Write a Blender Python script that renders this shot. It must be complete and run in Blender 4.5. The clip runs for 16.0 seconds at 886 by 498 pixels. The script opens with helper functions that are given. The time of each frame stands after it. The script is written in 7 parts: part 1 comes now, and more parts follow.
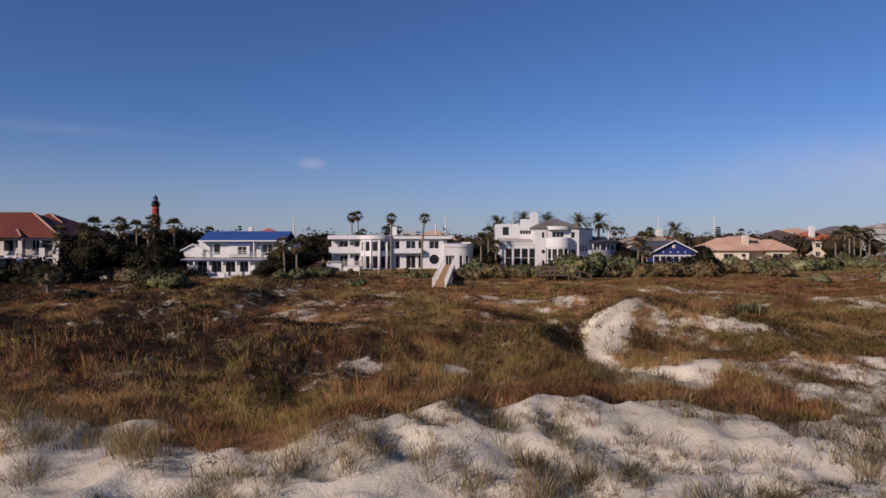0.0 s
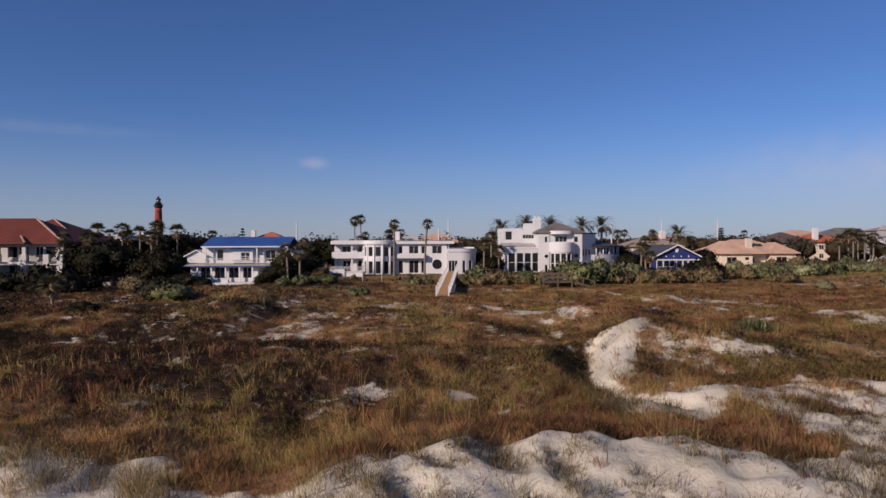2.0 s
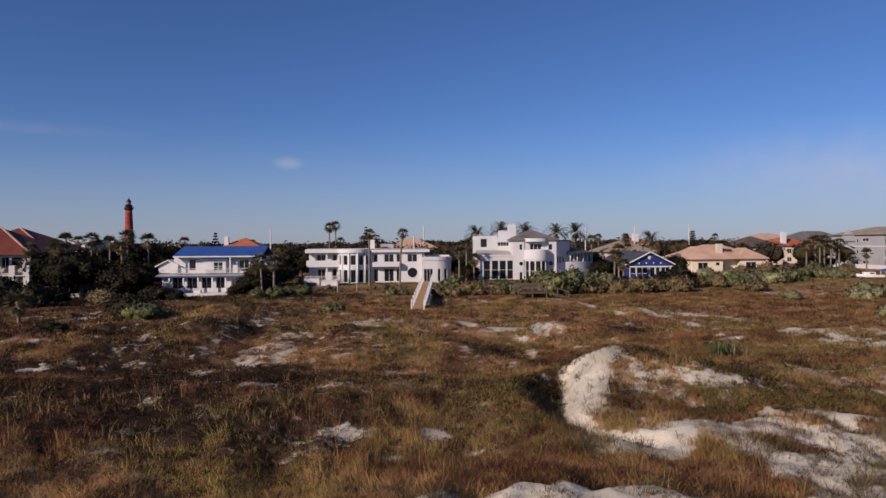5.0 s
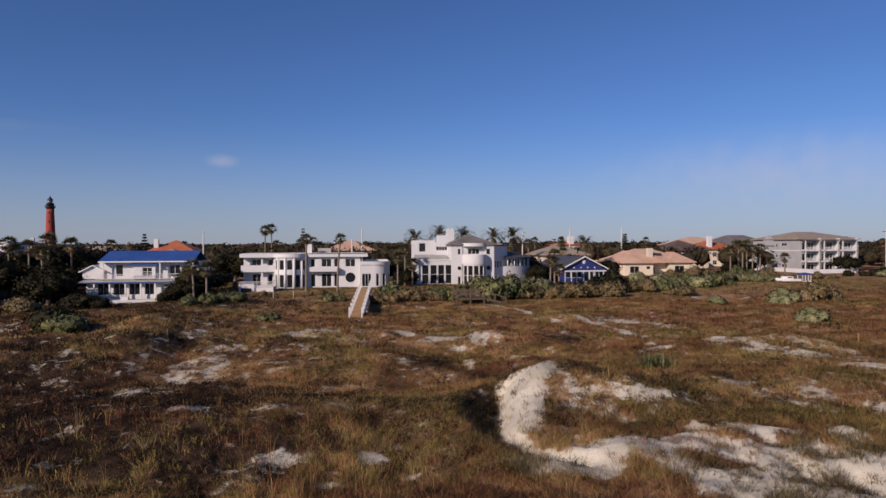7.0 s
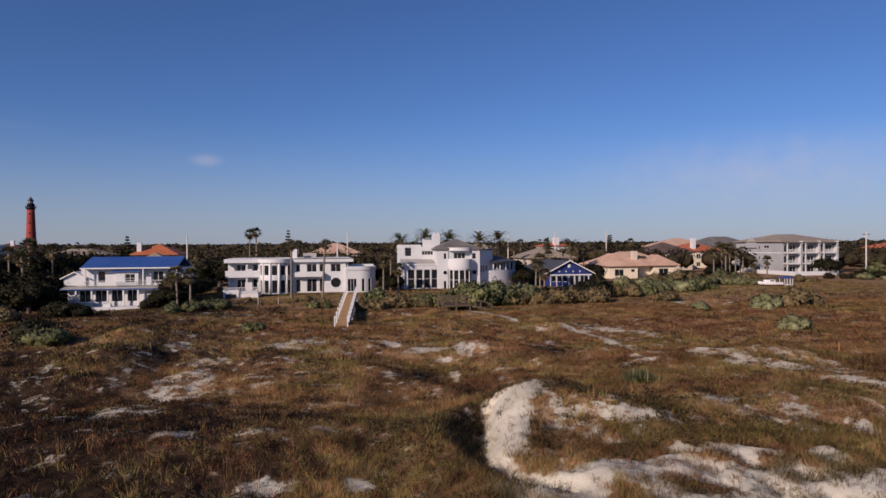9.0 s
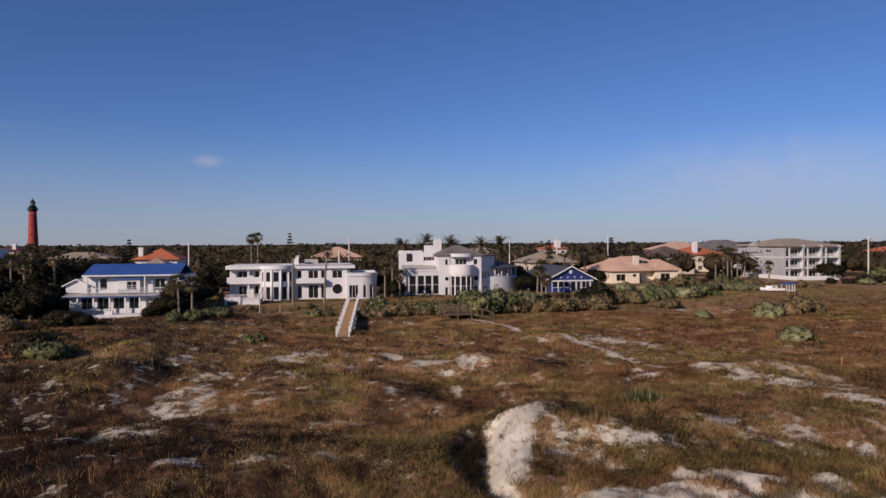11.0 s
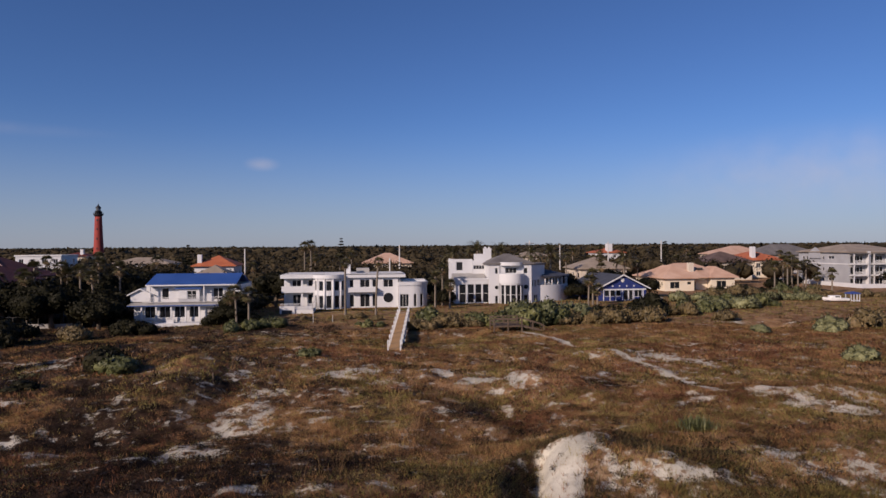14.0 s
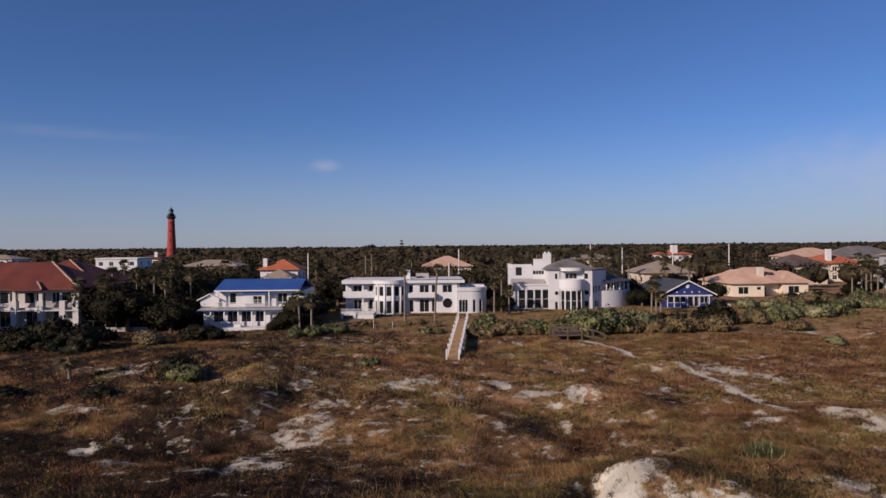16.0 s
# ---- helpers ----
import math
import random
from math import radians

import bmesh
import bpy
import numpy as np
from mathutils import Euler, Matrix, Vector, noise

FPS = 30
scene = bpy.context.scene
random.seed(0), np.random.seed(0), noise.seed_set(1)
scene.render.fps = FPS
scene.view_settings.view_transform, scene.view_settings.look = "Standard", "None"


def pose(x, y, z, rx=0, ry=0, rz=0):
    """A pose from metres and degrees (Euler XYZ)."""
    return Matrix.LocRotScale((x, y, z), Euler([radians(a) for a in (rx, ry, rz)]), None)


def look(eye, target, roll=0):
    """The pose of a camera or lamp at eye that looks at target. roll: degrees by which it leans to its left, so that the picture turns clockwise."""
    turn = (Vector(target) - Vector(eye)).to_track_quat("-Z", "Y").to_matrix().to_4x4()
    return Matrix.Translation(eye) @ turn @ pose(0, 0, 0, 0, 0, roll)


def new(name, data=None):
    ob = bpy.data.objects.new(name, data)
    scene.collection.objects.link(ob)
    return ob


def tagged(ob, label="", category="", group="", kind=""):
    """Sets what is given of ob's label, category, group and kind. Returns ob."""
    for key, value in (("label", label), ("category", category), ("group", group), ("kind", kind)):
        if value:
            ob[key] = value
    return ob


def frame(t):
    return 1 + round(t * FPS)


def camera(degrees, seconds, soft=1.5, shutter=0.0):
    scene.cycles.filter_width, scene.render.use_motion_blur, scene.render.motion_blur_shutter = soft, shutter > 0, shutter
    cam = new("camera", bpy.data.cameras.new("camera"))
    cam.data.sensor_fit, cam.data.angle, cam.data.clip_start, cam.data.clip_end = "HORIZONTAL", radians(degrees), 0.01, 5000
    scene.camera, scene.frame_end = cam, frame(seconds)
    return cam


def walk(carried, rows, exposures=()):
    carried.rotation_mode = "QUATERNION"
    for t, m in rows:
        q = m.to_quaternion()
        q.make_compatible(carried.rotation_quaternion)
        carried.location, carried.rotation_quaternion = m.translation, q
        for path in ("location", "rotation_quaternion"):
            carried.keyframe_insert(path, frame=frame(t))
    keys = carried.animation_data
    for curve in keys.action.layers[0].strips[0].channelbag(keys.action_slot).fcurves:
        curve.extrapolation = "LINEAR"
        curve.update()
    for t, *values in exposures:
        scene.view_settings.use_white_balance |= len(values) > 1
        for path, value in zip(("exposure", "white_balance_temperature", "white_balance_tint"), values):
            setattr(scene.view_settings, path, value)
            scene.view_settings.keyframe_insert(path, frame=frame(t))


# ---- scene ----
cam = camera(67.5, 16.0)
PATH = [
    (0, (0.088, 0.017, 5.641), (0.167, 2.015, 5.628), -0.1),
    (0.5, (0.061, 0.12, 5.877), (0.138, 2.119, 5.864), -0.1),
    (1, (0.022, 0.105, 6.128), (0.098, 2.104, 6.116), -0.1),
    (1.5, (0.001, 0.072, 6.398), (0.074, 2.071, 6.386), -0.1),
    (2, (-0.029, 0.056, 6.7), (0.043, 2.055, 6.686), -0.2),
    (2.5, (-0.059, -0.022, 6.972), (0.011, 1.977, 6.958), -0.2),
    (3, (-0.07, -0.026, 7.279), (-0.001, 1.973, 7.265), -0.2),
    (5.5, (0.051, 0.015, 8.462), (0.238, 2.007, 8.449), -0.3),
    (6, (0.064, 0.046, 8.657), (0.303, 2.032, 8.644), -0.2),
    (6.5, (0.056, -0.033, 8.889), (0.356, 1.944, 8.876), -0.3),
    (7, (0.073, 0.037, 9.138), (0.402, 2.01, 9.125), -0.2),
    (7.5, (0.095, 0.065, 9.338), (0.442, 2.034, 9.325), -0.3),
    (8, (0.195, 0.133, 9.614), (0.552, 2.101, 9.601), -0.3),
    (8.5, (0.182, 0.111, 9.905), (0.546, 2.077, 9.891), -0.3),
    (9, (0.103, 0.049, 10.211), (0.474, 2.015, 10.196), -0.3),
    (11.5, (0.079, 0.183, 11.599), (0.442, 2.15, 11.587), -0.3),
    (12, (0.065, 0.264, 11.804), (0.406, 2.235, 11.795), -0.2),
    (12.5, (0.041, 0.177, 12.07), (0.357, 2.152, 12.061), -0.3),
    (13, (0.014, 0.076, 12.383), (0.299, 2.056, 12.374), -0.3),
    (13.5, (-0.055, -0.143, 12.648), (0.195, 1.842, 12.64), -0.3),
    (14, (-0.099, -0.355, 12.983), (0.121, 1.633, 12.974), -0.4),
    (14.5, (-0.046, -0.435, 13.308), (0.136, 1.557, 13.3), -0.4),
    (15, (0.004, -0.586, 13.648), (0.133, 1.41, 13.639), -0.4),
    (15.5, (0.064, -0.665, 13.931), (0.135, 1.334, 13.922), -0.4),
    (16, (0.138, -0.555, 14.214), (0.177, 1.444, 14.205), -0.5),
]
walk(cam, [(t, look(eye, to, roll)) for t, eye, to, roll in PATH], [(0.0, 0.0, 7000, 28), (16.0, 0.0, 7000, 28)])

# ---- world and sun ----
SUN_EL, SUN_AZ = radians(25), radians(-131)   # azimuth from +y, clockwise
world = bpy.data.worlds.new("sky")
scene.world = world
world.use_nodes = True
wn = world.node_tree.nodes
sky = wn.new("ShaderNodeTexSky")
sky.sky_type, sky.sun_disc = "NISHITA", False
sky.sun_elevation, sky.sun_rotation = SUN_EL, SUN_AZ
sky.air_density, sky.dust_density, sky.ozone_density, sky.altitude = 1.0, 0.8, 8.5, 1500
wn["Background"].inputs[1].default_value = 0.09
wl = world.node_tree.links
clear = wn.new("ShaderNodeHueSaturation")
clear.inputs["Saturation"].default_value = 1.05
wl.new(sky.outputs[0], clear.inputs["Color"])
base_sky = clear.outputs[0]
wco = wn.new("ShaderNodeTexCoord")
wisp = wn.new("ShaderNodeTexNoise")
wisp.inputs["Scale"].default_value, wisp.inputs["Detail"].default_value = 30, 5
wl.new(wco.outputs["Generated"], wisp.inputs["Vector"])
# thin high cloud: a small puff and two faint streaks
for direction, spread, much in (((-0.154, 0.981, 0.120), (36, 36, 85), 0.22), ((0.6, 0.795, 0.09), (3.4, 3.4, 14), 0.24), ((-0.47, 0.86, 0.15), (6, 6, 90), 0.06)):
    off = wn.new("ShaderNodeVectorMath")
    off.operation = "SUBTRACT"
    off.inputs[1].default_value = Vector(direction).normalized()
    wl.new(wco.outputs["Generated"], off.inputs[0])
    wide = wn.new("ShaderNodeVectorMath")
    wide.operation = "MULTIPLY"
    wide.inputs[1].default_value = spread
    wl.new(off.outputs[0], wide.inputs[0])
    far = wn.new("ShaderNodeVectorMath")
    far.operation = "LENGTH"
    wl.new(wide.outputs[0], far.inputs[0])
    fade = wn.new("ShaderNodeMapRange")
    fade.interpolation_type = "SMOOTHSTEP"
    fade.inputs[1].default_value, fade.inputs[2].default_value, fade.inputs[3].default_value, fade.inputs[4].default_value = 0.0, 1.1, 1.0, 0.0
    wl.new(far.outputs["Value"], fade.inputs[0])
    soft = wn.new("ShaderNodeMath")
    soft.operation = "MULTIPLY"
    wl.new(fade.outputs[0], soft.inputs[0])
    wl.new(wisp.outputs[0], soft.inputs[1])
    amount = wn.new("ShaderNodeMath")
    amount.operation = "MULTIPLY"
    amount.inputs[1].default_value = much * 2
    wl.new(soft.outputs[0], amount.inputs[0])
    over = wn.new("ShaderNodeMix")
    over.data_type = "RGBA"
    over.inputs[7].default_value = (6.4, 6.5, 6.8, 1)
    wl.new(amount.outputs[0], over.inputs[0])
    wl.new(base_sky, over.inputs[6])
    base_sky = over.outputs[2]
# sea haze low over the horizon
rise = wn.new("ShaderNodeSeparateXYZ")
wl.new(wco.outputs["Generated"], rise.inputs[0])
low = wn.new("ShaderNodeMapRange")
low.interpolation_type = "SMOOTHERSTEP"
low.inputs[1].default_value, low.inputs[2].default_value, low.inputs[3].default_value, low.inputs[4].default_value = -0.06, 0.21, 0.66, 0.0
wl.new(rise.outputs["Z"], low.inputs[0])
haze = wn.new("ShaderNodeMix")
haze.data_type = "RGBA"
haze.inputs[7].default_value = (3.0, 3.75, 4.6, 1)
wl.new(low.outputs[0], haze.inputs[0])
wl.new(base_sky, haze.inputs[6])
wl.new(haze.outputs[2], wn["Background"].inputs[0])

sun = new("sun", bpy.data.lights.new("sun", "SUN"))
sun.data.energy, sun.data.angle, sun.data.color = 4.1, radians(0.55), (1.0, 0.925, 0.775)
sun_dir = Vector((math.sin(SUN_AZ) * math.cos(SUN_EL), math.cos(SUN_AZ) * math.cos(SUN_EL), math.sin(SUN_EL)))
sun.matrix_world = look(sun_dir * 300, (0, 0, 0))


# ---- materials ----
def surface(name, a, b, scale=1.0, rough=0.7, bump=0.2, fine=40.0, metal=0.0, spec=0.5, island=0.0, thin=0.0, mid=None):
    """A procedural surface: two colours mixed by coarse and fine noise, fine relief, optional change per loose piece."""
    m = bpy.data.materials.new(name)
    m.use_nodes = True
    n, ln = m.node_tree.nodes, m.node_tree.links
    p = n["Principled BSDF"]
    co = n.new("ShaderNodeTexCoord")
    big = n.new("ShaderNodeTexNoise")
    big.inputs["Scale"].default_value, big.inputs["Detail"].default_value = scale, 5
    small = n.new("ShaderNodeTexNoise")
    small.inputs["Scale"].default_value, small.inputs["Detail"].default_value = fine, 3
    for t in (big, small):
        ln.new(co.outputs["Object"], t.inputs["Vector"])
    add = n.new("ShaderNodeMath")
    add.operation = "MULTIPLY_ADD"
    add.inputs[1].default_value, add.inputs[2].default_value = 0.7, -0.7
    ln.new(small.outputs[0], add.inputs[0])
    tot = n.new("ShaderNodeMath")
    tot.operation = "MULTIPLY_ADD"
    tot.inputs[1].default_value = 1.7
    ln.new(big.outputs[0], tot.inputs[0])
    ln.new(add.outputs[0], tot.inputs[2])
    value = tot.outputs[0]
    if island:
        geo = n.new("ShaderNodeNewGeometry")
        mx = n.new("ShaderNodeMix")
        mx.inputs[0].default_value = island
        ln.new(value, mx.inputs[2])
        ln.new(geo.outputs["Random Per Island"], mx.inputs[3])
        value = mx.outputs[0]
    ramp = n.new("ShaderNodeValToRGB")
    ramp.color_ramp.elements[0].position, ramp.color_ramp.elements[1].position = 0.12, 0.88
    ramp.color_ramp.elements[0].color, ramp.color_ramp.elements[1].color = (*a, 1), (*b, 1)
    if mid:
        ramp.color_ramp.elements.new(0.5).color = (*mid, 1)
    ln.new(value, ramp.inputs[0])
    ln.new(ramp.outputs[0], p.inputs["Base Color"])
    p.inputs["Roughness"].default_value, p.inputs["Metallic"].default_value = rough, metal
    p.inputs["Specular IOR Level"].default_value = spec
    if bump:
        bn = n.new("ShaderNodeBump")
        bn.inputs["Strength"].default_value, bn.inputs["Distance"].default_value = bump, 0.03
        ln.new(small.outputs[0], bn.inputs["Height"])
        ln.new(bn.outputs[0], p.inputs["Normal"])
    if thin:
        tr = n.new("ShaderNodeBsdfTranslucent")
        ln.new(ramp.outputs[0], tr.inputs[0])
        ms = n.new("ShaderNodeMixShader")
        ms.inputs[0].default_value = thin
        ln.new(p.outputs[0], ms.inputs[1])
        ln.new(tr.outputs[0], ms.inputs[2])
        ln.new(ms.outputs[0], n["Material Output"].inputs[0])
    return m


def tile_roof(name, a, b, pitch=0.33):
    """Clay tiles: courses as relief and small changes of colour from tile to tile."""
    m = surface(name, a, b, 0.35, 0.75, 0.0, 9.0)
    n, ln = m.node_tree.nodes, m.node_tree.links
    co = n.new("ShaderNodeTexCoord")
    wv = n.new("ShaderNodeTexWave")
    wv.wave_type, wv.bands_direction = "BANDS", "Z"
    wv.inputs["Scale"].default_value, wv.inputs["Distortion"].default_value = 1 / pitch / 2, 0.6
    ln.new(co.outputs["Object"], wv.inputs["Vector"])
    bn = n.new("ShaderNodeBump")
    bn.inputs["Strength"].default_value, bn.inputs["Distance"].default_value = 0.5, 0.05
    ln.new(wv.outputs[1], bn.inputs["Height"])
    ln.new(bn.outputs[0], n["Principled BSDF"].inputs["Normal"])
    return m


WHITE = surface("white_stucco", (0.57, 0.58, 0.585), (0.65, 0.655, 0.655), 0.25, 0.75, 0.15, 25)
WHITE_TRIM = surface("white_trim", (0.62, 0.62, 0.61), (0.7, 0.7, 0.69), 0.6, 0.5, 0.05, 20)
FLAT_ROOF = surface("flat_roof", (0.55, 0.55, 0.53), (0.72, 0.72, 0.7), 0.3, 0.85, 0.2, 8)
CREAM = surface("cream_stucco", (0.66, 0.57, 0.43), (0.75, 0.67, 0.53), 0.3, 0.8, 0.15, 25)
GREY_WHITE = surface("grey_white_stucco", (0.5, 0.49, 0.47), (0.6, 0.59, 0.565), 0.3, 0.8, 0.15, 25)
BEIGE = surface("beige_stucco", (0.5, 0.43, 0.34), (0.6, 0.53, 0.43), 0.3, 0.8, 0.15, 25)
GREY_STUCCO = surface("grey_stucco", (0.42, 0.41, 0.4), (0.52, 0.5, 0.48), 0.3, 0.8, 0.15, 25)
NAVY = surface("navy_siding", (0.012, 0.025, 0.13), (0.02, 0.04, 0.18), 0.6, 0.6, 0.1, 30)
GREY_SIDING = surface("grey_siding", (0.3, 0.305, 0.315), (0.37, 0.375, 0.385), 0.4, 0.65, 0.1, 20)
BLUE_METAL = surface("blue_metal_roof", (0.02, 0.075, 0.27), (0.04, 0.11, 0.34), 0.3, 0.42, 0.04, 12, 0.0, 0.5)
RED_TILE = tile_roof("red_tile", (0.0936, 0.0158, 0.00936), (0.173, 0.0346, 0.0166))
ORANGE_TILE = tile_roof("orange_tile", (0.36, 0.09, 0.035), (0.5, 0.15, 0.06))
PINK_TILE = tile_roof("salmon_tile", (0.47, 0.28, 0.19), (0.6, 0.4, 0.29))
GREY_SHINGLE = tile_roof("grey_shingle", (0.1, 0.09, 0.085), (0.19, 0.175, 0.16), 0.2)
BROWN_SHINGLE = tile_roof("brown_shingle", (0.07, 0.045, 0.035), (0.15, 0.1, 0.08), 0.2)
TAN_SHINGLE = tile_roof("tan_shingle", (0.24, 0.19, 0.14), (0.36, 0.29, 0.22), 0.2)
DARK_SHINGLE = tile_roof("charcoal_shingle", (0.03, 0.033, 0.045), (0.07, 0.075, 0.09), 0.2)
GLASS = surface("dark_glass", (0.012, 0.014, 0.017), (0.02, 0.022, 0.026), 0.5, 0.06, 0.0, 5)
SHUTTER = surface("shutter", (0.3, 0.29, 0.27), (0.4, 0.38, 0.35), 1.0, 0.6, 0.1, 30)
RAIL_DARK = surface("dark_metal", (0.03, 0.03, 0.03), (0.06, 0.055, 0.05), 2.0, 0.45, 0.05, 30)
BRICK_RED = surface("red_brick", (0.26, 0.03, 0.022), (0.36, 0.05, 0.034), 0.25, 0.8, 0.3, 6)
BLACK_IRON = surface("black_iron", (0.012, 0.013, 0.016), (0.03, 0.03, 0.035), 0.5, 0.5, 0.1, 8)
LANTERN = surface("lantern_glass", (0.12, 0.14, 0.15), (0.2, 0.22, 0.23), 0.6, 0.15, 0.0, 8)
CONCRETE = surface("concrete", (0.42, 0.4, 0.37), (0.56, 0.54, 0.5), 0.5, 0.85, 0.2, 20)
NEW_WOOD = surface("pine_boards", (0.3, 0.17, 0.07), (0.46, 0.29, 0.14), 1.2, 0.75, 0.25, 30, island=0.5)
OLD_WOOD = surface("weathered_boards", (0.07, 0.045, 0.03), (0.16, 0.11, 0.075), 1.2, 0.8, 0.3, 30, island=0.5)
BARK = surface("bark", (0.09, 0.07, 0.05), (0.19, 0.15, 0.11), 3.0, 0.9, 0.5, 20)
PALM_BARK = surface("palm_bark", (0.13, 0.105, 0.08), (0.24, 0.2, 0.155), 3.0, 0.9, 0.5, 15)
# near-black leaves: the dense shade inside the crowns is put into the colour
LEAF_DARK = surface("shade_dark_leaves", (0.006, 0.007, 0.003), (0.034, 0.03, 0.012), 0.25, 0.65, 0.0, 3, spec=0.15, island=0.15, thin=0.06, mid=(0.016, 0.015, 0.006))
LEAF_WOOD = surface("scrub_leaves", (0.0288, 0.0252, 0.0144), (0.084, 0.0624, 0.0336), 0.05, 0.75, 0.0, 0.5, spec=0.1, island=0.1, thin=0.05, mid=(0.0504, 0.0396, 0.0216))
LEAF_GREEN = surface("sea_grape_leaves", (0.042, 0.0532, 0.0183), (0.239, 0.231, 0.0812), 0.6, 0.55, 0.0, 3, island=0.15, thin=0.2, mid=(0.105, 0.112, 0.0379))
LEAF_PALE = surface("pale_leaves", (0.084, 0.0896, 0.0426), (0.381, 0.375, 0.185), 0.6, 0.55, 0.0, 3, island=0.15, thin=0.2, mid=(0.19, 0.193, 0.0874))
LEAF_BROWN = surface("dry_leaves", (0.0629, 0.0448, 0.0196), (0.239, 0.161, 0.0728), 0.6, 0.6, 0.0, 3, island=0.15, thin=0.2, mid=(0.168, 0.123, 0.0504))
FROND = surface("palm_fronds", (0.03, 0.036, 0.014), (0.16, 0.13, 0.055), 0.4, 0.5, 0.0, 3, island=0.5, thin=0.18)
FROND_DRY = surface("dry_fronds", (0.14, 0.09, 0.045), (0.28, 0.19, 0.1), 0.5, 0.75, 0.0, 3, island=0.6, thin=0.15)
GRASS_RUSSET = surface("russet_grass", (0.11, 0.0484, 0.022), (0.614, 0.373, 0.161), 0.3, 0.8, 0.0, 1.1, spec=0.15, island=0.2, thin=0.12, mid=(0.293, 0.146, 0.0614))
GRASS_OLIVE = surface("olive_grass", (0.096, 0.0768, 0.0216), (0.528, 0.432, 0.15), 0.3, 0.8, 0.0, 1.1, spec=0.15, island=0.22, thin=0.15, mid=(0.264, 0.214, 0.0624))
GRASS_RED = surface("red_grass", (0.102, 0.0352, 0.0191), (0.498, 0.241, 0.125), 0.3, 0.8, 0.0, 1.1, spec=0.15, island=0.2, thin=0.12, mid=(0.248, 0.102, 0.0527))
STEMS = surface("sand_stems", (0.075, 0.056, 0.026), (0.42, 0.32, 0.16), 0.5, 0.8, 0.0, 1.5, spec=0.15, island=0.45, thin=0.15, mid=(0.2, 0.15, 0.066))
GRASS_STRAW = surface("straw_grass", (0.2, 0.105, 0.04), (0.5, 0.32, 0.14), 0.3, 0.8, 0.0, 1.3, spec=0.15, island=0.5, thin=0.22)
HERB = surface("dune_herb", (0.035, 0.03, 0.012), (0.27, 0.195, 0.085), 0.4, 0.75, 0.0, 1.5, spec=0.2, island=0.35, thin=0.12, mid=(0.12, 0.09, 0.036))
SCRUB = surface("dark_scrub", (0.0068, 0.00425, 0.0034), (0.0723, 0.0425, 0.0255), 0.35, 0.8, 0.0, 1.5, spec=0.1, island=0.25, thin=0.03, mid=(0.0229, 0.0145, 0.00935))
BOAT_WHITE = surface("boat_gelcoat", (0.72, 0.72, 0.7), (0.8, 0.8, 0.78), 1.0, 0.3, 0.03, 10)
CANVAS_BLUE = surface("blue_canvas", (0.02, 0.05, 0.2), (0.03, 0.07, 0.27), 1.0, 0.8, 0.15, 30)
ORANGE_PAINT = surface("orange_paint", (0.34, 0.14, 0.05), (0.45, 0.22, 0.1), 2.0, 0.7, 0.1, 20)
TAN_PAINT = surface("tan_siding", (0.42, 0.3, 0.17), (0.5, 0.37, 0.22), 0.6, 0.75, 0.1, 20)


# ---- small mesh tools ----
def part(name, bm, material, parent=None, label=""):
    me = bpy.data.meshes.new(name)
    bm.normal_update()
    bm.to_mesh(me)
    bm.free()
    me.materials.append(material)
    ob = new(name, me)
    if parent is not None:
        ob.parent = parent
    if label:
        ob["label"] = label
    return ob


def thing(name, at, label, category, group="", kind="", turn=0.0):
    ob = new(name)
    ob.matrix_basis = pose(*at, 0, 0, turn)
    ob.empty_display_size = 0.3
    return tagged(ob, label, category, group, kind)


def box(bm, x0, x1, y0, y1, z0, z1):
    v = [bm.verts.new(c) for c in ((x0, y0, z0), (x1, y0, z0), (x1, y1, z0), (x0, y1, z0), (x0, y0, z1), (x1, y0, z1), (x1, y1, z1), (x0, y1, z1))]
    for f in ((3, 2, 1, 0), (4, 5, 6, 7), (0, 1, 5, 4), (1, 2, 6, 5), (2, 3, 7, 6), (3, 0, 4, 7)):
        bm.faces.new([v[i] for i in f])
    return bm


def boxed(*dims):
    return box(bmesh.new(), *dims)


def beam(bm, a, b, w, h):
    """A square bar from a to b."""
    a, b = Vector(a), Vector(b)
    d = (b - a).normalized()
    side = d.cross(Vector((0, 0, 1)))
    side = side.normalized() if side.length > 1e-4 else Vector((1, 0, 0))
    up = side.cross(d).normalized()
    v = [bm.verts.new(p + side * sx * w / 2 + up * sz * h / 2) for p in (a, b) for sx, sz in ((-1, -1), (1, -1), (1, 1), (-1, 1))]
    for f in ((0, 1, 2, 3), (7, 6, 5, 4), (0, 4, 5, 1), (1, 5, 6, 2), (2, 6, 7, 3), (3, 7, 4, 0)):
        bm.faces.new([v[i] for i in f])
    return bm


def prism(bm, pts, h0, h1):
    """A closed upright prism over a plan outline (counter-clockwise)."""
    lo = [bm.verts.new((x, y, h0)) for x, y in pts]
    hi = [bm.verts.new((x, y, h1)) for x, y in pts]
    n = len(pts)
    bm.faces.new(lo[::-1])
    bm.faces.new(hi)
    for i in range(n):
        bm.faces.new((lo[i], lo[(i + 1) % n], hi[(i + 1) % n], hi[i]))
    return bm


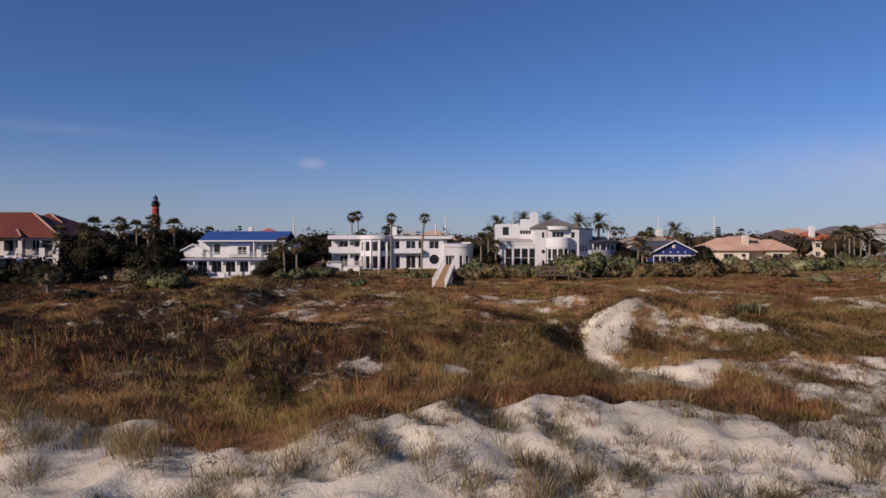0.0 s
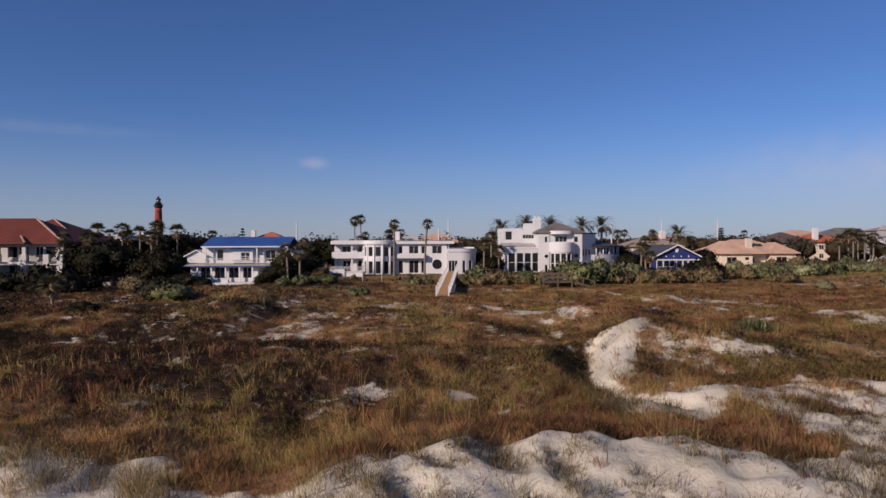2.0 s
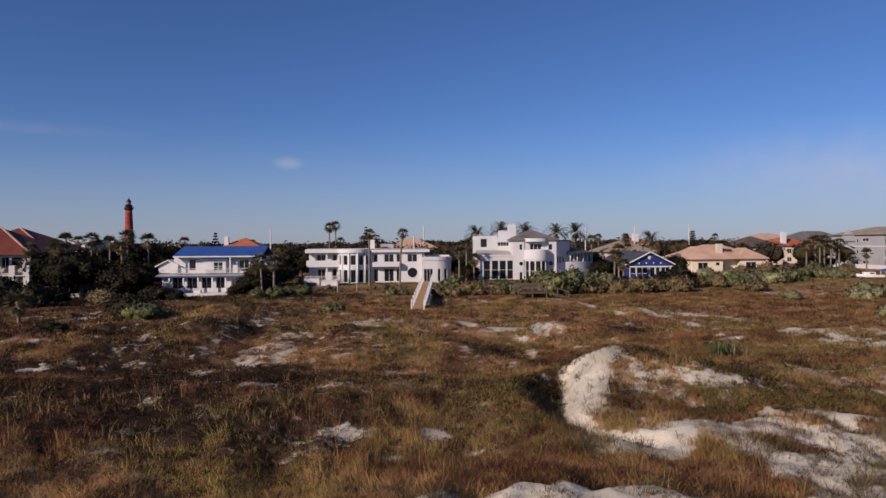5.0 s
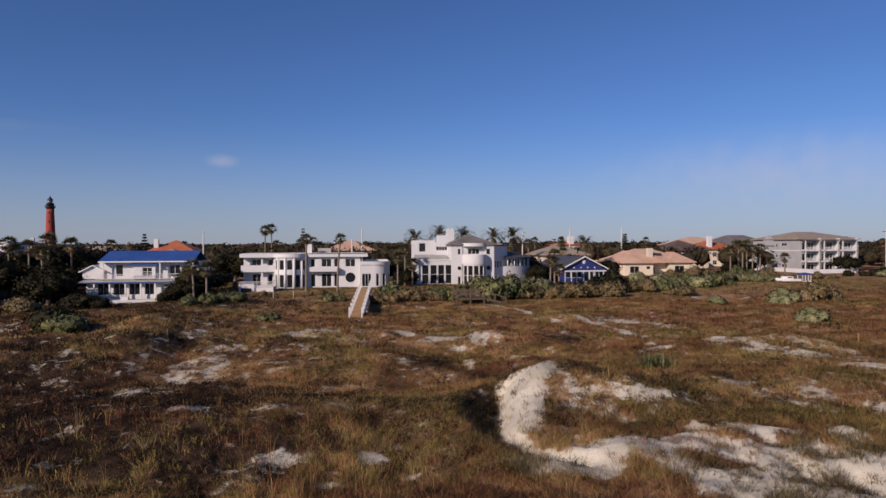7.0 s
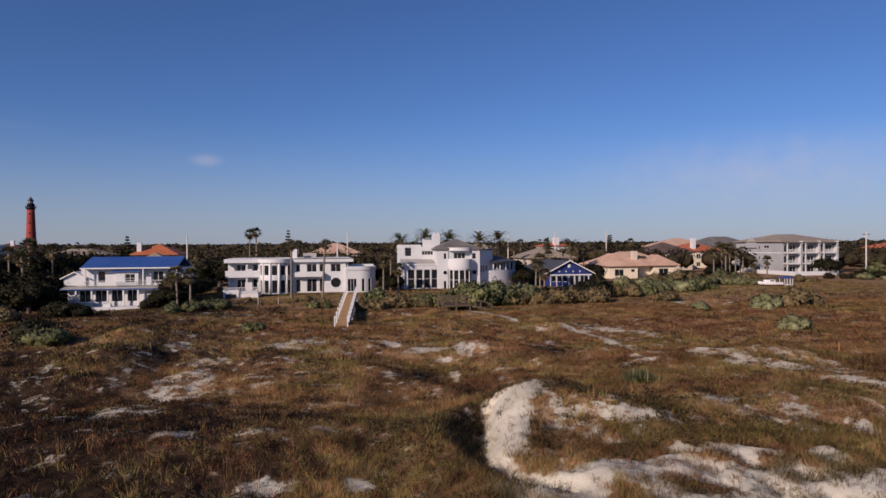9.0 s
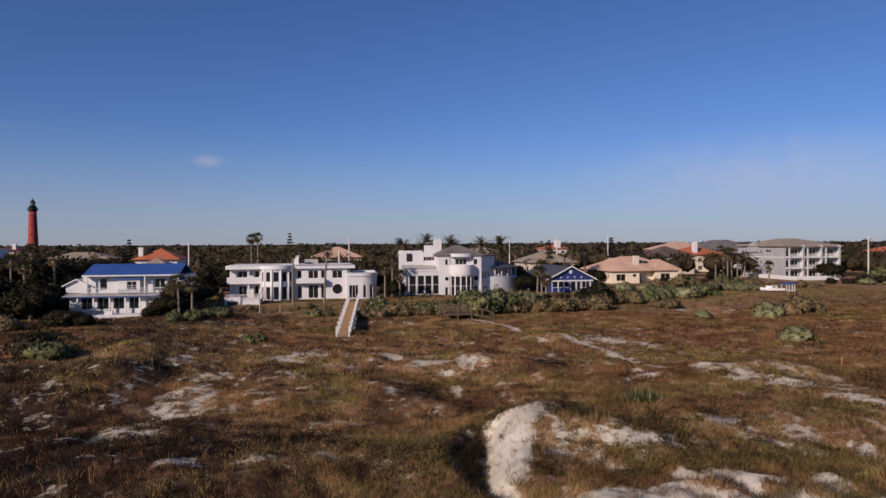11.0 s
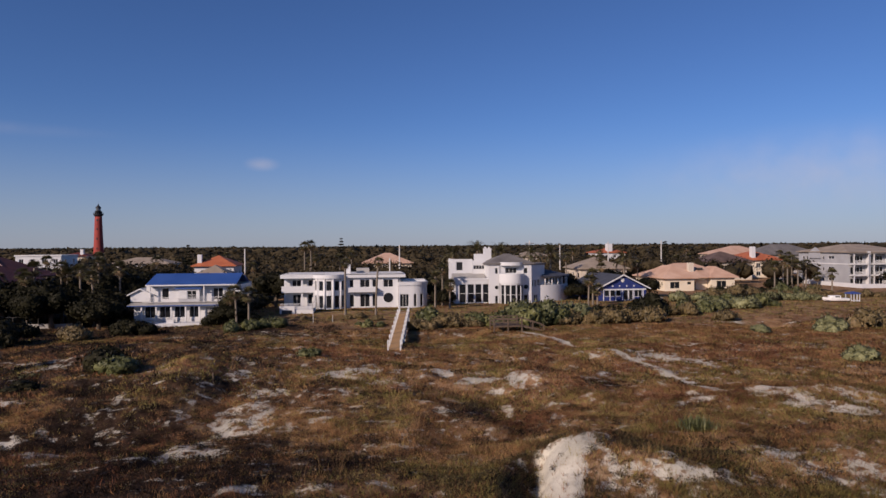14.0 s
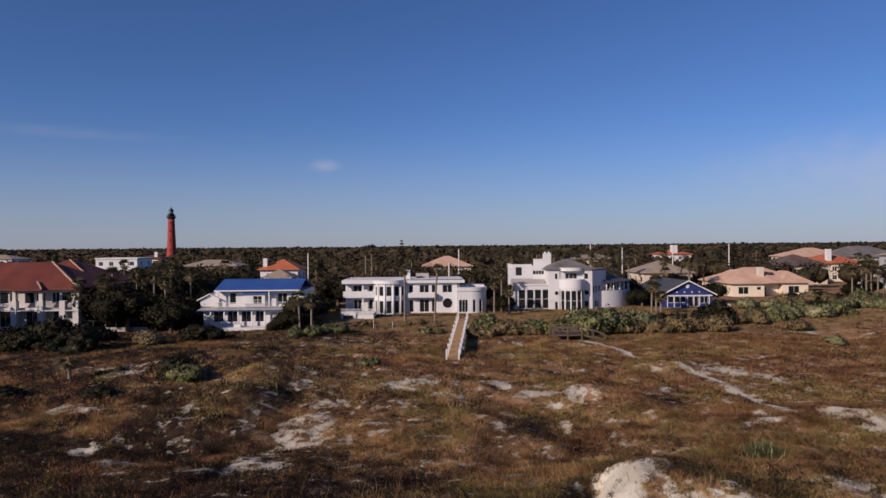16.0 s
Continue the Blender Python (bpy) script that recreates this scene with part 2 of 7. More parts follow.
def lathe(bm, profile, n=20, cx=0.0, cy=0.0):
    """A turned body from (radius, height) pairs, closed at both ends."""
    rings = [[bm.verts.new((cx + r * math.cos(2 * math.pi * i / n), cy + r * math.sin(2 * math.pi * i / n), z)) for i in range(n)] for r, z in profile]
    for a, b in zip(rings, rings[1:]):
        for i in range(n):
            f = bm.faces.new((a[i], a[(i + 1) % n], b[(i + 1) % n], b[i]))
            f.smooth = True
    bm.faces.new(rings[0][::-1])
    bm.faces.new(rings[-1])
    return bm


def hip(bm, x0, x1, y0, y1, z, rise, along="x", inset=None, thick=0.22):
    """A hipped roof over a rectangle, with a fascia."""
    half = min(x1 - x0, y1 - y0) / 2 if inset is None else inset
    if along == "x":
        ym = (y0 + y1) / 2
        r = ((x0 + half, ym), (x1 - half, ym))
    else:
        xm = (x0 + x1) / 2
        r = ((xm, y0 + half), (xm, y1 - half))
    lo = [bm.verts.new((x, y, z)) for x, y in ((x0, y0), (x1, y0), (x1, y1), (x0, y1))]
    up = [bm.verts.new((x, y, z + thick)) for x, y in ((x0, y0), (x1, y0), (x1, y1), (x0, y1))]
    a, b = (bm.verts.new((*p, z + thick + rise)) for p in r)
    bm.faces.new(lo[::-1])
    for i in range(4):
        bm.faces.new((lo[i], lo[(i + 1) % 4], up[(i + 1) % 4], up[i]))
    if along == "x":
        for f in ((up[0], up[1], b, a), (up[1], up[2], b), (up[2], up[3], a, b), (up[3], up[0], a)):
            bm.faces.new(f)
    else:
        for f in ((up[0], up[1], a), (up[1], up[2], b, a), (up[2], up[3], b), (up[3], up[0], a, b)):
            bm.faces.new(f)
    return bm


def gable(bm, x0, x1, y0, y1, z, rise, along="y", thick=0.2):
    """Two sloping roof slabs; the ridge runs along the given axis."""
    if along == "y":
        xm = (x0 + x1) / 2
        sec = ((x0, z), (xm, z + rise), (x1, z), (x1, z - thick), (xm, z + rise - thick), (x0, z - thick))
        ends = [[bm.verts.new((a, y, b)) for a, b in sec] for y in (y0, y1)]
    else:
        ym = (y0 + y1) / 2
        sec = ((y0, z), (ym, z + rise), (y1, z), (y1, z - thick), (ym, z + rise - thick), (y0, z - thick))
        ends = [[bm.verts.new((x, a, b)) for a, b in sec] for x in (x0, x1)]
    p, q = ends
    for e in (p, q):
        bm.faces.new((e[0], e[1], e[4], e[5]))
        bm.faces.new((e[1], e[2], e[3], e[4]))
    for i in range(6):
        bm.faces.new((p[i], p[(i + 1) % 6], q[(i + 1) % 6], q[i]))
    bmesh.ops.recalc_face_normals(bm, faces=bm.faces)
    return bm


def straight(x0, y0, x1, y1):
    """Plan line of a wall: metres along it and inward from its face (inside lies to the left of the way)."""
    d = Vector((x1 - x0, y1 - y0))
    length = d.length
    d.normalize()
    return length, lambda u, t: (x0 + d.x * u - d.y * t, y0 + d.y * u + d.x * t)


def arc(cx, cy, r, a0, a1):
    """Plan arc of a round wall, angles in degrees, counter-clockwise, inside towards the centre."""
    length = r * radians(a1 - a0)

    def at(u, t):
        a = radians(a0) + u / r
        return (cx + (r - t) * math.cos(a), cy + (r - t) * math.sin(a))
    return length, at


def wall(parent, line, z0, z1, openings, material, thick=0.25, name="wall", step=0.0, trim=WHITE_TRIM, glass=GLASS, label=""):
    """A wall with real openings; each opening (u0, u1, z0, z1, mullions, transoms) gets a window of its own."""
    length, at = line
    us = sorted({0.0, length, *[o[0] for o in openings], *[o[1] for o in openings]})
    if step:
        fine = []
        for a, b in zip(us, us[1:]):
            k = max(1, math.ceil((b - a) / step))
            fine += [a + (b - a) * i / k for i in range(k)]
        us = fine + [us[-1]]
    zs = sorted({z0, z1, *[o[2] for o in openings], *[o[3] for o in openings]})
    solid = {}
    for i in range(len(us) - 1):
        for j in range(len(zs) - 1):
            u, z = (us[i] + us[i + 1]) / 2, (zs[j] + zs[j + 1]) / 2
            solid[i, j] = not any(o[0] < u < o[1] and o[2] < z < o[3] for o in openings)
    bm = bmesh.new()
    seen = {}

    def v(i, j, t):
        if (i, j, t) not in seen:
            seen[i, j, t] = bm.verts.new((*at(us[i], t), zs[j]))
        return seen[i, j, t]
    for (i, j), s in solid.items():
        if not s:
            continue
        t = thick
        bm.faces.new((v(i, j, 0), v(i + 1, j, 0), v(i + 1, j + 1, 0), v(i, j + 1, 0)))
        bm.faces.new((v(i, j, t), v(i, j + 1, t), v(i + 1, j + 1, t), v(i + 1, j, t)))
        if not solid.get((i - 1, j)):
            bm.faces.new((v(i, j, 0), v(i, j + 1, 0), v(i, j + 1, t), v(i, j, t)))
        if not solid.get((i + 1, j)):
            bm.faces.new((v(i + 1, j, 0), v(i + 1, j, t), v(i + 1, j + 1, t), v(i + 1, j + 1, 0)))
        if not solid.get((i, j - 1)):
            bm.faces.new((v(i, j, 0), v(i, j, t), v(i + 1, j, t), v(i + 1, j, 0)))
        if not solid.get((i, j + 1)):
            bm.faces.new((v(i, j + 1, 0), v(i + 1, j + 1, 0), v(i + 1, j + 1, t), v(i, j + 1, t)))
    ob = part(name, bm, material, parent, label)
    for u0, u1, a, b, mull, trans in openings:
        window(parent, at, u0, u1, a, b, mull, trans, trim, glass)
    return ob


def window(parent, at, u0, u1, z0, z1, mull=1, trans=0, trim=WHITE_TRIM, glass=GLASS):
    bar = 0.07
    g = 0.004
    us, zs = [u0 + g, u0 + bar], [z0 + g, z0 + bar]
    for k in range(1, mull + 1):
        u = u0 + (u1 - u0) * k / (mull + 1)
        us += [u - bar / 2, u + bar / 2]
    for k in range(1, trans + 1):
        z = z0 + (z1 - z0) * k / (trans + 1)
        zs += [z - bar / 2, z + bar / 2]
    us, zs = us + [u1 - bar, u1 - g], zs + [z1 - bar, z1 - g]
    fb, vs = bmesh.new(), {}

    def v(i, j, t):
        if (i, j, t) not in vs:
            vs[i, j, t] = fb.verts.new((*at(us[i], t), zs[j]))
        return vs[i, j, t]
    nu, nz = len(us) - 1, len(zs) - 1
    full = {(i, j): i % 2 == 0 or j % 2 == 0 for i in range(nu) for j in range(nz)}
    for (i, j), s in full.items():
        if s:
            fb.faces.new((v(i, j, 0.06), v(i + 1, j, 0.06), v(i + 1, j + 1, 0.06), v(i, j + 1, 0.06)))
            fb.faces.new((v(i, j, 0.16), v(i, j + 1, 0.16), v(i + 1, j + 1, 0.16), v(i + 1, j, 0.16)))
            if not full.get((i - 1, j)):
                fb.faces.new((v(i, j, 0.06), v(i, j + 1, 0.06), v(i, j + 1, 0.16), v(i, j, 0.16)))
            if not full.get((i + 1, j)):
                fb.faces.new((v(i + 1, j, 0.06), v(i + 1, j, 0.16), v(i + 1, j + 1, 0.16), v(i + 1, j + 1, 0.06)))
            if not full.get((i, j - 1)):
                fb.faces.new((v(i, j, 0.06), v(i, j, 0.16), v(i + 1, j, 0.16), v(i + 1, j, 0.06)))
            if not full.get((i, j + 1)):
                fb.faces.new((v(i, j + 1, 0.06), v(i + 1, j + 1, 0.06), v(i + 1, j + 1, 0.16), v(i, j + 1, 0.16)))
    win = part("window", fb, trim, parent)
    pb = bmesh.new()
    vs = [pb.verts.new((*at(u, t), z)) for u, t, z in ((u0, 0.11, z0), (u1, 0.11, z0), (u1, 0.11, z1), (u0, 0.11, z1), (u0, 0.125, z0), (u1, 0.125, z0), (u1, 0.125, z1), (u0, 0.125, z1))]
    for f in ((3, 2, 1, 0), (4, 5, 6, 7), (0, 1, 5, 4), (1, 2, 6, 5), (2, 3, 7, 6), (3, 0, 4, 7)):
        pb.faces.new([vs[i] for i in f])
    part("pane", pb, glass, win, "dark window glass")
    return win


def mesh_from(name, verts, faces_flat, sides, material, normals=None):
    """A mesh from arrays; every face has the same number of sides."""
    me = bpy.data.meshes.new(name)
    nv, nf = len(verts), len(faces_flat) // sides
    me.vertices.add(nv)
    me.vertices.foreach_set("co", np.ascontiguousarray(verts, dtype=np.float32).ravel())
    me.loops.add(nf * sides)
    me.loops.foreach_set("vertex_index", np.ascontiguousarray(faces_flat, dtype=np.int32).ravel())
    me.polygons.add(nf)
    me.polygons.foreach_set("loop_start", np.arange(0, nf * sides, sides, dtype=np.int32))
    me.update(calc_edges=True)
    me.materials.append(material)
    if normals is not None:
        me.normals_split_custom_set_from_vertices(normals)
    return me


# ---- the ground ----
def lattice(x, y, seed):
    """Random value at whole-number places."""
    n = (x.astype(np.int64) * 374761393 + y.astype(np.int64) * 668265263 + seed * 974634777) & 0x7FFFFFFF
    n = ((n ^ (n >> 13)) * 1274126177) & 0x7FFFFFFF
    return ((n ^ (n >> 16)) & 0xFFFF) / 65535.0


def soft_noise(x, y, seed=0):
    x, y = np.asarray(x, float), np.asarray(y, float)
    ix, iy = np.floor(x), np.floor(y)
    fx, fy = x - ix, y - iy
    fx, fy = fx * fx * (3 - 2 * fx), fy * fy * (3 - 2 * fy)
    a, b = lattice(ix, iy, seed), lattice(ix + 1, iy, seed)
    c, d = lattice(ix, iy + 1, seed), lattice(ix + 1, iy + 1, seed)
    return (a + (b - a) * fx) * (1 - fy) + (c + (d - c) * fx) * fy


def fbm(x, y, size, seed=0, octaves=3):
    out, amp, tot = 0.0, 1.0, 0.0
    for k in range(octaves):
        out = out + amp * soft_noise(x / size * 2 ** k + 17.3 * k, y / size * 2 ** k - 9.1 * k, seed + k)
        tot += amp
        amp *= 0.5
    return out / tot


def ease(a, b, v):
    u = np.clip((v - a) / (b - a), 0, 1)
    return u * u * (3 - 2 * u)


DUNES, SAND = [], []


def dune(x, y, h, sx, sy, turn=0):
    DUNES.append((x, y, h, sx, sy, radians(turn)))


def bare(x, y, rx, ry, turn=0, much=1.0):
    """A bare patch of sand."""
    SAND.append((x, y, rx, ry, radians(turn), much))


dune(-3, 17, 0.53, 3, 1.8, 10)
dune(-11, 19, 0.58, 4.5, 2, 0)
dune(2, 19, 0.45, 4, 2, 0)
dune(-5.5, 19.2, -0.30, 2, 2, 0)
dune(7, 19.3, 0.58, 4, 1.8, 0)
dune(9.9, 20.6, -0.12, 2.6, 1, 0)
dune(-5.3, 23.1, -0.45, 3.2, 2.2, 0)
dune(-0.3, 23.6, -0.20, 2.2, 3.5, 0)
dune(6.2, 24, -0.26, 2, 2, 0)
dune(13, 24.6, 0.35, 4.5, 1.6, 8)
dune(-13.3, 25.2, 0.63, 2, 2, 0)
dune(22, 26, 0.38, 4, 2, 0)
dune(-2.3, 26.1, -0.34, 2, 2, 0)
dune(2, 26.4, -0.59, 2, 2, 0)
dune(5.2, 27.8, 0.32, 2, 2, 0)
dune(9.8, 28.3, 0.40, 2.2, 3.5, 0)
dune(-6, 29, 1.07, 6, 4, 0)
dune(1, 29, 0.47, 4, 4, 0)
dune(5.6, 31, 0.72, 3.2, 2.2, 0)
dune(15.3, 31.2, 0.86, 2, 2, 0)
dune(23.5, 32.5, -0.08, 1.5, 1.5, 0)
dune(-14, 33, 0.77, 7, 6, 0)
dune(17, 33, 0.51, 3.5, 3, 0)
dune(27, 33, 0.60, 5, 4, 0)
dune(8, 33, 0.36, 2, 2, 0)
dune(11.1, 33.6, 1.03, 2, 2, 0)
dune(22, 34, 0.47, 4, 3, 0)
dune(12.3, 34.5, 1.15, 2.4, 2.6, 0)
dune(-4, 37, 0.34, 7, 5, 10)
dune(14, 37, 0.47, 3.2, 2.2, 0)
dune(35, 38, 0.60, 6, 5, 0)
dune(21.5, 42, 0.57, 4, 3, 0)
dune(0, 43, -0.38, 6, 5, 0)
dune(25.8, 43.5, -0.60, 3.2, 2.2, 0)
dune(5.8, 44.5, -0.62, 2, 2, 0)
dune(28, 45, 0.48, 6, 5, 20)
dune(-18, 47, -0.80, 3, 2.5, 0)
dune(-12.8, 48, -0.59, 3, 2, 0)
dune(10.2, 48.5, -0.53, 1.2, 4, 0)
dune(31, 49, 0.57, 8, 4, 0)
dune(-20, 49, -0.25, 6, 5, 0)
dune(36.5, 49.3, 0.71, 3.2, 2.2, 0)
dune(-9, 50, -0.49, 6, 5, 0)
dune(19.4, 51, -0.54, 3.2, 2.2, 0)
dune(-10.1, 51, -0.51, 3.2, 2.2, 0)
dune(-19.3, 51.4, 0.55, 3.2, 2.2, 0)
dune(-32, 52, 0.14, 10, 10, 0)
dune(-6, 54, 0.41, 5, 5, 0)
dune(11.3, 55, -0.86, 3.5, 5, 0)
dune(-13, 55.5, -0.44, 1.6, 4, -15)
dune(18.5, 57, 0.47, 4.5, 4, 0)
dune(11.3, 57.7, -0.34, 3.2, 2.2, 0)
dune(-13, 58, 0.27, 4, 4, 0)
dune(-16.6, 58, 0.73, 1.9, 5, 0)
dune(-21, 60, 0.81, 7, 6, 0)
dune(40, 60, -0.09, 8, 10, 0)
dune(13.6, 61.2, 0.71, 3.2, 2.2, 0)
dune(-0.5, 64.7, 0.47, 3.2, 2.2, 0)
dune(-17.7, 64.9, 0.64, 3.2, 2.2, 0)
dune(10, 66, -0.14, 8, 5, 0)
dune(29, 67, 0.10, 7, 6, 0)
dune(0, 68, 0.32, 8, 6, 0)
dune(-4.6, 69.1, -0.13, 3.2, 2.2, 0)
dune(-16.7, 70, 1.29, 6, 5, 0)
dune(26, 73.4, 0.59, 3.2, 2.2, 0)
dune(-7.3, 73.8, 0.25, 3.2, 2.2, 0)
dune(-27.6, 80.5, 0.70, 6, 5, 0)
dune(-27.6, 80.5, 0.70, 6, 5, 0)
dune(25.6, 81.5, -0.44, 3.2, 2.2, 0)
dune(8.2, 90.2, -0.66, 5, 3, 0)
dune(63.1, 97.9, -0.81, 3.2, 2.2, 0)
dune(63.1, 97.9, -0.81, 3.2, 2.2, 0)
# bare sand: the seaward bank, the second ridge, the hollow, and flecks all over
bare(14.1, 21.5, 1.6, 2, 0, 1); bare(12.2, 17.5, 0.76, 0.98, 0, 0.9); bare(11.1, 25.1, 1.9, 1.2, 0, 1); bare(9.1, 24.3, 1.4, 0.96, 0, 1); bare(7.6, 24.7, 0.91, 1.2, 0, 0.85); bare(14.9, 25.4, 2.3, 1.6, 0, 0.75)
bare(18.3, 26.4, 1.1, 1.2, 0, 0.8); bare(-30.2, 55.8, 1.9, 2.6, 0, 0.72); bare(-24.3, 47.0, 0.91, 1.6, 0, 0.78); bare(-10.6, 28.5, 0.65, 0.35, 0, 0.66); bare(-10.1, 26.4, 0.29, 0.35, 0, 0.66); bare(-10.0, 24.2, 0.57, 0.35, 0, 0.64)
bare(-12.3, 22.9, 1.4, 0.35, 0, 0.6); bare(-13.0, 22.7, 0.91, 0.35, 0, 0.55); bare(-5.9, 31.4, 0.41, 0.54, 0, 0.74); bare(-2.2, 26.5, 1.2, 0.35, 0, 0.76); bare(-0.4, 24.2, 0.64, 0.83, 0, 0.76); bare(-7.6, 55.4, 1.9, 1.3, 0, 0.58)
bare(-10.4, 52.9, 0.69, 0.53, 0, 0.72); bare(11.0, 33.4, 0.91, 1.2, 0, 1); bare(11.4, 32.1, 1.2, 0.85, 0, 0.75); bare(14.9, 32.2, 0.77, 1, 0, 0.9); bare(15.3, 30.5, 0.74, 0.96, 0, 0.85); bare(13.1, 29.9, 1.1, 1.2, 0, 0.55)
bare(14.3, 28.2, 1.1, 1, 0, 0.55); bare(8.2, 25.0, 1.4, 1.1, 0, 0.95); bare(10.1, 23.9, 1.4, 0.99, 0, 0.95); bare(12.4, 25.0, 1.5, 1.7, 0, 1); bare(17.3, 27.6, 1.7, 1.1, 0, 0.9); bare(19.1, 26.9, 1.4, 1, 0, 0.9)
bare(19.1, 23.7, 2.4, 1.9, 0, 0.95); bare(20.6, 22.5, 1.6, 1.3, 0, 0.95); bare(22.1, 25.4, 1.2, 1.5, 0, 0.8); bare(16.4, 24.5, 1.6, 1.4, 0, 0.75); bare(13.2, 22.8, 1.4, 1.1, 0, 0.85); bare(22.5, 34.3, 1.1, 1.4, 0, 0.78)
bare(22.8, 31.2, 1.3, 1.7, 0, 0.7); bare(24.1, 29.5, 1.3, 1.3, 0, 0.5); bare(35.7, 37.9, 1.8, 4.3, 0, 0.78); bare(37.9, 42.5, 1.5, 3.5, 0, 0.75); bare(27.4, 28.9, 1, 1, 0, 0.78); bare(37.4, 45.9, 2.5, 5.8, 0, 0.66)
bare(26.7, 29.6, 1, 1, 0, 0.66); bare(30.6, 47.4, 1.2, 2.9, 0, 0.78); bare(32.4, 47.1, 0.98, 1.7, 0, 0.56); bare(31.9, 71.4, 3.3, 5.4, 0, 0.78); bare(35.4, 66.2, 1.6, 3.4, 0, 0.78); bare(29.5, 58.4, 3.4, 3.9, 0, 0.55)
bare(30.1, 63.2, 3.6, 3.5, 0, 0.55); bare(-6.1, 30.7, 0.96, 0.88, 0, 0.78); bare(-3.3, 30.3, 1.1, 0.79, 0, 0.5); bare(-1.4, 26.7, 1.2, 0.55, 0, 0.82); bare(-2.6, 26.0, 1.4, 0.47, 0, 0.66); bare(1.9, 26.8, 0.72, 0.55, 0, 0.88)
bare(-4.3, 26.1, 0.71, 0.35, 0, 0.66); bare(-10.7, 28.3, 0.8, 0.45, 0, 0.66); bare(-10.0, 26.1, 0.74, 0.35, 0, 0.7); bare(-3.5, 25.1, 1.4, 0.35, 0, 0.6); bare(3.3, 28.9, 0.51, 0.35, 0, 0.66); bare(-17.5, 48.7, 1.8, 0.66, 0, 0.48)
bare(3.5, 25.3, 1.2, 0.37, 0, 0.5); bare(0.0, 66.0, 1.4, 3.5, 0, 0.78); bare(-2.1, 64.2, 2.2, 3.1, 0, 0.64); bare(1.1, 60.4, 2.1, 1.6, 0, 0.64); bare(7.3, 64.9, 1, 2.5, 0, 0.78); bare(10.6, 61.3, 2.2, 1.1, 0, 0.78)
bare(13.6, 61.4, 1.1, 2.6, 0, 0.78); bare(10.7, 65.0, 1.7, 1.7, 0, 0.64); bare(14.3, 58.7, 2.1, 0.88, 0, 0.6); bare(10.9, 58.4, 1.3, 0.35, 0, 0.78); bare(10.8, 52.9, 0.38, 0.92, 0, 0.75); bare(17.4, 72.6, 2.6, 1, 0, 0.56)
bare(20.7, 60.3, 1.7, 3.3, 0, 0.56); bare(17.9, 53.5, 1.5, 0.57, 0, 0.74); bare(34.9, 68.6, 4, 1.5, 0, 0.66); bare(35.6, 65.7, 1.6, 2.4, 0, 0.78); bare(25.7, 49.5, 1.5, 1.7, 0, 0.78); bare(27.0, 56.1, 3.3, 1.9, 0, 0.56)
bare(31.4, 49.0, 1.5, 2.7, 0, 0.78); bare(31.6, 45.9, 2.4, 1.5, 0, 0.74); bare(34.1, 43.4, 2.4, 1.3, 0, 0.78); bare(25.7, 43.3, 0.36, 0.86, 0, 0.78); bare(-8.6, 56.7, 2.5, 1.2, 0, 0.66); bare(-9.0, 53.5, 2.9, 1.4, 0, 0.68)
bare(-10.2, 50.6, 3.2, 4.4, 0, 0.68); bare(-10.9, 43.5, 2.4, 4.5, 0, 0.6); bare(-3.8, 50.4, 0.9, 1, 0, 0.78); bare(-6.7, 49.5, 2.7, 1.7, 0, 0.56); bare(-20.9, 44.0, 1.5, 1.5, 0, 0.78); bare(-18.9, 48.7, 0.7, 0.97, 0, 0.56)
bare(-28.7, 55.3, 1.4, 1.1, 0, 0.7); bare(-27.2, 51.5, 2, 0.84, 0, 0.48); bare(-15.0, 39.5, 2.3, 1.1, 0, 0.5); bare(-12.2, 40.7, 2.3, 1.4, 0, 0.56); bare(-31.7, 73.2, 4.8, 3, 0, 0.54); bare(-37.8, 75.2, 4.4, 3, 0, 0.5)
bare(-27.8, 96.3, 1.7, 3.1, 0, 0.78); bare(52.6, 98.1, 4.8, 2.5, 0, 0.56); bare(58.2, 99.8, 3, 6.2, 0, 0.64); bare(39.3, 78.8, 6.1, 2.1, 0, 0.5); bare(52.7, 78.9, 4.1, 1.6, 0, 0.5); bare(60.5, 80.1, 3.5, 2.4, 0, 0.56)
bare(13, 30.3, 4, 2.4, 0, 0.52); bare(19, 31, 4.5, 1.8, 0, 0.5); bare(24, 32, 3.4, 2, 0, 0.55); bare(9.6, 31.2, 0.95, 3.0, -24, 1); bare(10.6, 33.2, 0.9, 1.2, 0, 1); bare(8.9, 28.6, 0.8, 1.3, -20, 0.95)


HOLLOW_Y = (24.0, 25.9, 27.0, 28.6, 31.0, 34.0, 36.0)
HOLLOW_X = (10.0, 8.2, 7.4, 7.05, 7.35, 8.3, 8.9)
HOLLOW_Z = (-0.1, 0.05, 0.2, 0.3, 0.2, 0.15, 0.4)


def hollow(x, y):
    """Surface of the blown-out hollow: a steep bank on one side, a long slope of slipped sand on the other."""
    dx = x - np.interp(y, HOLLOW_Y, HOLLOW_X) + 0.7 * (fbm(x, y, 2.4, 41) - 0.5)
    rise = np.where(dx > 0, ease(0.0, 1.2, dx) * dx * (0.62 + 0.36 * ease(29.0, 33.5, y)), -1.0 * dx)
    back = 1.5 * np.maximum(0.0, y - 35.4 + 0.8 * (fbm(x, y, 1.4, 42) - 0.5))
    return np.interp(y, HOLLOW_Y, HOLLOW_Z) + rise + back + 0.16 * (fbm(x, y, 0.8, 43) - 0.5) + 3.0 * (1 - ease(22.5, 25.0, y)) + 2.0 * ease(11.5, 14.0, x)


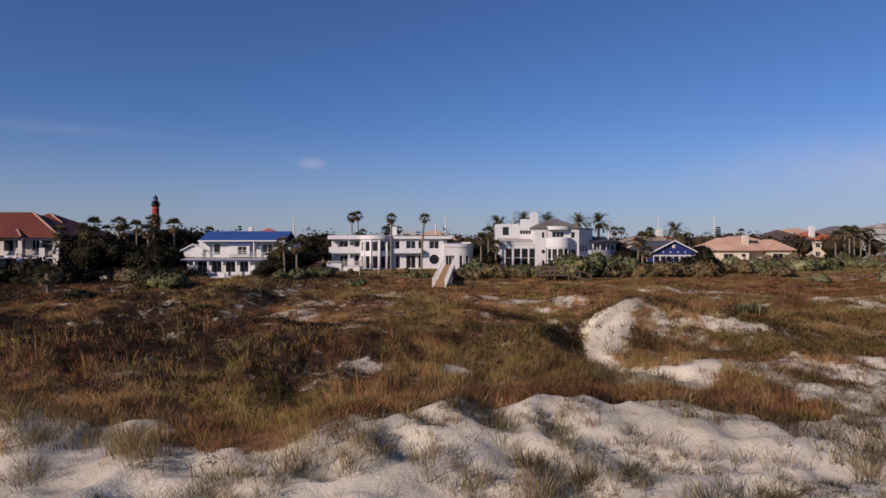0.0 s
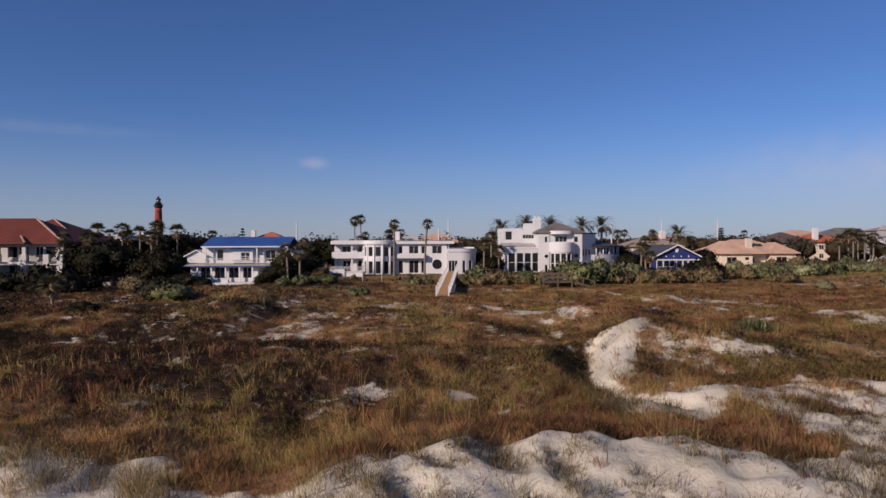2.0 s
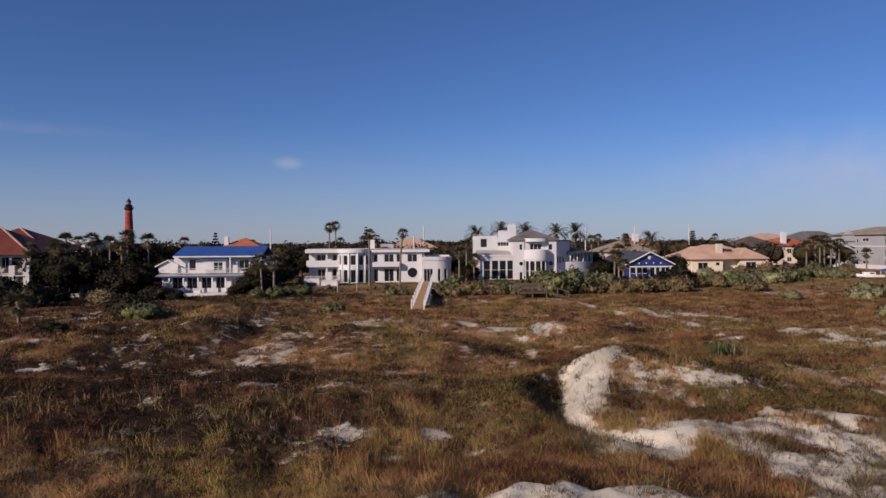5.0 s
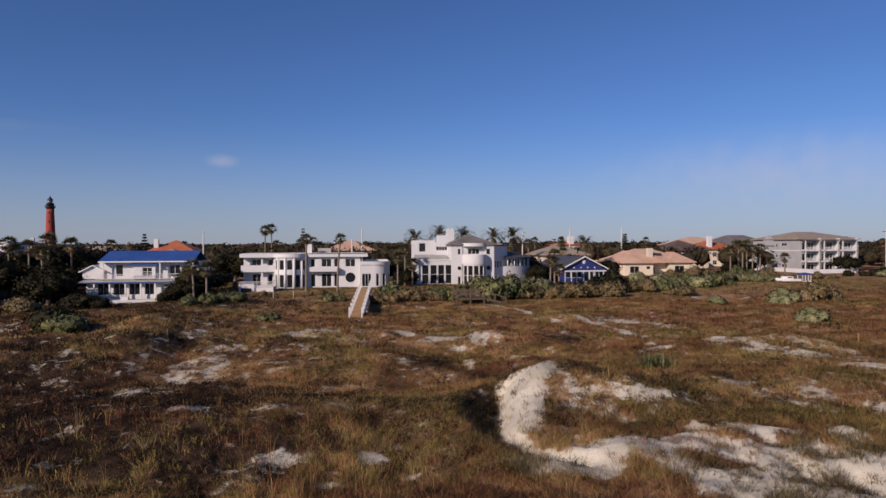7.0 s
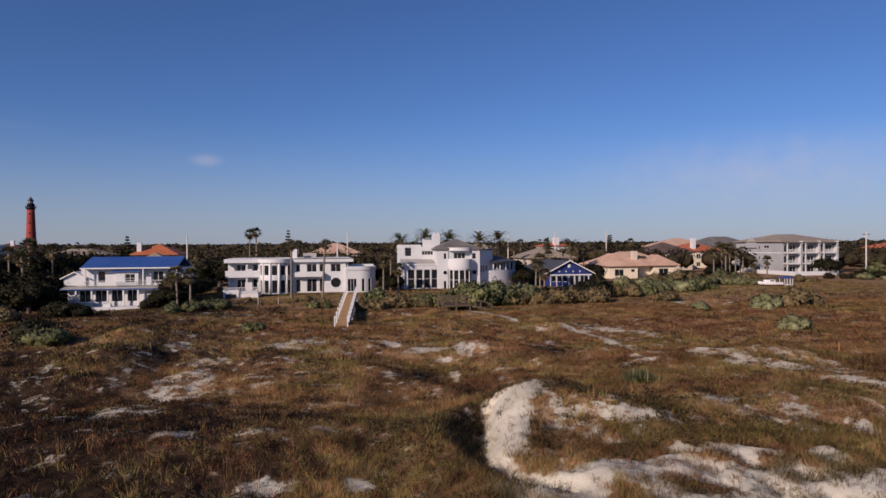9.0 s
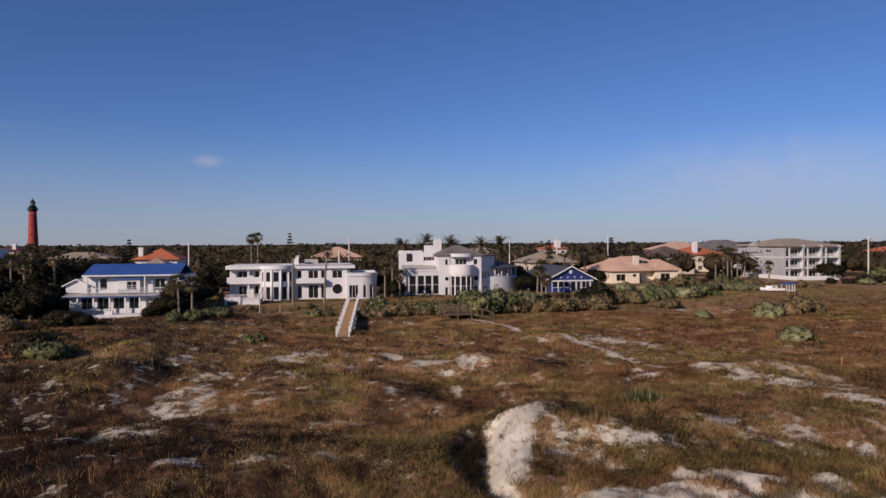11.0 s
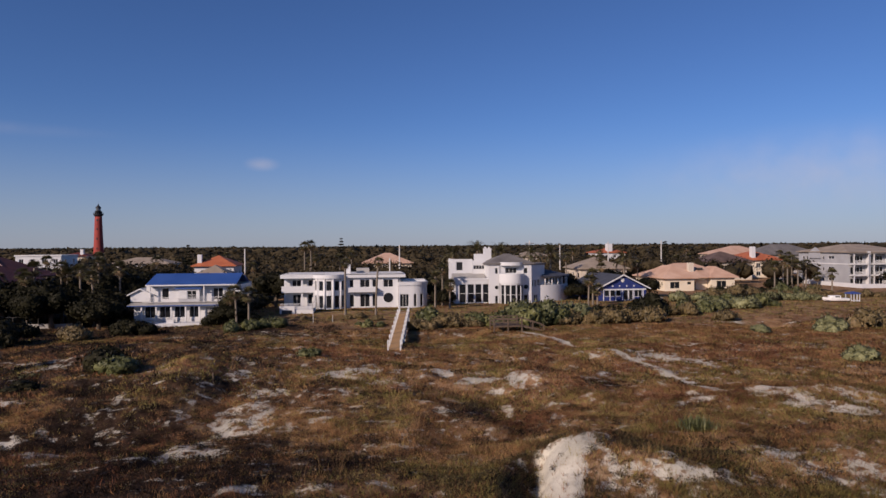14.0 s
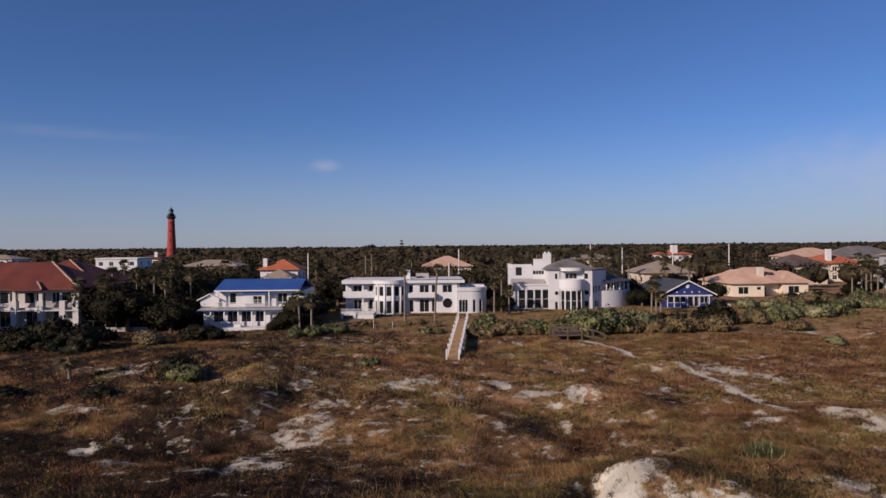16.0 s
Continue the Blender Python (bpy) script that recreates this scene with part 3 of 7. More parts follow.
def rolling(x, y):
    """The land without the hollow."""
    west = ease(-35, -15, x)
    z = -1.3 + 1.6 * ease(-5, 17, y) + 0.45 * ease(85, 125, y) * west - 0.75 * ease(85, 122, y) * (1 - west)
    for cx, cy, h, sx, sy, a in DUNES:
        dx, dy = x - cx, y - cy
        u, v = dx * math.cos(a) + dy * math.sin(a), dy * math.cos(a) - dx * math.sin(a)
        z = z + h * np.exp(-0.5 * (u * u / sx ** 2 + v * v / sy ** 2))
    # hummocks, sharpest on the seaward face
    near = ease(9, 14, y) * (1 - ease(24, 34, y))
    far = ease(20, 34, y) * (1 - ease(80, 100, y))
    z = z + near * (0.55 * (fbm(x, y, 3.2, 3) - 0.5) + 0.3 * (fbm(x, y, 1.1, 8, 3) - 0.5) - 1.3 * np.abs(fbm(x, y, 2.0, 12, 3) - 0.5) + 0.17)
    return z + far * (0.6 * (fbm(x, y, 6.5, 5) - 0.5) + 0.75 * (fbm(x, y, 2.4, 9, 3) - 0.5))


def height(x, y):
    x, y = np.asarray(x, float), np.asarray(y, float)
    z, c = rolling(x, y), hollow(x, y)
    # a rounded brink where the hollow cuts the land
    k = np.clip(0.5 + 0.5 * (c - z) / 0.22, 0, 1)
    return c * (1 - k) + z * k - 0.22 * k * (1 - k)


FOOT_PATHS = (((21.6, 95.5), (23.9, 91.3), (25.2, 86.0), (26.2, 81.5)), ((27.6, 73.5), (28.2, 70.5), (29.0, 65.4), (28.8, 58.8), (28.15, 50.6)))


BRINK_X = (-16, -10.5, -8.75, -7.5, -6.7, -6.3, -5, -3.4, -2, -0.8, 4, 6, 8.2, 10, 12.5, 13.5, 16, 22, 30)
BRINK_Y = (19.2, 19.1, 18.5, 19.6, 19.4, 17.0, 16.2, 16.5, 17.2, 18.2, 19.5, 19.4, 19.3, 18.6, 19.0, 22.0, 23.5, 24.0, 25.0)


def sandiness(x, y):
    """0: grown over, 1: bare sand."""
    x, y = np.asarray(x, float), np.asarray(y, float)
    s = np.zeros_like(x)
    wx, wy = x + 1.3 * (fbm(x, y, 2.2, 21) - 0.5), y + 1.3 * (fbm(x, y, 2.2, 22) - 0.5)
    for cx, cy, rx, ry, a, much in SAND:
        reach = 1.4 * max(rx, ry)
        k = (np.abs(wx - cx) < reach) & (np.abs(wy - cy) < reach)
        dx, dy = wx[k] - cx, wy[k] - cy
        u, v = dx * math.cos(a) + dy * math.sin(a), dy * math.cos(a) - dx * math.sin(a)
        q = np.sqrt(u * u / rx ** 2 + v * v / ry ** 2)
        s[k] = np.maximum(s[k], (much * 0.94 if cy > 44 and much < 0.8 else much) * (1 - ease(0.6, 1.35, q)))
    # the seaward bank up to its brink, and the slipped sand of the hollow
    brink = np.interp(x, BRINK_X, BRINK_Y) + 0.5 * (fbm(x, y, 1.3, 23) - 0.5)
    s = np.maximum(s, 1 - ease(brink - 0.35, brink + 0.25, y))
    # sand is thinned on the steep bank, so its painted shade shows dark
    slip = ease(-0.1, 0.7, x - np.interp(y, HOLLOW_Y, HOLLOW_X) + 0.5 * (fbm(x, y, 0.8, 44) - 0.5))
    s = np.maximum(s, (0.42 + 0.63 * slip) * (1 - ease(-0.12, 0.12, hollow(x, y) - rolling(x, y))))
    s = np.maximum(s, (0.37 - 0.02 * ease(8, 25, x)) * ease(20, 26, y) * (1 - ease(96, 110, y)) * ease(-40, 5, x + 0.2 * y))
    n = 0.5 * fbm(x, 1.5 * y, 1.4, 31, 3) + 0.5 * fbm(x, y, 0.5, 35, 2)
    loose = 0.75 + 0.7 * ease(27, 33, y) + 0.35 * ease(38, 48, y)
    s = ease(0.3, 0.86, s + loose * (n - 0.5))
    # trodden foot path
    for line in FOOT_PATHS:
        for (ax, ay), (bx, by) in zip(line, line[1:]):
            t = np.clip(((x - ax) * (bx - ax) + (y - ay) * (by - ay)) / ((bx - ax) ** 2 + (by - ay) ** 2), 0, 1)
            d = np.hypot(x - ax - t * (bx - ax), y - ay - t * (by - ay)) + 0.35 * (fbm(x, y, 1.1, 37, 2) - 0.5)
            s = np.maximum(s, 1.3 * (1 - ease(0.3, 0.75, d)))
    return s


def thatch_shade(x, y):
    """Where the ground is darkened for dead scrub and for painted shade: thick in the southern hollows, in patches
    elsewhere.
    """
    south = (1 - ease(-11, 6, x + 9 * ease(40, 52, y) + 7 * (fbm(x, y, 9.0, 95) - 0.5))) * (1 - 0.2 * ease(48, 62, y))
    patch = ease(0.5, 0.62, fbm(x, y, 4.0, 96))
    s = np.clip(1.0 * south * ease(0.2, 0.42, fbm(x, y, 5.0, 97)) + (0.5 - 0.3 * ease(5, 22, x)) * patch, 0, 1)
    # dark ovals; the first two paint the shaded sides of dunes
    for cx, cy, rx, ry in ((7.5, 50.5, 3.4, 3.0), (-15, 57.5, 3.6, 4.0), (-19, 48, 6, 4), (20.5, 56, 2.2, 2.0), (3, 66.5, 2.6, 1.8), (-4, 34, 6, 3), (-16, 29, 8, 6), (-24, 38, 8, 6)):
        s = np.maximum(s, 0.9 * np.exp(-((x - cx) / rx) ** 2 - ((y - cy) / ry) ** 2))
    # the bank's cast shadow, put into the ground colour of bank and foot
    bank = (1 - ease(-0.2, 0.4, hollow(x, y) - rolling(x, y))) * (1 - ease(0.2, 0.8, x - np.interp(y, HOLLOW_Y, HOLLOW_X)))
    return np.maximum(s, 0.6 * bank) * ease(20, 26, y) * (1 - ease(100, 120, y) * ease(-40, -20, x))


def graded(lo, a, b, hi, step, grow, seen=0.0):
    """Grid lines: even from a to b, then growing apart; more quickly before a and past b + seen."""
    mid = np.arange(a, b, step)
    left, right, d, p = [], [], step, a
    while p > lo:
        d *= 1.08
        p -= d
        left.append(p)
    d, p = step, mid[-1]
    while p < hi:
        d *= grow if p < b + seen else 1.08
        p += d
        right.append(p)
    return np.array(left[::-1] + list(mid) + right)


gx = graded(-5500, -30, 40, 5500, 0.25, 1.08)
gy = graded(-2500, 12, 36, 6000, 0.18, 1.009, 80.0)
GX, GY = np.meshgrid(gx, gy)
GZ = height(GX, GY)
nx, ny = len(gx), len(gy)
idx = np.arange(nx * ny).reshape(ny, nx)
quads = np.stack([idx[:-1, :-1], idx[:-1, 1:], idx[1:, 1:], idx[1:, :-1]], -1).ravel()
SOIL = surface("dune_ground", (0.43, 0.395, 0.312), (0.62, 0.575, 0.475), 0.5, 0.95, 0.5, 14, spec=0.1)
sn, sl = SOIL.node_tree.nodes, SOIL.node_tree.links
# trampled and wind-rippled relief under the fine grain
tread = sn.new("ShaderNodeTexNoise")
tread.inputs["Scale"].default_value, tread.inputs["Detail"].default_value, tread.inputs["Roughness"].default_value = 2.6, 6, 0.62
sl.new(sn["Texture Coordinate"].outputs["Object"], tread.inputs["Vector"])
lumps = sn.new("ShaderNodeBump")
lumps.inputs["Strength"].default_value, lumps.inputs["Distance"].default_value = 0.42, 0.16
sl.new(tread.outputs[0], lumps.inputs["Height"])
sl.new(lumps.outputs[0], sn["Bump"].inputs["Normal"])
attr = sn.new("ShaderNodeAttribute")
attr.attribute_name = "bare"
litter = sn.new("ShaderNodeValToRGB")
litter.color_ramp.elements[0].color, litter.color_ramp.elements[1].color = (0.12, 0.06, 0.032, 1), (0.44, 0.295, 0.17, 1)
litter.color_ramp.elements[0].position, litter.color_ramp.elements[1].position = 0.32, 0.7
litter.color_ramp.elements.new(0.5).color = (0.25, 0.142, 0.074, 1)
ltex = sn.new("ShaderNodeTexNoise")
ltex.inputs["Scale"].default_value, ltex.inputs["Detail"].default_value = 0.5, 12
ltex.inputs["Roughness"].default_value = 0.68
place = sn["Texture Coordinate"].outputs["Object"]
sl.new(place, ltex.inputs["Vector"])
sl.new(ltex.outputs[0], litter.inputs[0])
blend = sn.new("ShaderNodeMix")
blend.data_type = "RGBA"
# sand shows through in small flecks
fleck = sn.new("ShaderNodeTexNoise")
fleck.inputs["Scale"].default_value, fleck.inputs["Detail"].default_value, fleck.inputs["Roughness"].default_value = 2.2, 8, 0.7
sl.new(place, fleck.inputs["Vector"])
lower = sn.new("ShaderNodeMath")
lower.operation = "MULTIPLY_ADD"
lower.inputs[1].default_value = 2.9
sl.new(fleck.outputs[0], lower.inputs[0])
lower.inputs[2].default_value = -1.46
both = sn.new("ShaderNodeMath")
sl.new(attr.outputs["Fac"], both.inputs[0])
sl.new(lower.outputs[0], both.inputs[1])
sharp = sn.new("ShaderNodeMapRange")
sharp.interpolation_type = "SMOOTHSTEP"
sharp.inputs[1].default_value, sharp.inputs[2].default_value = 0.25, 0.85
sl.new(both.outputs[0], sharp.inputs[0])
sl.new(sharp.outputs[0], blend.inputs[0])
# dark ground colour, for dead scrub and painted shade alike
mat_shade = sn.new("ShaderNodeValToRGB")
mat_shade.color_ramp.elements[0].color, mat_shade.color_ramp.elements[1].color = (0.013, 0.008, 0.006, 1), (0.085, 0.05, 0.032, 1)
mat_shade.color_ramp.elements[0].position, mat_shade.color_ramp.elements[1].position = 0.36, 0.72
sl.new(ltex.outputs[0], mat_shade.inputs[0])
dead = sn.new("ShaderNodeAttribute")
dead.attribute_name = "thatch_shade"
cover = sn.new("ShaderNodeMix")
cover.data_type = "RGBA"
sl.new(dead.outputs["Fac"], cover.inputs[0])
sl.new(litter.outputs[0], cover.inputs[6])
sl.new(mat_shade.outputs[0], cover.inputs[7])
sl.new(cover.outputs[2], blend.inputs[6])
sl.new(sn["Color Ramp"].outputs[0], blend.inputs[7])
sl.new(blend.outputs[2], sn["Principled BSDF"].inputs["Base Color"])
ground_me = mesh_from("ground", np.stack([GX, GY, GZ], -1).reshape(-1, 3), quads, 4, SOIL)
layer = ground_me.attributes.new("bare", "FLOAT", "POINT")
layer.data.foreach_set("value", sandiness(GX, GY).astype(np.float32).ravel())
layer = ground_me.attributes.new("thatch_shade", "FLOAT", "POINT")
layer.data.foreach_set("value", thatch_shade(GX, GY).astype(np.float32).ravel())
ground_me.polygons.foreach_set("use_smooth", np.ones(len(ground_me.polygons), bool))
tagged(new("ground", ground_me), "rolling coastal dunes of pale sand and brown plant litter", "ground", kind="structure")


def on(x, y):
    return float(height(x, y))


# heights of the seen land, kept on a grid for quick planting
LX, LY, LS = np.arange(-114, 136, 0.4), np.arange(8, 142, 0.4), 0.4
LZ = height(*np.meshgrid(LX, LY))
LNY, LNX = np.gradient(LZ, LS)
LB = sandiness(*np.meshgrid(LX, LY))
LT = thatch_shade(*np.meshgrid(LX, LY))


def pick_from(grid, x, y):
    u, v = np.clip((x - LX[0]) / LS, 0, len(LX) - 1.01), np.clip((y - LY[0]) / LS, 0, len(LY) - 1.01)
    i, j = u.astype(np.int64), v.astype(np.int64)
    u, v = u - i, v - j
    return (grid[j, i] * (1 - u) + grid[j, i + 1] * u) * (1 - v) + (grid[j + 1, i] * (1 - u) + grid[j + 1, i + 1] * u) * v


# ---- dune plants ----
rng = np.random.default_rng(7)


def scatter(n, x0, x1, y0, y1):
    """Random plan places inside the wedge of land that the walk looks over."""
    y = np.sqrt(rng.uniform(y0 * y0, y1 * y1, n))
    x = rng.uniform(-0.80 * y - 5, 1.03 * y + 5)
    k = (x > x0) & (x < x1)
    return x[k], y[k]


def tufts(x, y, blades, tall, wide, spread, lean, rows=2):
    """Blades of grass in tufts. Returns vertices and triangles."""
    n = len(x)
    z = pick_from(LZ, x, y)
    t = np.repeat(np.arange(n), blades)
    m = len(t)
    a = rng.uniform(0, 2 * np.pi, m)
    r = spread * np.sqrt(rng.uniform(0, 1, m))
    bx, by = x[t] + r * np.cos(a), y[t] + r * np.sin(a)
    size = np.repeat(rng.uniform(0.65, 1.3, n) * (0.5 + 1.1 * fbm(x, y, 2.3, 55)), blades) * rng.uniform(0.6, 1.15, m)
    h = tall * size
    ang = a + rng.normal(0, 0.7, m)
    out = lean * h * rng.uniform(0.2, 1.2, m)
    w = wide * rng.uniform(0.6, 1.3, m)
    side = rng.uniform(0, np.pi, m)
    sx, sy = np.cos(side) * w / 2, np.sin(side) * w / 2
    bz = z[t] - 0.03
    dx, dy = np.cos(ang) * out, np.sin(ang) * out
    if rows == 1:
        v = np.stack([np.stack([bx - sx, by - sy, bz], -1), np.stack([bx + sx, by + sy, bz], -1), np.stack([bx + dx, by + dy, bz + h], -1)], 1)
        f = np.arange(m * 3)
        return v.reshape(-1, 3), f
    v = np.stack([np.stack([bx - sx, by - sy, bz], -1), np.stack([bx + sx, by + sy, bz], -1),
                  np.stack([bx - sx * 0.8 + dx * 0.35, by - sy * 0.8 + dy * 0.35, bz + h * 0.6], -1), np.stack([bx + sx * 0.8 + dx * 0.35, by + sy * 0.8 + dy * 0.35, bz + h * 0.6], -1),
                  np.stack([bx + dx, by + dy, bz + h * 0.97], -1)], 1)
    b = np.arange(m) * 5
    f = np.stack([b, b + 1, b + 3, b, b + 3, b + 2, b + 2, b + 3, b + 4], -1)
    return v.reshape(-1, 3), f.ravel()


def clumps(x, y, per, rad, leaf, squash=0.6):
    """Low leafy herbs: small leaves on rounded mounds."""
    n = len(x)
    z = pick_from(LZ, x, y)
    t = np.repeat(np.arange(n), per)
    m = len(t)
    size = np.repeat(rng.uniform(0.6, 1.4, n), per) * rad
    d = rng.normal(0, 1, (m, 3))
    d /= np.linalg.norm(d, axis=1)[:, None]
    d[:, 2] = np.abs(d[:, 2])
    rr = size * rng.uniform(0.55, 1.0, m)
    c = np.stack([x[t] + d[:, 0] * rr, y[t] + d[:, 1] * rr, z[t] + d[:, 2] * rr * squash], -1)
    u = rng.normal(0, 1, (m, 3))
    u /= np.linalg.norm(u, axis=1)[:, None]
    w = np.cross(d, u)
    w /= np.linalg.norm(w, axis=1)[:, None] + 1e-6
    s = (leaf * rng.uniform(0.6, 1.4, m))[:, None]
    v = np.stack([c - u * s, c + w * s * 0.5, c + u * s], 1).reshape(-1, 3)
    return v, np.arange(m * 3)


def meadow(name, label, material, sets, rough=0.45):
    """One mesh of grass; its soft blades take their light as the slope under them does, give or take."""
    vs, fs, off = [], [], 0
    for v, f in sets:
        vs.append(v)
        fs.append(f + off)
        off += len(v)
    v, f = np.concatenate(vs), np.concatenate(fs).reshape(-1, 3)
    side = np.cross(v[f[:, 1]] - v[f[:, 0]], v[f[:, 2]] - v[f[:, 0]])
    flip = side @ np.array((0.0, -0.95, 0.3)) < 0
    f[flip] = f[flip][:, ::-1]
    n = np.stack([-1.2 * pick_from(LNX, v[:, 0], v[:, 1]), -1.2 * pick_from(LNY, v[:, 0], v[:, 1]), np.ones(len(v))], -1)
    first = f.min(axis=1)
    who = np.zeros(len(v), dtype=np.int64)
    who[f.ravel()] = np.repeat(first, 3)
    turn = rng.normal(0, rough, (len(v), 3))
    n += turn[who]
    n /= np.linalg.norm(n, axis=1)[:, None]
    return tagged(new(name, mesh_from(name, v, f.ravel(), 3, material, n)), label, "grass", kind="stuff")


def grown(x, y, keep, zone):
    """Keeps the places that are grown over, thinned by a zone in which the species does well."""
    s = pick_from(LB, x, y)
    k = rng.uniform(0, 1, len(x)) < np.clip((1 - s) * zone + keep * s * (1.3 - s), 0, 1)
    return x[k], y[k]


def olive_zone(x, y):
    z = 0.8 * ease(0.52, 0.7, fbm(x, y, 6.0, 61))
    for cx, cy, rx, ry in ((28, 44.5, 12, 4), (17, 41, 7, 2.6), (36, 36, 8, 2.5), (19, 34.5, 5, 1.2), (1, 27, 9, 4), (-18, 60, 9, 6), (4, 32, 6, 4), (16, 30.5, 5, 2.5), (24, 29, 7, 1.6), (-20, 36, 6, 4)):
        z = np.maximum(z, np.exp(-((x - cx) / rx) ** 2 - ((y - cy) / ry) ** 2))
    z = np.maximum(z, 0.85 * ease(104, 112, y))
    return np.clip(z, 0.1, 1)


def red_zone(x, y):
    z = 0.6 * ease(0.56, 0.7, fbm(x, y, 7.0, 63))
    for cx, cy, rx, ry in ((44, 74, 12, 9), (32, 79, 8, 4), (17, 57, 4, 3), (-7.2, 29.6, 1.6, 1.4), (12, 51, 3, 5), (-4, 75, 8, 4), (24, 52, 6, 3), (4, 22.5, 3, 1.4), (10.5, 21.0, 2.0, 0.9)):
        z = np.maximum(z, np.exp(-((x - cx) / rx) ** 2 - ((y - cy) / ry) ** 2))
    return z


bands = ((15.0, 30.0, 36000, 10, 0.3, 0.015, 0.2, 2), (30.0, 55.0, 60000, 9, 0.26, 0.028, 0.28, 1), (55.0, 100.0, 90000, 7, 0.26, 0.06, 0.42, 1), (100.0, 150.0, 26000, 6, 0.22, 0.1, 0.5, 1))
russet, olive, red = [], [], []
for y0, y1, n, blades, tall, wide, spread, rows in bands:
    x, y = scatter(n, -100, 125, y0, y1)
    x, y = grown(x, y, 0.03 if y0 < 30 else 0.14, (1.05 - 0.8 * olive_zone(x, y)) * (1 - 0.97 * pick_from(LT, x, y)) * (1 - 0.8 * red_zone(x, y)))
    russet.append(tufts(x, y, blades, tall, wide, spread, 0.95, rows))
    x, y = scatter(n, -100, 125, y0, y1)
    x, y = grown(x, y, 0.03 if y0 < 30 else 0.1, 0.85 * olive_zone(x, y) * (1 - 0.9 * pick_from(LT, x, y)))
    olive.append(tufts(x, y, blades, tall * 1.1, wide, spread, 0.85, rows))
    x, y = scatter(n, -100, 125, y0, y1)
    x, y = grown(x, y, 0.04, 0.95 * red_zone(x, y) * (1 - 0.75 * pick_from(LT, x, y)))
    red.append(tufts(x, y, blades, tall * 1.1, wide, spread, 0.9, rows))
meadow("russet_grass", "russet brown winter bluestem grass on the dunes", GRASS_RUSSET, russet)
meadow("red_grass", "rust red winter grass in patches on the dunes", GRASS_RED, red)
meadow("olive_grass", "olive green and tan dune grass tufts", GRASS_OLIVE, olive)
spare = []
x, y = scatter(10500, -40, 60, 12.5, 29)
x, y = grown(x, y, 3.3, 0.0)
k = rng.uniform(0, 1, len(x)) < 0.95 * ease(0.49, 0.57, fbm(x, y, 2.0, 58)) * (1 - 0.75 * ease(23, 25, y)) + 0.03
x, y = x[k], y[k]
spare.append(tufts(x, y, 12, 0.26, 0.012, 0.17, 1.0, 2))
x, y = scatter(10500, -40, 60, 12.5, 29)
x, y = grown(x, y, 3.3, 0.0)
k = rng.uniform(0, 1, len(x)) < 0.7 * ease(0.5, 0.58, fbm(x, y, 2.0, 58)) * (1 - 0.75 * ease(23, 25, y))
x, y = x[k], y[k]
spare.append(clumps(x, y, 34, 0.22, 0.03, 0.6))
x, y = scatter(4200, -40, 60, 12.5, 28)
x, y = grown(x, y, 3.3, 0.0)
k = rng.uniform(0, 1, len(x)) < 0.7 * ease(0.5, 0.58, fbm(x, y, 2.2, 57))
spare.append(tufts(x[k], y[k], 40, 0.5, 0.011, 0.3, 1.1, 2))
straw = []
x, y = scatter(900, -60, 90, 17.0, 30)
x, y = grown(x, y, 0.03, 0.8 * ease(0.45, 0.6, fbm(x, y, 5.0, 71)) * (1 - 0.7 * pick_from(LT, x, y)))
straw.append(tufts(x, y, 7, 0.95, 0.014, 0.13, 0.42, 2))
x, y = scatter(1500, -80, 110, 30, 75)
x, y = grown(x, y, 0.0, 0.8 * ease(0.48, 0.6, fbm(x, y, 8.0, 72)) * (1 - 0.8 * pick_from(LT, x, y)))
straw.append(tufts(x, y, 9, 0.75, 0.018, 0.26, 0.5, 2))
meadow("sand_plants", "clumps of golden stems and dead stalks on bare sand", STEMS, spare)
meadow("sea_oats", "tall straw coloured sea oats standing on the dunes", GRASS_STRAW, straw)


def mound(x, y):
    """The grown back of the blown-out dune."""
    return np.exp(-((x - 14.5) / 4.5) ** 2 - ((y - 31.5) / 3.2) ** 2)


herbs = []
for y0, y1, n, per, rad, leaf in ((15, 30, 6000, 46, 0.26, 0.035), (30, 60, 6500, 34, 0.4, 0.06), (60, 115, 6000, 22, 0.55, 0.12)):
    x, y = scatter(n, -100, 120, y0, y1)
    x, y = grown(x, y, 0.05 if y0 < 30 else 0.22, np.maximum(0.75 * ease(0.46, 0.6, fbm(x, y, 4.0, 81)) * (1 - 0.7 * pick_from(LT, x, y)), mound(x, y)))
    herbs.append(clumps(x, y, per, rad, leaf))
# dark scrub, real in part, also thickens wherever the ground's shade is painted
scrub = []
for y0, y1, n, per, rad, leaf in ((15, 30, 10000, 44, 0.32, 0.042), (30, 60, 18000, 30, 0.46, 0.07), (60, 115, 12000, 18, 0.6, 0.13)):
    x, y = scatter(n, -100, 120, y0, y1)
    x, y = grown(x, y, 0.03, 1.15 * pick_from(LT, x, y) + 0.3 * mound(x, y) * ease(0.45, 0.55, fbm(x, y, 1.6, 83)))
    scrub.append(clumps(x, y, per, rad, leaf, 0.7))
# broken cover on the banks of the hollow
x, y = rng.uniform(2.5, 23, 6000), rng.uniform(28, 37, 6000)
x, y = grown(x, y, 0.5 * ease(10.5, 12.0, x) * ease(0.47, 0.55, fbm(x, y, 1.2, 85)), 1.2 * ease(0.42, 0.56, fbm(x, y, 2.0, 84)))
scrub.append(clumps(x[::5], y[::5], 34, 0.3, 0.06, 0.8))
herbs.append(clumps(x[1::2], y[1::2], 34, 0.32, 0.06, 0.8))
meadow("dark_scrub", "dark brown dead scrub over the dunes, thickened to stand for shade", SCRUB, scrub)
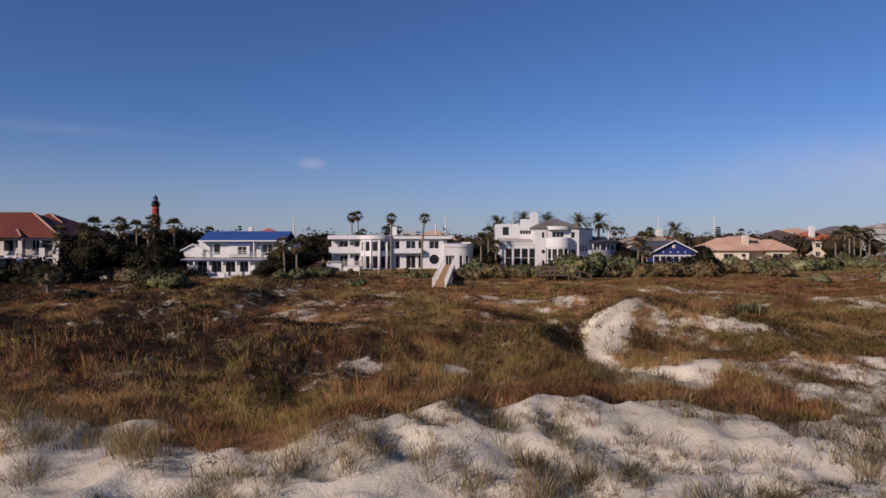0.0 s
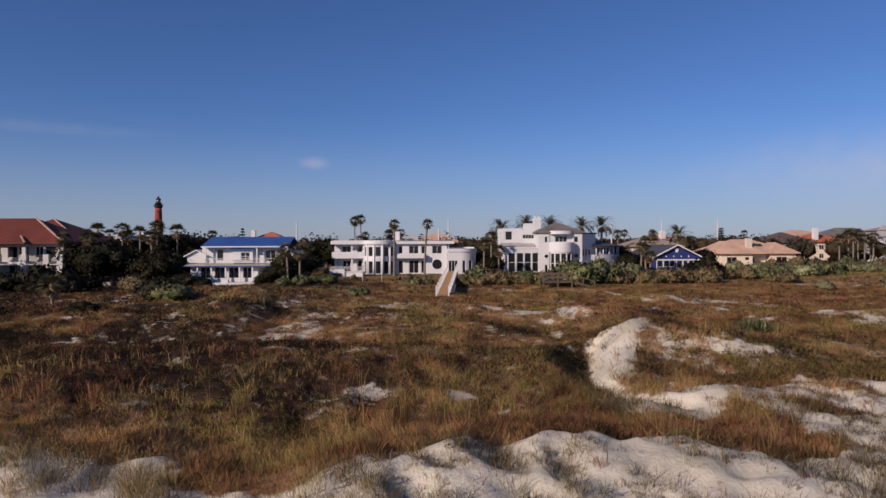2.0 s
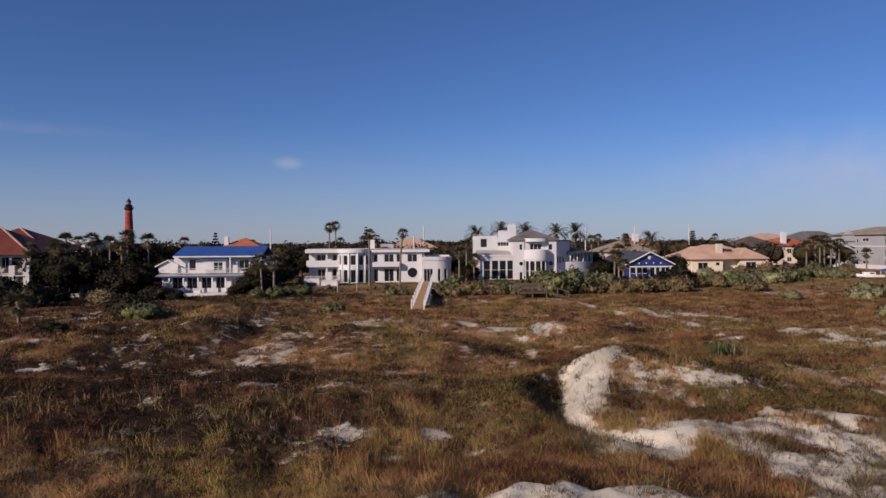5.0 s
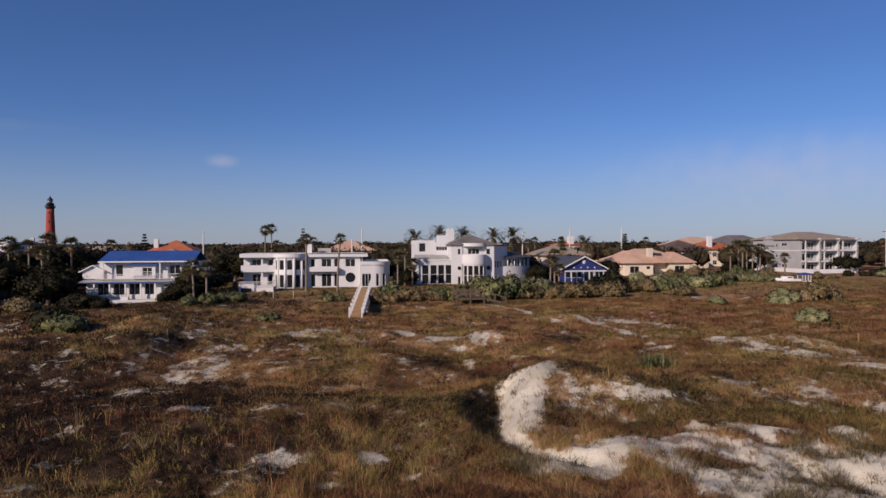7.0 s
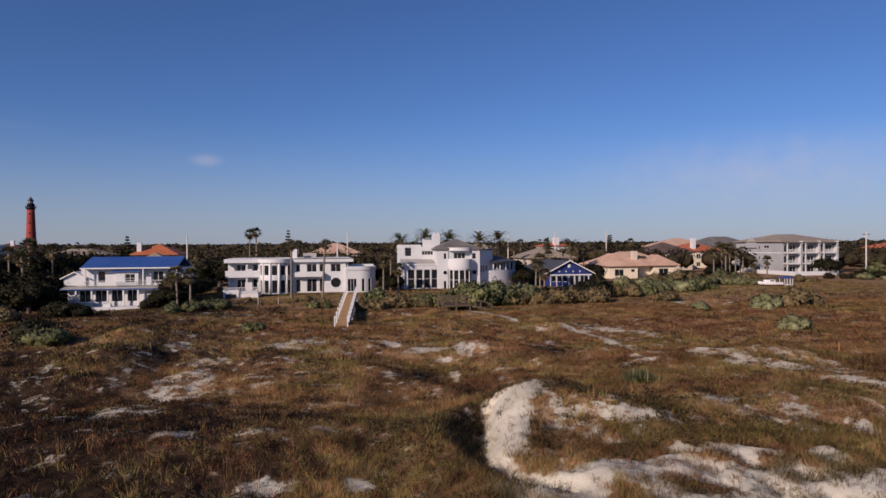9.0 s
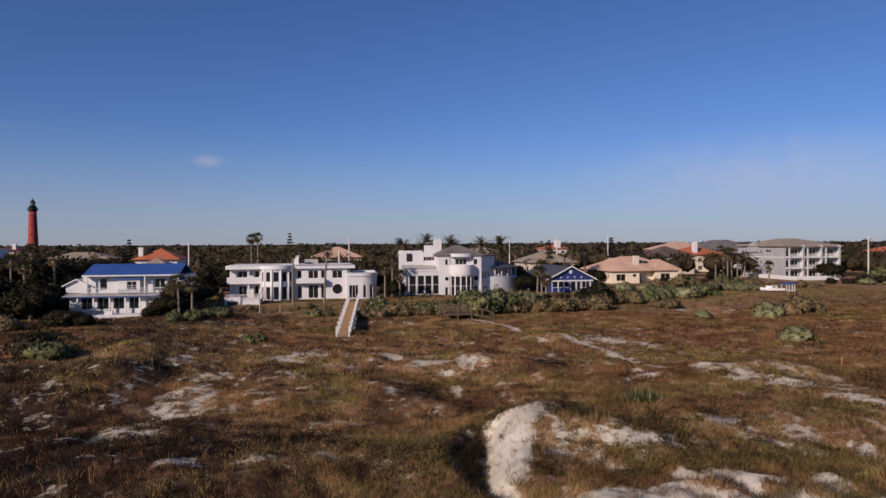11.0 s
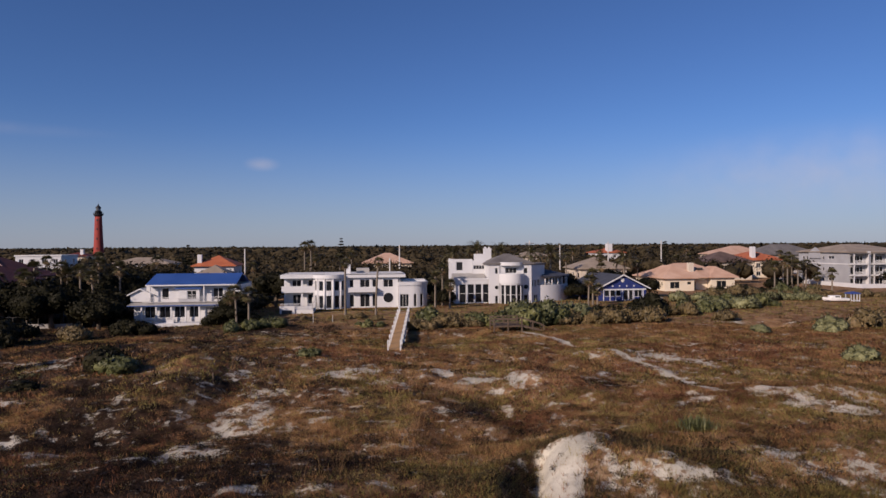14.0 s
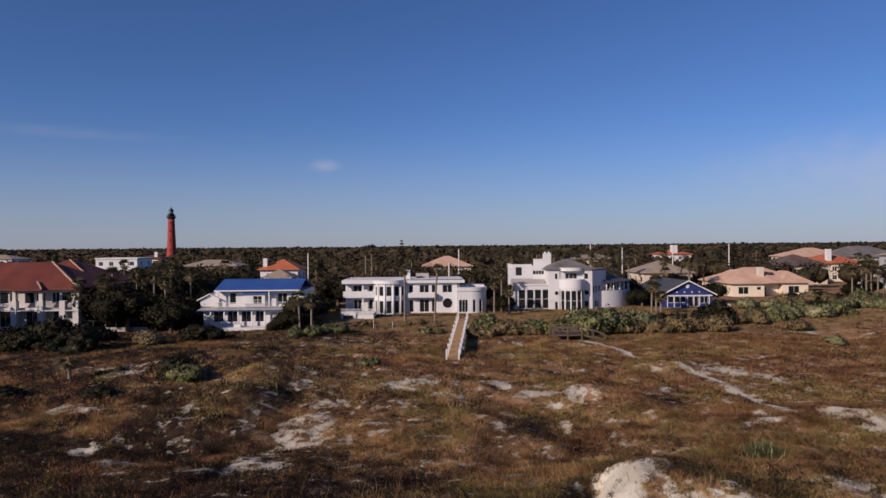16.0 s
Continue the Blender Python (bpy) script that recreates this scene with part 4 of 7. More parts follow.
meadow("dune_herbs", "low dull green and brown beach herbs", HERB, herbs)


# ---- woody plants ----
def leaf_cloud(blobs, count, leaf, seed, long=1.0, shell=0.45, core=0.68):
    """Triangles for leaves on a set of ellipsoid clumps."""
    r = np.random.default_rng(seed)
    b = np.array(blobs, float)
    wgt = (b[:, 3] * b[:, 4] + b[:, 3] * b[:, 5])
    k = r.choice(len(b), count, p=wgt / wgt.sum())
    d = r.normal(0, 1, (count, 3))
    d /= np.linalg.norm(d, axis=1)[:, None]
    rad = (r.uniform(shell, 1.05, count) + 0.22 * r.uniform(0, 1, count) ** 4)[:, None]
    c = b[k, :3] + d * b[k, 3:6] * rad
    nrm = d + r.normal(0, 0.55, (count, 3))
    nrm /= np.linalg.norm(nrm, axis=1)[:, None]
    u = np.cross(nrm, r.normal(0, 1, (count, 3)))
    u /= np.linalg.norm(u, axis=1)[:, None] + 1e-6
    w = np.cross(nrm, u)
    s = (leaf * r.uniform(0.6, 1.4, count))[:, None]
    v = np.stack([c - u * s * long, c + u * s * long, c + w * s * 1.3], 1)
    return with_cores(v, d, 0.42, r, b[:, :3], b[:, 3:6] * core)


def ball(level):
    bm = bmesh.new()
    bmesh.ops.create_icosphere(bm, subdivisions=level, radius=1.0)
    v = np.array([q.co[:] for q in bm.verts])
    f = np.array([[q.index for q in g.verts] for g in bm.faces])
    bm.free()
    return v, f


BALLS = {1: ball(1), 2: ball(2)}


def with_cores(v, d, rough, r, centre, radii, level=2):
    """Leaves and the dense twigs under them, as triangles; their soft normals take the light as the crown does."""
    n = len(v)
    f = np.arange(n * 3).reshape(n, 3)
    flip = (np.cross(v[:, 1] - v[:, 0], v[:, 2] - v[:, 1]) * d).sum(1) < 0
    f[flip] = f[flip][:, ::-1]
    m = d + r.normal(0, rough, (n, 3)) + np.array((0, 0, 0.12))
    m /= np.linalg.norm(m, axis=1)[:, None]
    bv, bf = BALLS[level]
    k = len(centre)
    lump = 1 + r.normal(0, 0.2, (k, len(bv), 1))
    cv = centre[:, None] + bv[None] * lump * radii[:, None]
    cf = bf[None] + (np.arange(k) * len(bv))[:, None, None] + n * 3
    cn = bv[None] + r.normal(0, 0.4, (k, len(bv), 3))
    cn /= np.linalg.norm(cn, axis=2)[:, :, None]
    return np.concatenate([v.reshape(-1, 3), cv.reshape(-1, 3)]), np.concatenate([f.ravel(), cf.ravel()]), np.concatenate([np.repeat(m, 3, axis=0), cn.reshape(-1, 3)])


def blob_set(seed, n, rx, ry, h, low=0.25):
    r = np.random.default_rng(seed)
    out = []
    for i in range(n):
        a, q = r.uniform(0, 2 * np.pi), math.sqrt(r.uniform(0, 1))
        s = r.uniform(0.35, 0.6)
        zz = h * (low + (1 - low) * r.uniform(0.1, 0.75) * (1 - 0.5 * q))
        out.append((rx * q * 0.75 * math.cos(a), ry * q * 0.75 * math.sin(a), zz, rx * s, ry * s, min(h * 0.35, rx * s * 0.9)))
    return out


def stems(seed, n, reach, h, thick):
    r = random.Random(seed)
    bm = bmesh.new()
    for i in range(n):
        a = r.uniform(0, 6.28)
        p = Vector((r.uniform(-0.15, 0.15) * reach, r.uniform(-0.15, 0.15) * reach, -0.15))
        q = Vector((math.cos(a) * reach * r.uniform(0.2, 0.6), math.sin(a) * reach * r.uniform(0.2, 0.6), h * r.uniform(0.5, 0.8)))
        mid = p.lerp(q, 0.5) + Vector((r.uniform(-0.1, 0.1), r.uniform(-0.1, 0.1), 0.1)) * reach
        limb(bm, (p, mid, q), (thick, thick * 0.7, thick * 0.3))
    return bm


def limb(bm, pts, radii, n=6):
    """A tapered round limb through some points."""
    rings = []
    for i, (p, r) in enumerate(zip(pts, radii)):
        d = (pts[min(i + 1, len(pts) - 1)] - pts[max(i - 1, 0)]).normalized()
        s = d.cross(Vector((0.3, 1, 0.1))).normalized()
        t = d.cross(s)
        rings.append([bm.verts.new(p + (s * math.cos(2 * math.pi * k / n) + t * math.sin(2 * math.pi * k / n)) * r) for k in range(n)])
    for a, b in zip(rings, rings[1:]):
        for k in range(n):
            f = bm.faces.new((a[k], a[(k + 1) % n], b[(k + 1) % n], b[k]))
            f.smooth = True
    bm.faces.new(rings[0][::-1])
    bm.faces.new(rings[-1])


PLANTS = {}


def shrub(kind, at, size, label, turn=0.0, group="shrubs behind the dunes", name="shrub"):
    """kind: (leaf material, leaves, leaf size, height to width, seed); a unit shrub 1 m in radius is shared and scaled."""
    if kind not in PLANTS:
        material, count, leaf, tall, seed = kind
        v, f, nn = leaf_cloud(blob_set(seed, 20, 1.0, 1.0, tall, 0.12), count, leaf, seed)
        wood = stems(seed, 6, 1.0, tall, 0.05)
        me = bpy.data.meshes.new("stems")
        wood.to_mesh(me)
        wood.free()
        me.materials.append(BARK)
        PLANTS[kind] = (mesh_from("foliage", v, f, 3, MATS[material], nn), me)
    leaves, wood = PLANTS[kind]
    ob = thing(name, at, label, "shrub", group, turn=turn)
    ob.scale = size if isinstance(size, tuple) else (size, size, size)
    for nm, me in (("foliage", leaves), ("stems", wood)):
        c = new(nm, me)
        c.parent = ob
    return ob


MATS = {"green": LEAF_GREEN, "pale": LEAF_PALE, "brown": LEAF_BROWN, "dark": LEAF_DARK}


def tree(kind, at, size, label, turn=0.0, group="trees round the houses"):
    """Broad-leaved tree; kind as for shrub()."""
    key = ("tree", kind)
    if key not in PLANTS:
        material, count, leaf, tall, seed = kind
        blobs = [(x, y, z + tall * 0.25, a, b, c) for x, y, z, a, b, c in blob_set(seed, 18, 1.0, 1.0, tall * 0.8, 0.3)]
        v, f, nn = leaf_cloud(blobs, count, leaf, seed)
        bm = bmesh.new()
        r = random.Random(seed)
        top = Vector((r.uniform(-0.1, 0.1), r.uniform(-0.1, 0.1), tall * 0.45))
        limb(bm, (Vector((0, 0, -0.1)), Vector((0.04, 0, tall * 0.2)), top), (0.1, 0.08, 0.06), 8)
        for i in range(7):
            a = i * 0.9 + r.uniform(-0.3, 0.3)
            q = top + Vector((math.cos(a) * 0.55, math.sin(a) * 0.55, tall * r.uniform(0.15, 0.35)))
            limb(bm, (top.copy(), top.lerp(q, 0.5) + Vector((0, 0, 0.06)), q), (0.05, 0.035, 0.012))
        me = bpy.data.meshes.new("trunk")
        bm.to_mesh(me)
        bm.free()
        me.materials.append(BARK)
        PLANTS[key] = (mesh_from("crown", v, f, 3, MATS[material], nn), me)
    leaves, wood = PLANTS[key]
    ob = thing("tree", at, label, "tree", group, turn=turn)
    ob.scale = size if isinstance(size, tuple) else (size, size, size)
    for nm, me in (("crown", leaves), ("trunk", wood)):
        c = new(nm, me)
        c.parent = ob
    return ob


def fan_crown(seed, fronds, reach, droop, material_dry=False):
    """Fan fronds of a cabbage palm as triangles."""
    r = np.random.default_rng(seed)
    vs = []
    for i in range(fronds):
        a = r.uniform(0, 2 * np.pi)
        e = r.uniform(-0.5, 1.35) if not material_dry else r.uniform(-1.4, -0.75)
        d = np.array([math.cos(a) * math.cos(e), math.sin(a) * math.cos(e), math.sin(e)])
        stem = reach * r.uniform(0.4, 0.6) * (0.6 if material_dry else 1)
        hub = d * stem + np.array([0, 0, -droop * stem * 0.3])
        side = np.cross(d, (0, 0, 1.0))
        side /= np.linalg.norm(side) + 1e-6
        up = np.cross(side, d)
        w = side * 0.02
        vs += [-w, w, hub]
        for k in range(9):
            g = (k / 8 - 0.5) * 2.5
            q = d * math.cos(g) + side * math.sin(g)
            tip = hub + q * reach * 0.55 * r.uniform(0.85, 1.1) + np.array([0, 0, -droop * reach * 0.22]) - up * abs(g) * 0.05
            across = np.cross(q, up)
            across = across / (np.linalg.norm(across) + 1e-6) * 0.05 * reach
            vs += [hub - across, hub + across, tip]
    v = np.array(vs)
    return v, np.arange(len(v))


def feather_crown(seed, fronds, reach):
    """Arching feather fronds of a date palm as triangles."""
    r = np.random.default_rng(seed)
    vs = []
    for i in range(fronds):
        a = r.uniform(0, 2 * np.pi)
        e = r.uniform(-0.35, 1.3)
        flat = np.array([math.cos(a), math.sin(a), 0])
        side = np.array([-math.sin(a), math.cos(a), 0])
        pts = []
        for k in range(7):
            s = k / 6
            ee = e - 1.25 * s * s
            pts.append((flat * math.cos(ee) + np.array([0, 0, math.sin(ee)])) * (reach / 6))
        pts = np.cumsum(np.array(pts), 0)
        for k in range(6):
            p, q = pts[k], pts[k + 1]
            vs += [p - side * 0.03, p + side * 0.03, q]
            for j in (0.0, 0.5):
                c = p + (q - p) * j
                ln = reach * 0.16 * (1 - 0.55 * abs(k / 5 - 0.4))
                for sg in (-1, 1):
                    tip = c + side * sg * ln + (q - p) * 0.9 + np.array([0, 0, -0.12 * ln])
                    vs += [c - (q - p) * 0.12, c + (q - p) * 0.25, tip]
    v = np.array(vs)
    return v, np.arange(len(v))


def palm(at, tall, seed=0, sort="fan", reach=1.7, lean=(0.0, 0.0), label="cabbage palm with a fan crown and grey trunk", group="palms round the houses", girth=0.19):
    key = ("palm", sort, seed % 4, reach)
    if key not in PLANTS:
        if sort == "fan":
            v, f = fan_crown(seed % 4 + 3, 42, reach, 0.7)
            d, g = fan_crown(seed % 4 + 50, 16, reach, 0.6, True)
        else:
            v, f = feather_crown(seed % 4 + 3, 54, reach)
            d, g = fan_crown(seed % 4 + 50, 14, reach * 0.5, 0.6, True)
        PLANTS[key] = (mesh_from("crown", v, f, 3, FROND), mesh_from("dry_skirt", d, g, 3, FROND_DRY))
    ob = thing("palm_tree", at, label, "palm", group, turn=seed * 47.0)
    bm = bmesh.new()
    top = Vector((lean[0], lean[1], tall))
    pts = [Vector((lean[0] * s * s, lean[1] * s * s, -0.2 + (tall + 0.2) * s)) for s in (0, 0.05, 0.2, 0.4, 0.6, 0.8, 0.96, 1.0)]
    limb(bm, pts, [girth * q for q in (1.5, 1.2, 1.0, 0.95, 0.9, 0.85, 1.1, 0.7)], 8)
    part("trunk", bm, PALM_BARK, ob)
    for nm, me in (("crown", PLANTS[key][0]), ("dry_skirt", PLANTS[key][1])):
        c = new(nm, me)
        c.parent = ob
        c.location = top
    return ob


# ---- houses ----
def settle(ob):
    """Parts were built in the place's own metres: refer them to the base of their thing."""
    back = Matrix.Translation(-ob.location)
    done = set()
    for c in ob.children_recursive:
        if c.data is not None and c.data.name not in done:
            done.add(c.data.name)
            c.data.transform(back)


def disc_window(parent, x, y, z, r):
    bm = bmesh.new()
    n = 24
    rings = [[bm.verts.new((x + rr * math.cos(2 * math.pi * i / n), yy, z + rr * math.sin(2 * math.pi * i / n))) for i in range(n)] for rr, yy in ((r + 0.08, y + 0.02), (r + 0.08, y - 0.06), (r, y - 0.06), (r, y + 0.02))]
    for a, b in zip(rings, rings[1:]):
        for i in range(n):
            bm.faces.new((a[i], b[i], b[(i + 1) % n], a[(i + 1) % n]))
    ob = part("round_window", bm, WHITE_TRIM, parent)
    pb = bmesh.new()
    pb.faces.new([pb.verts.new((x + r * math.cos(2 * math.pi * i / n), y - 0.02, z + r * math.sin(2 * math.pi * i / n))) for i in range(n)])
    part("pane", pb, GLASS, ob, "dark round glass")
    return ob


def railing(parent, pts, z0, z1, material, gap=0.14, bar=0.035, name="railing"):
    bm = bmesh.new()
    for (x0, y0), (x1, y1) in zip(pts, pts[1:]):
        beam(bm, (x0, y0, z1), (x1, y1, z1), 0.07, 0.06)
        beam(bm, (x0, y0, z0 + 0.1), (x1, y1, z0 + 0.1), 0.05, 0.05)
        k = max(1, int(math.hypot(x1 - x0, y1 - y0) / gap))
        for i in range(k + 1):
            s = i / k
            x, y = x0 + (x1 - x0) * s, y0 + (y1 - y0) * s
            box(bm, x - bar / 2, x + bar / 2, y - bar / 2, y + bar / 2, z0, z1 - 0.03)
    return part(name, bm, material, parent)


def shell(parent, x0, x1, y0, y1, z0, z1, material, t=0.25):
    """Back and side walls of a rectangular block, without its front."""
    part("side_wall", boxed(x0, x0 + t, y0 + t, y1, z0, z1), material, parent)
    part("side_wall", boxed(x1 - t, x1, y0 + t, y1, z0, z1), material, parent)
    part("back_wall", boxed(x0 + t, x1 - t, y1 - t, y1, z0, z1), material, parent)


def floor_slab(parent, x0, x1, y0, y1, z, material=CONCRETE):
    part("floor_slab", boxed(x0 + 0.26, x1 - 0.26, y0 + 0.26, y1 - 0.26, z - 0.2, z), material, parent)


def art_deco_house():
    h = thing("house", (-5, 137, on(-5, 133)), "white two-storey art deco house with flat roofs and rounded bay", "house")
    Y, Z0 = 133.0, 0.2
    X = lambda u: -17.36 + (u - 65) * 0.03737
    Z = lambda v: 7.52 - (v - 208) * 0.03785
    # left part, set back behind its balcony
    wall(h, straight(-17.0, Y + 1.2, -10.2, Y + 1.2), Z0, 6.75, [(X(115) + 17, X(162) + 17, 4.9, 6.4, 1, 0), (X(199) + 17, X(222) + 17, 4.9, 6.4, 0, 0), (X(118) + 17, X(160) + 17, 1.1, 3.5, 1, 0), (X(198) + 17, X(221) + 17, 1.5, 3.55, 0, 0)], WHITE, name="front_wall")
    part("balcony_band", boxed(-17.4, -10.7, Y - 0.25, Y - 0.02, 3.95, 5.25), WHITE, h)
    part("balcony_floor", boxed(-17.4, -10.7, Y - 0.02, Y + 1.19, 3.9, 4.1), WHITE, h)
    for px in (-16.9, -13.6):
        part("post", boxed(px, px + 0.3, Y - 0.02, Y + 0.28, 4.1, 6.74), WHITE, h)
        part("post", boxed(px, px + 0.3, Y - 0.02, Y + 0.28, Z0, 3.89), WHITE, h)
    # round bay with five tall windows on each floor
    cx, r = -8.06, 3.0
    span = r * radians(170)
    pier = 0.56
    w = (span - 6 * pier) / 5
    holes = []
    for k in range(5):
        u = pier + k * (w + pier)
        holes += [(u, u + w, 0.95, 3.45, 0, 0), (u, u + w, 4.35, 6.3, 0, 0)]
    wall(h, arc(cx, Y + 0.6, r, 185, 355), Z0, 6.75, holes, WHITE, name="bay_wall", step=0.35)
    bm = prism(bmesh.new(), [(cx + 3.35 * math.cos(radians(a)), Y + 0.6 + 3.35 * math.sin(radians(a))) for a in range(180, 361, 9)], 6.76, 7.5)
    part("bay_roof", bm, WHITE, h)
    part("bay_floor", prism(bmesh.new(), [(cx + 2.7 * math.cos(radians(a)), Y + 0.6 + 2.7 * math.sin(radians(a))) for a in range(180, 361, 9)], 3.7, 3.95), WHITE, h)
    for k in range(6):
        a = radians(185) + (pier / 2 + k * (w + pier)) / r
        part("column", lathe(bmesh.new(), ((0.17, Z0), (0.17, 6.74)), 10, cx + 3.07 * math.cos(a), Y + 0.6 + 3.07 * math.sin(a)), WHITE_TRIM, h)
    # middle front
    x0 = -5.1
    ops = [(X(a) - x0, X(b) - x0, *zz, m, 0) for a, b, zz, m in ((418, 441, (4.85, 6.4), 0), (475, 526, (4.85, 6.4), 1), (540, 561, (4.85, 6.4), 0), (599, 651, (4.85, 6.4), 1), (419, 443, (0.95, 3.5), 0), (475, 526, (0.95, 3.5), 1), (540, 561, (0.95, 3.5), 0))]
    wall(h, straight(x0, Y, 5.55, Y), Z0, 6.75, ops, WHITE, name="front_wall")
    disc_window(h, X(625), Y, Z(335), 0.98)
    part("balcony_band", boxed(-4.35, 1.15, Y - 1.3, Y - 1.1, 3.95, 4.85), WHITE, h)
    part("balcony_floor", boxed(-4.35, 1.15, Y - 1.1, Y - 0.003, 3.9, 4.08), WHITE, h)
    part("balcony_end", boxed(0.95, 1.15, Y - 1.1, Y - 0.003, 4.08, 4.85), WHITE, h)
    # body, floors and roofs
    part("side_wall", boxed(-17.0, -16.75, Y + 1.46, Y + 11, Z0, 6.75), WHITE, h)
    part("back_wall", boxed(-16.75, 6.0, Y + 10.75, Y + 11, Z0, 6.75), WHITE, h)
    part("side_wall", boxed(5.75, 6.0, Y + 0.26, Y + 10.74, 5.0, 6.75), WHITE, h)
    part("partition", boxed(-10.5, -10.25, Y + 1.47, Y + 10.7, Z0, 6.7), WHITE, h)
    part("floor_slab", boxed(-16.7, 5.5, Y + 1.5, Y + 10.7, 3.7, 3.9), WHITE, h)
    part("roof", boxed(-17.6, -9.0, Y - 0.55, Y + 11.3, 6.77, 7.5), WHITE, h, "white flat roof with a deep fascia")
    part("roof", boxed(-8.98, 7.0, Y - 0.6, Y + 11.3, 6.8, 7.38), WHITE, h, "white flat roof with a deep fascia")
    part("roof_deck", boxed(-17.2, 6.6, Y + 0.2, Y + 11.0, 7.52, 7.56), FLAT_ROOF, h, "pale roofing")
    part("chimney", boxed(-5.25, -4.0, Y + 2.6, Y + 3.9, 7.4, 9.35), WHITE, h)
    part("chimney_pot", boxed(-4.95, -4.3, Y + 2.9, Y + 3.6, 9.35, 9.65), RAIL_DARK, h)
    part("roof_unit", boxed(-2.9, -0.2, Y + 6, Y + 8, 7.56, 8.5), SHUTTER, h, "grey roof-top air handler")
    # single-storey wing with a rounded end
    ops = [(X(685) - 5.6, X(733) - 5.6, 0.95, 3.5, 2, 0)]
    wall(h, straight(5.6, Y - 1.6, 8.2, Y - 1.6), Z0, 5.2, ops, WHITE, name="wing_wall")
    q = 3.3
    wall(h, arc(8.2, Y - 1.6 + q, q, 270, 360), Z0, 5.2, [(0.35, 1.0, 0.95, 3.5, 0, 0), (1.75, 2.5, 0.95, 3.5, 0, 0)], WHITE, name="wing_round_wall", step=0.4)
    part("side_wall", boxed(11.25, 11.5, Y - 1.6 + q, Y + 8, Z0, 5.2), WHITE, h)
    part("side_wall", boxed(5.6, 5.85, Y - 1.34, Y - 0.003, Z0, 5.2), WHITE, h)
    rim = [(5.5, Y - 1.75), (8.2, Y - 1.75)] + [(8.2 + 3.45 * math.cos(radians(a)), Y + 1.7 + 3.45 * math.sin(radians(a))) for a in range(279, 361, 9)] + [(11.65, Y + 8.2), (6.02, Y + 8.2), (6.02, Y + 0.1), (5.5, Y - 0.02)]
    part("wing_roof", prism(bmesh.new(), rim, 5.2, 5.85), WHITE, h)
    part("wing_parapet", boxed(6.3, 11.2, Y + 2.2, Y + 6.5, 5.85, 6.15), FLAT_ROOF, h)
    # raised terrace
    part("terrace", boxed(-16.4, -10.5, 123.2, Y - 2.6, -0.3, 1.5), FLAT_ROOF, h, "pale grey stucco terrace block")
    part("terrace_wall", boxed(-16.5, -13.8, 122.95, 123.18, -0.3, 2.2), WHITE, h)
    part("terrace_lattice", boxed(-16.1, -14.3, 122.9, 122.94, 0.25, 1.45), RAIL_DARK, h)
    railing(h, [(-16.4, 123.3), (-10.6, 123.3), (-10.6, 130.3)], 1.5, 2.6, WHITE_TRIM)
    part("patio", boxed(-10.3, 8, 126, Y - 2.0, 0.2, 0.75), CONCRETE, h)
    settle(h)


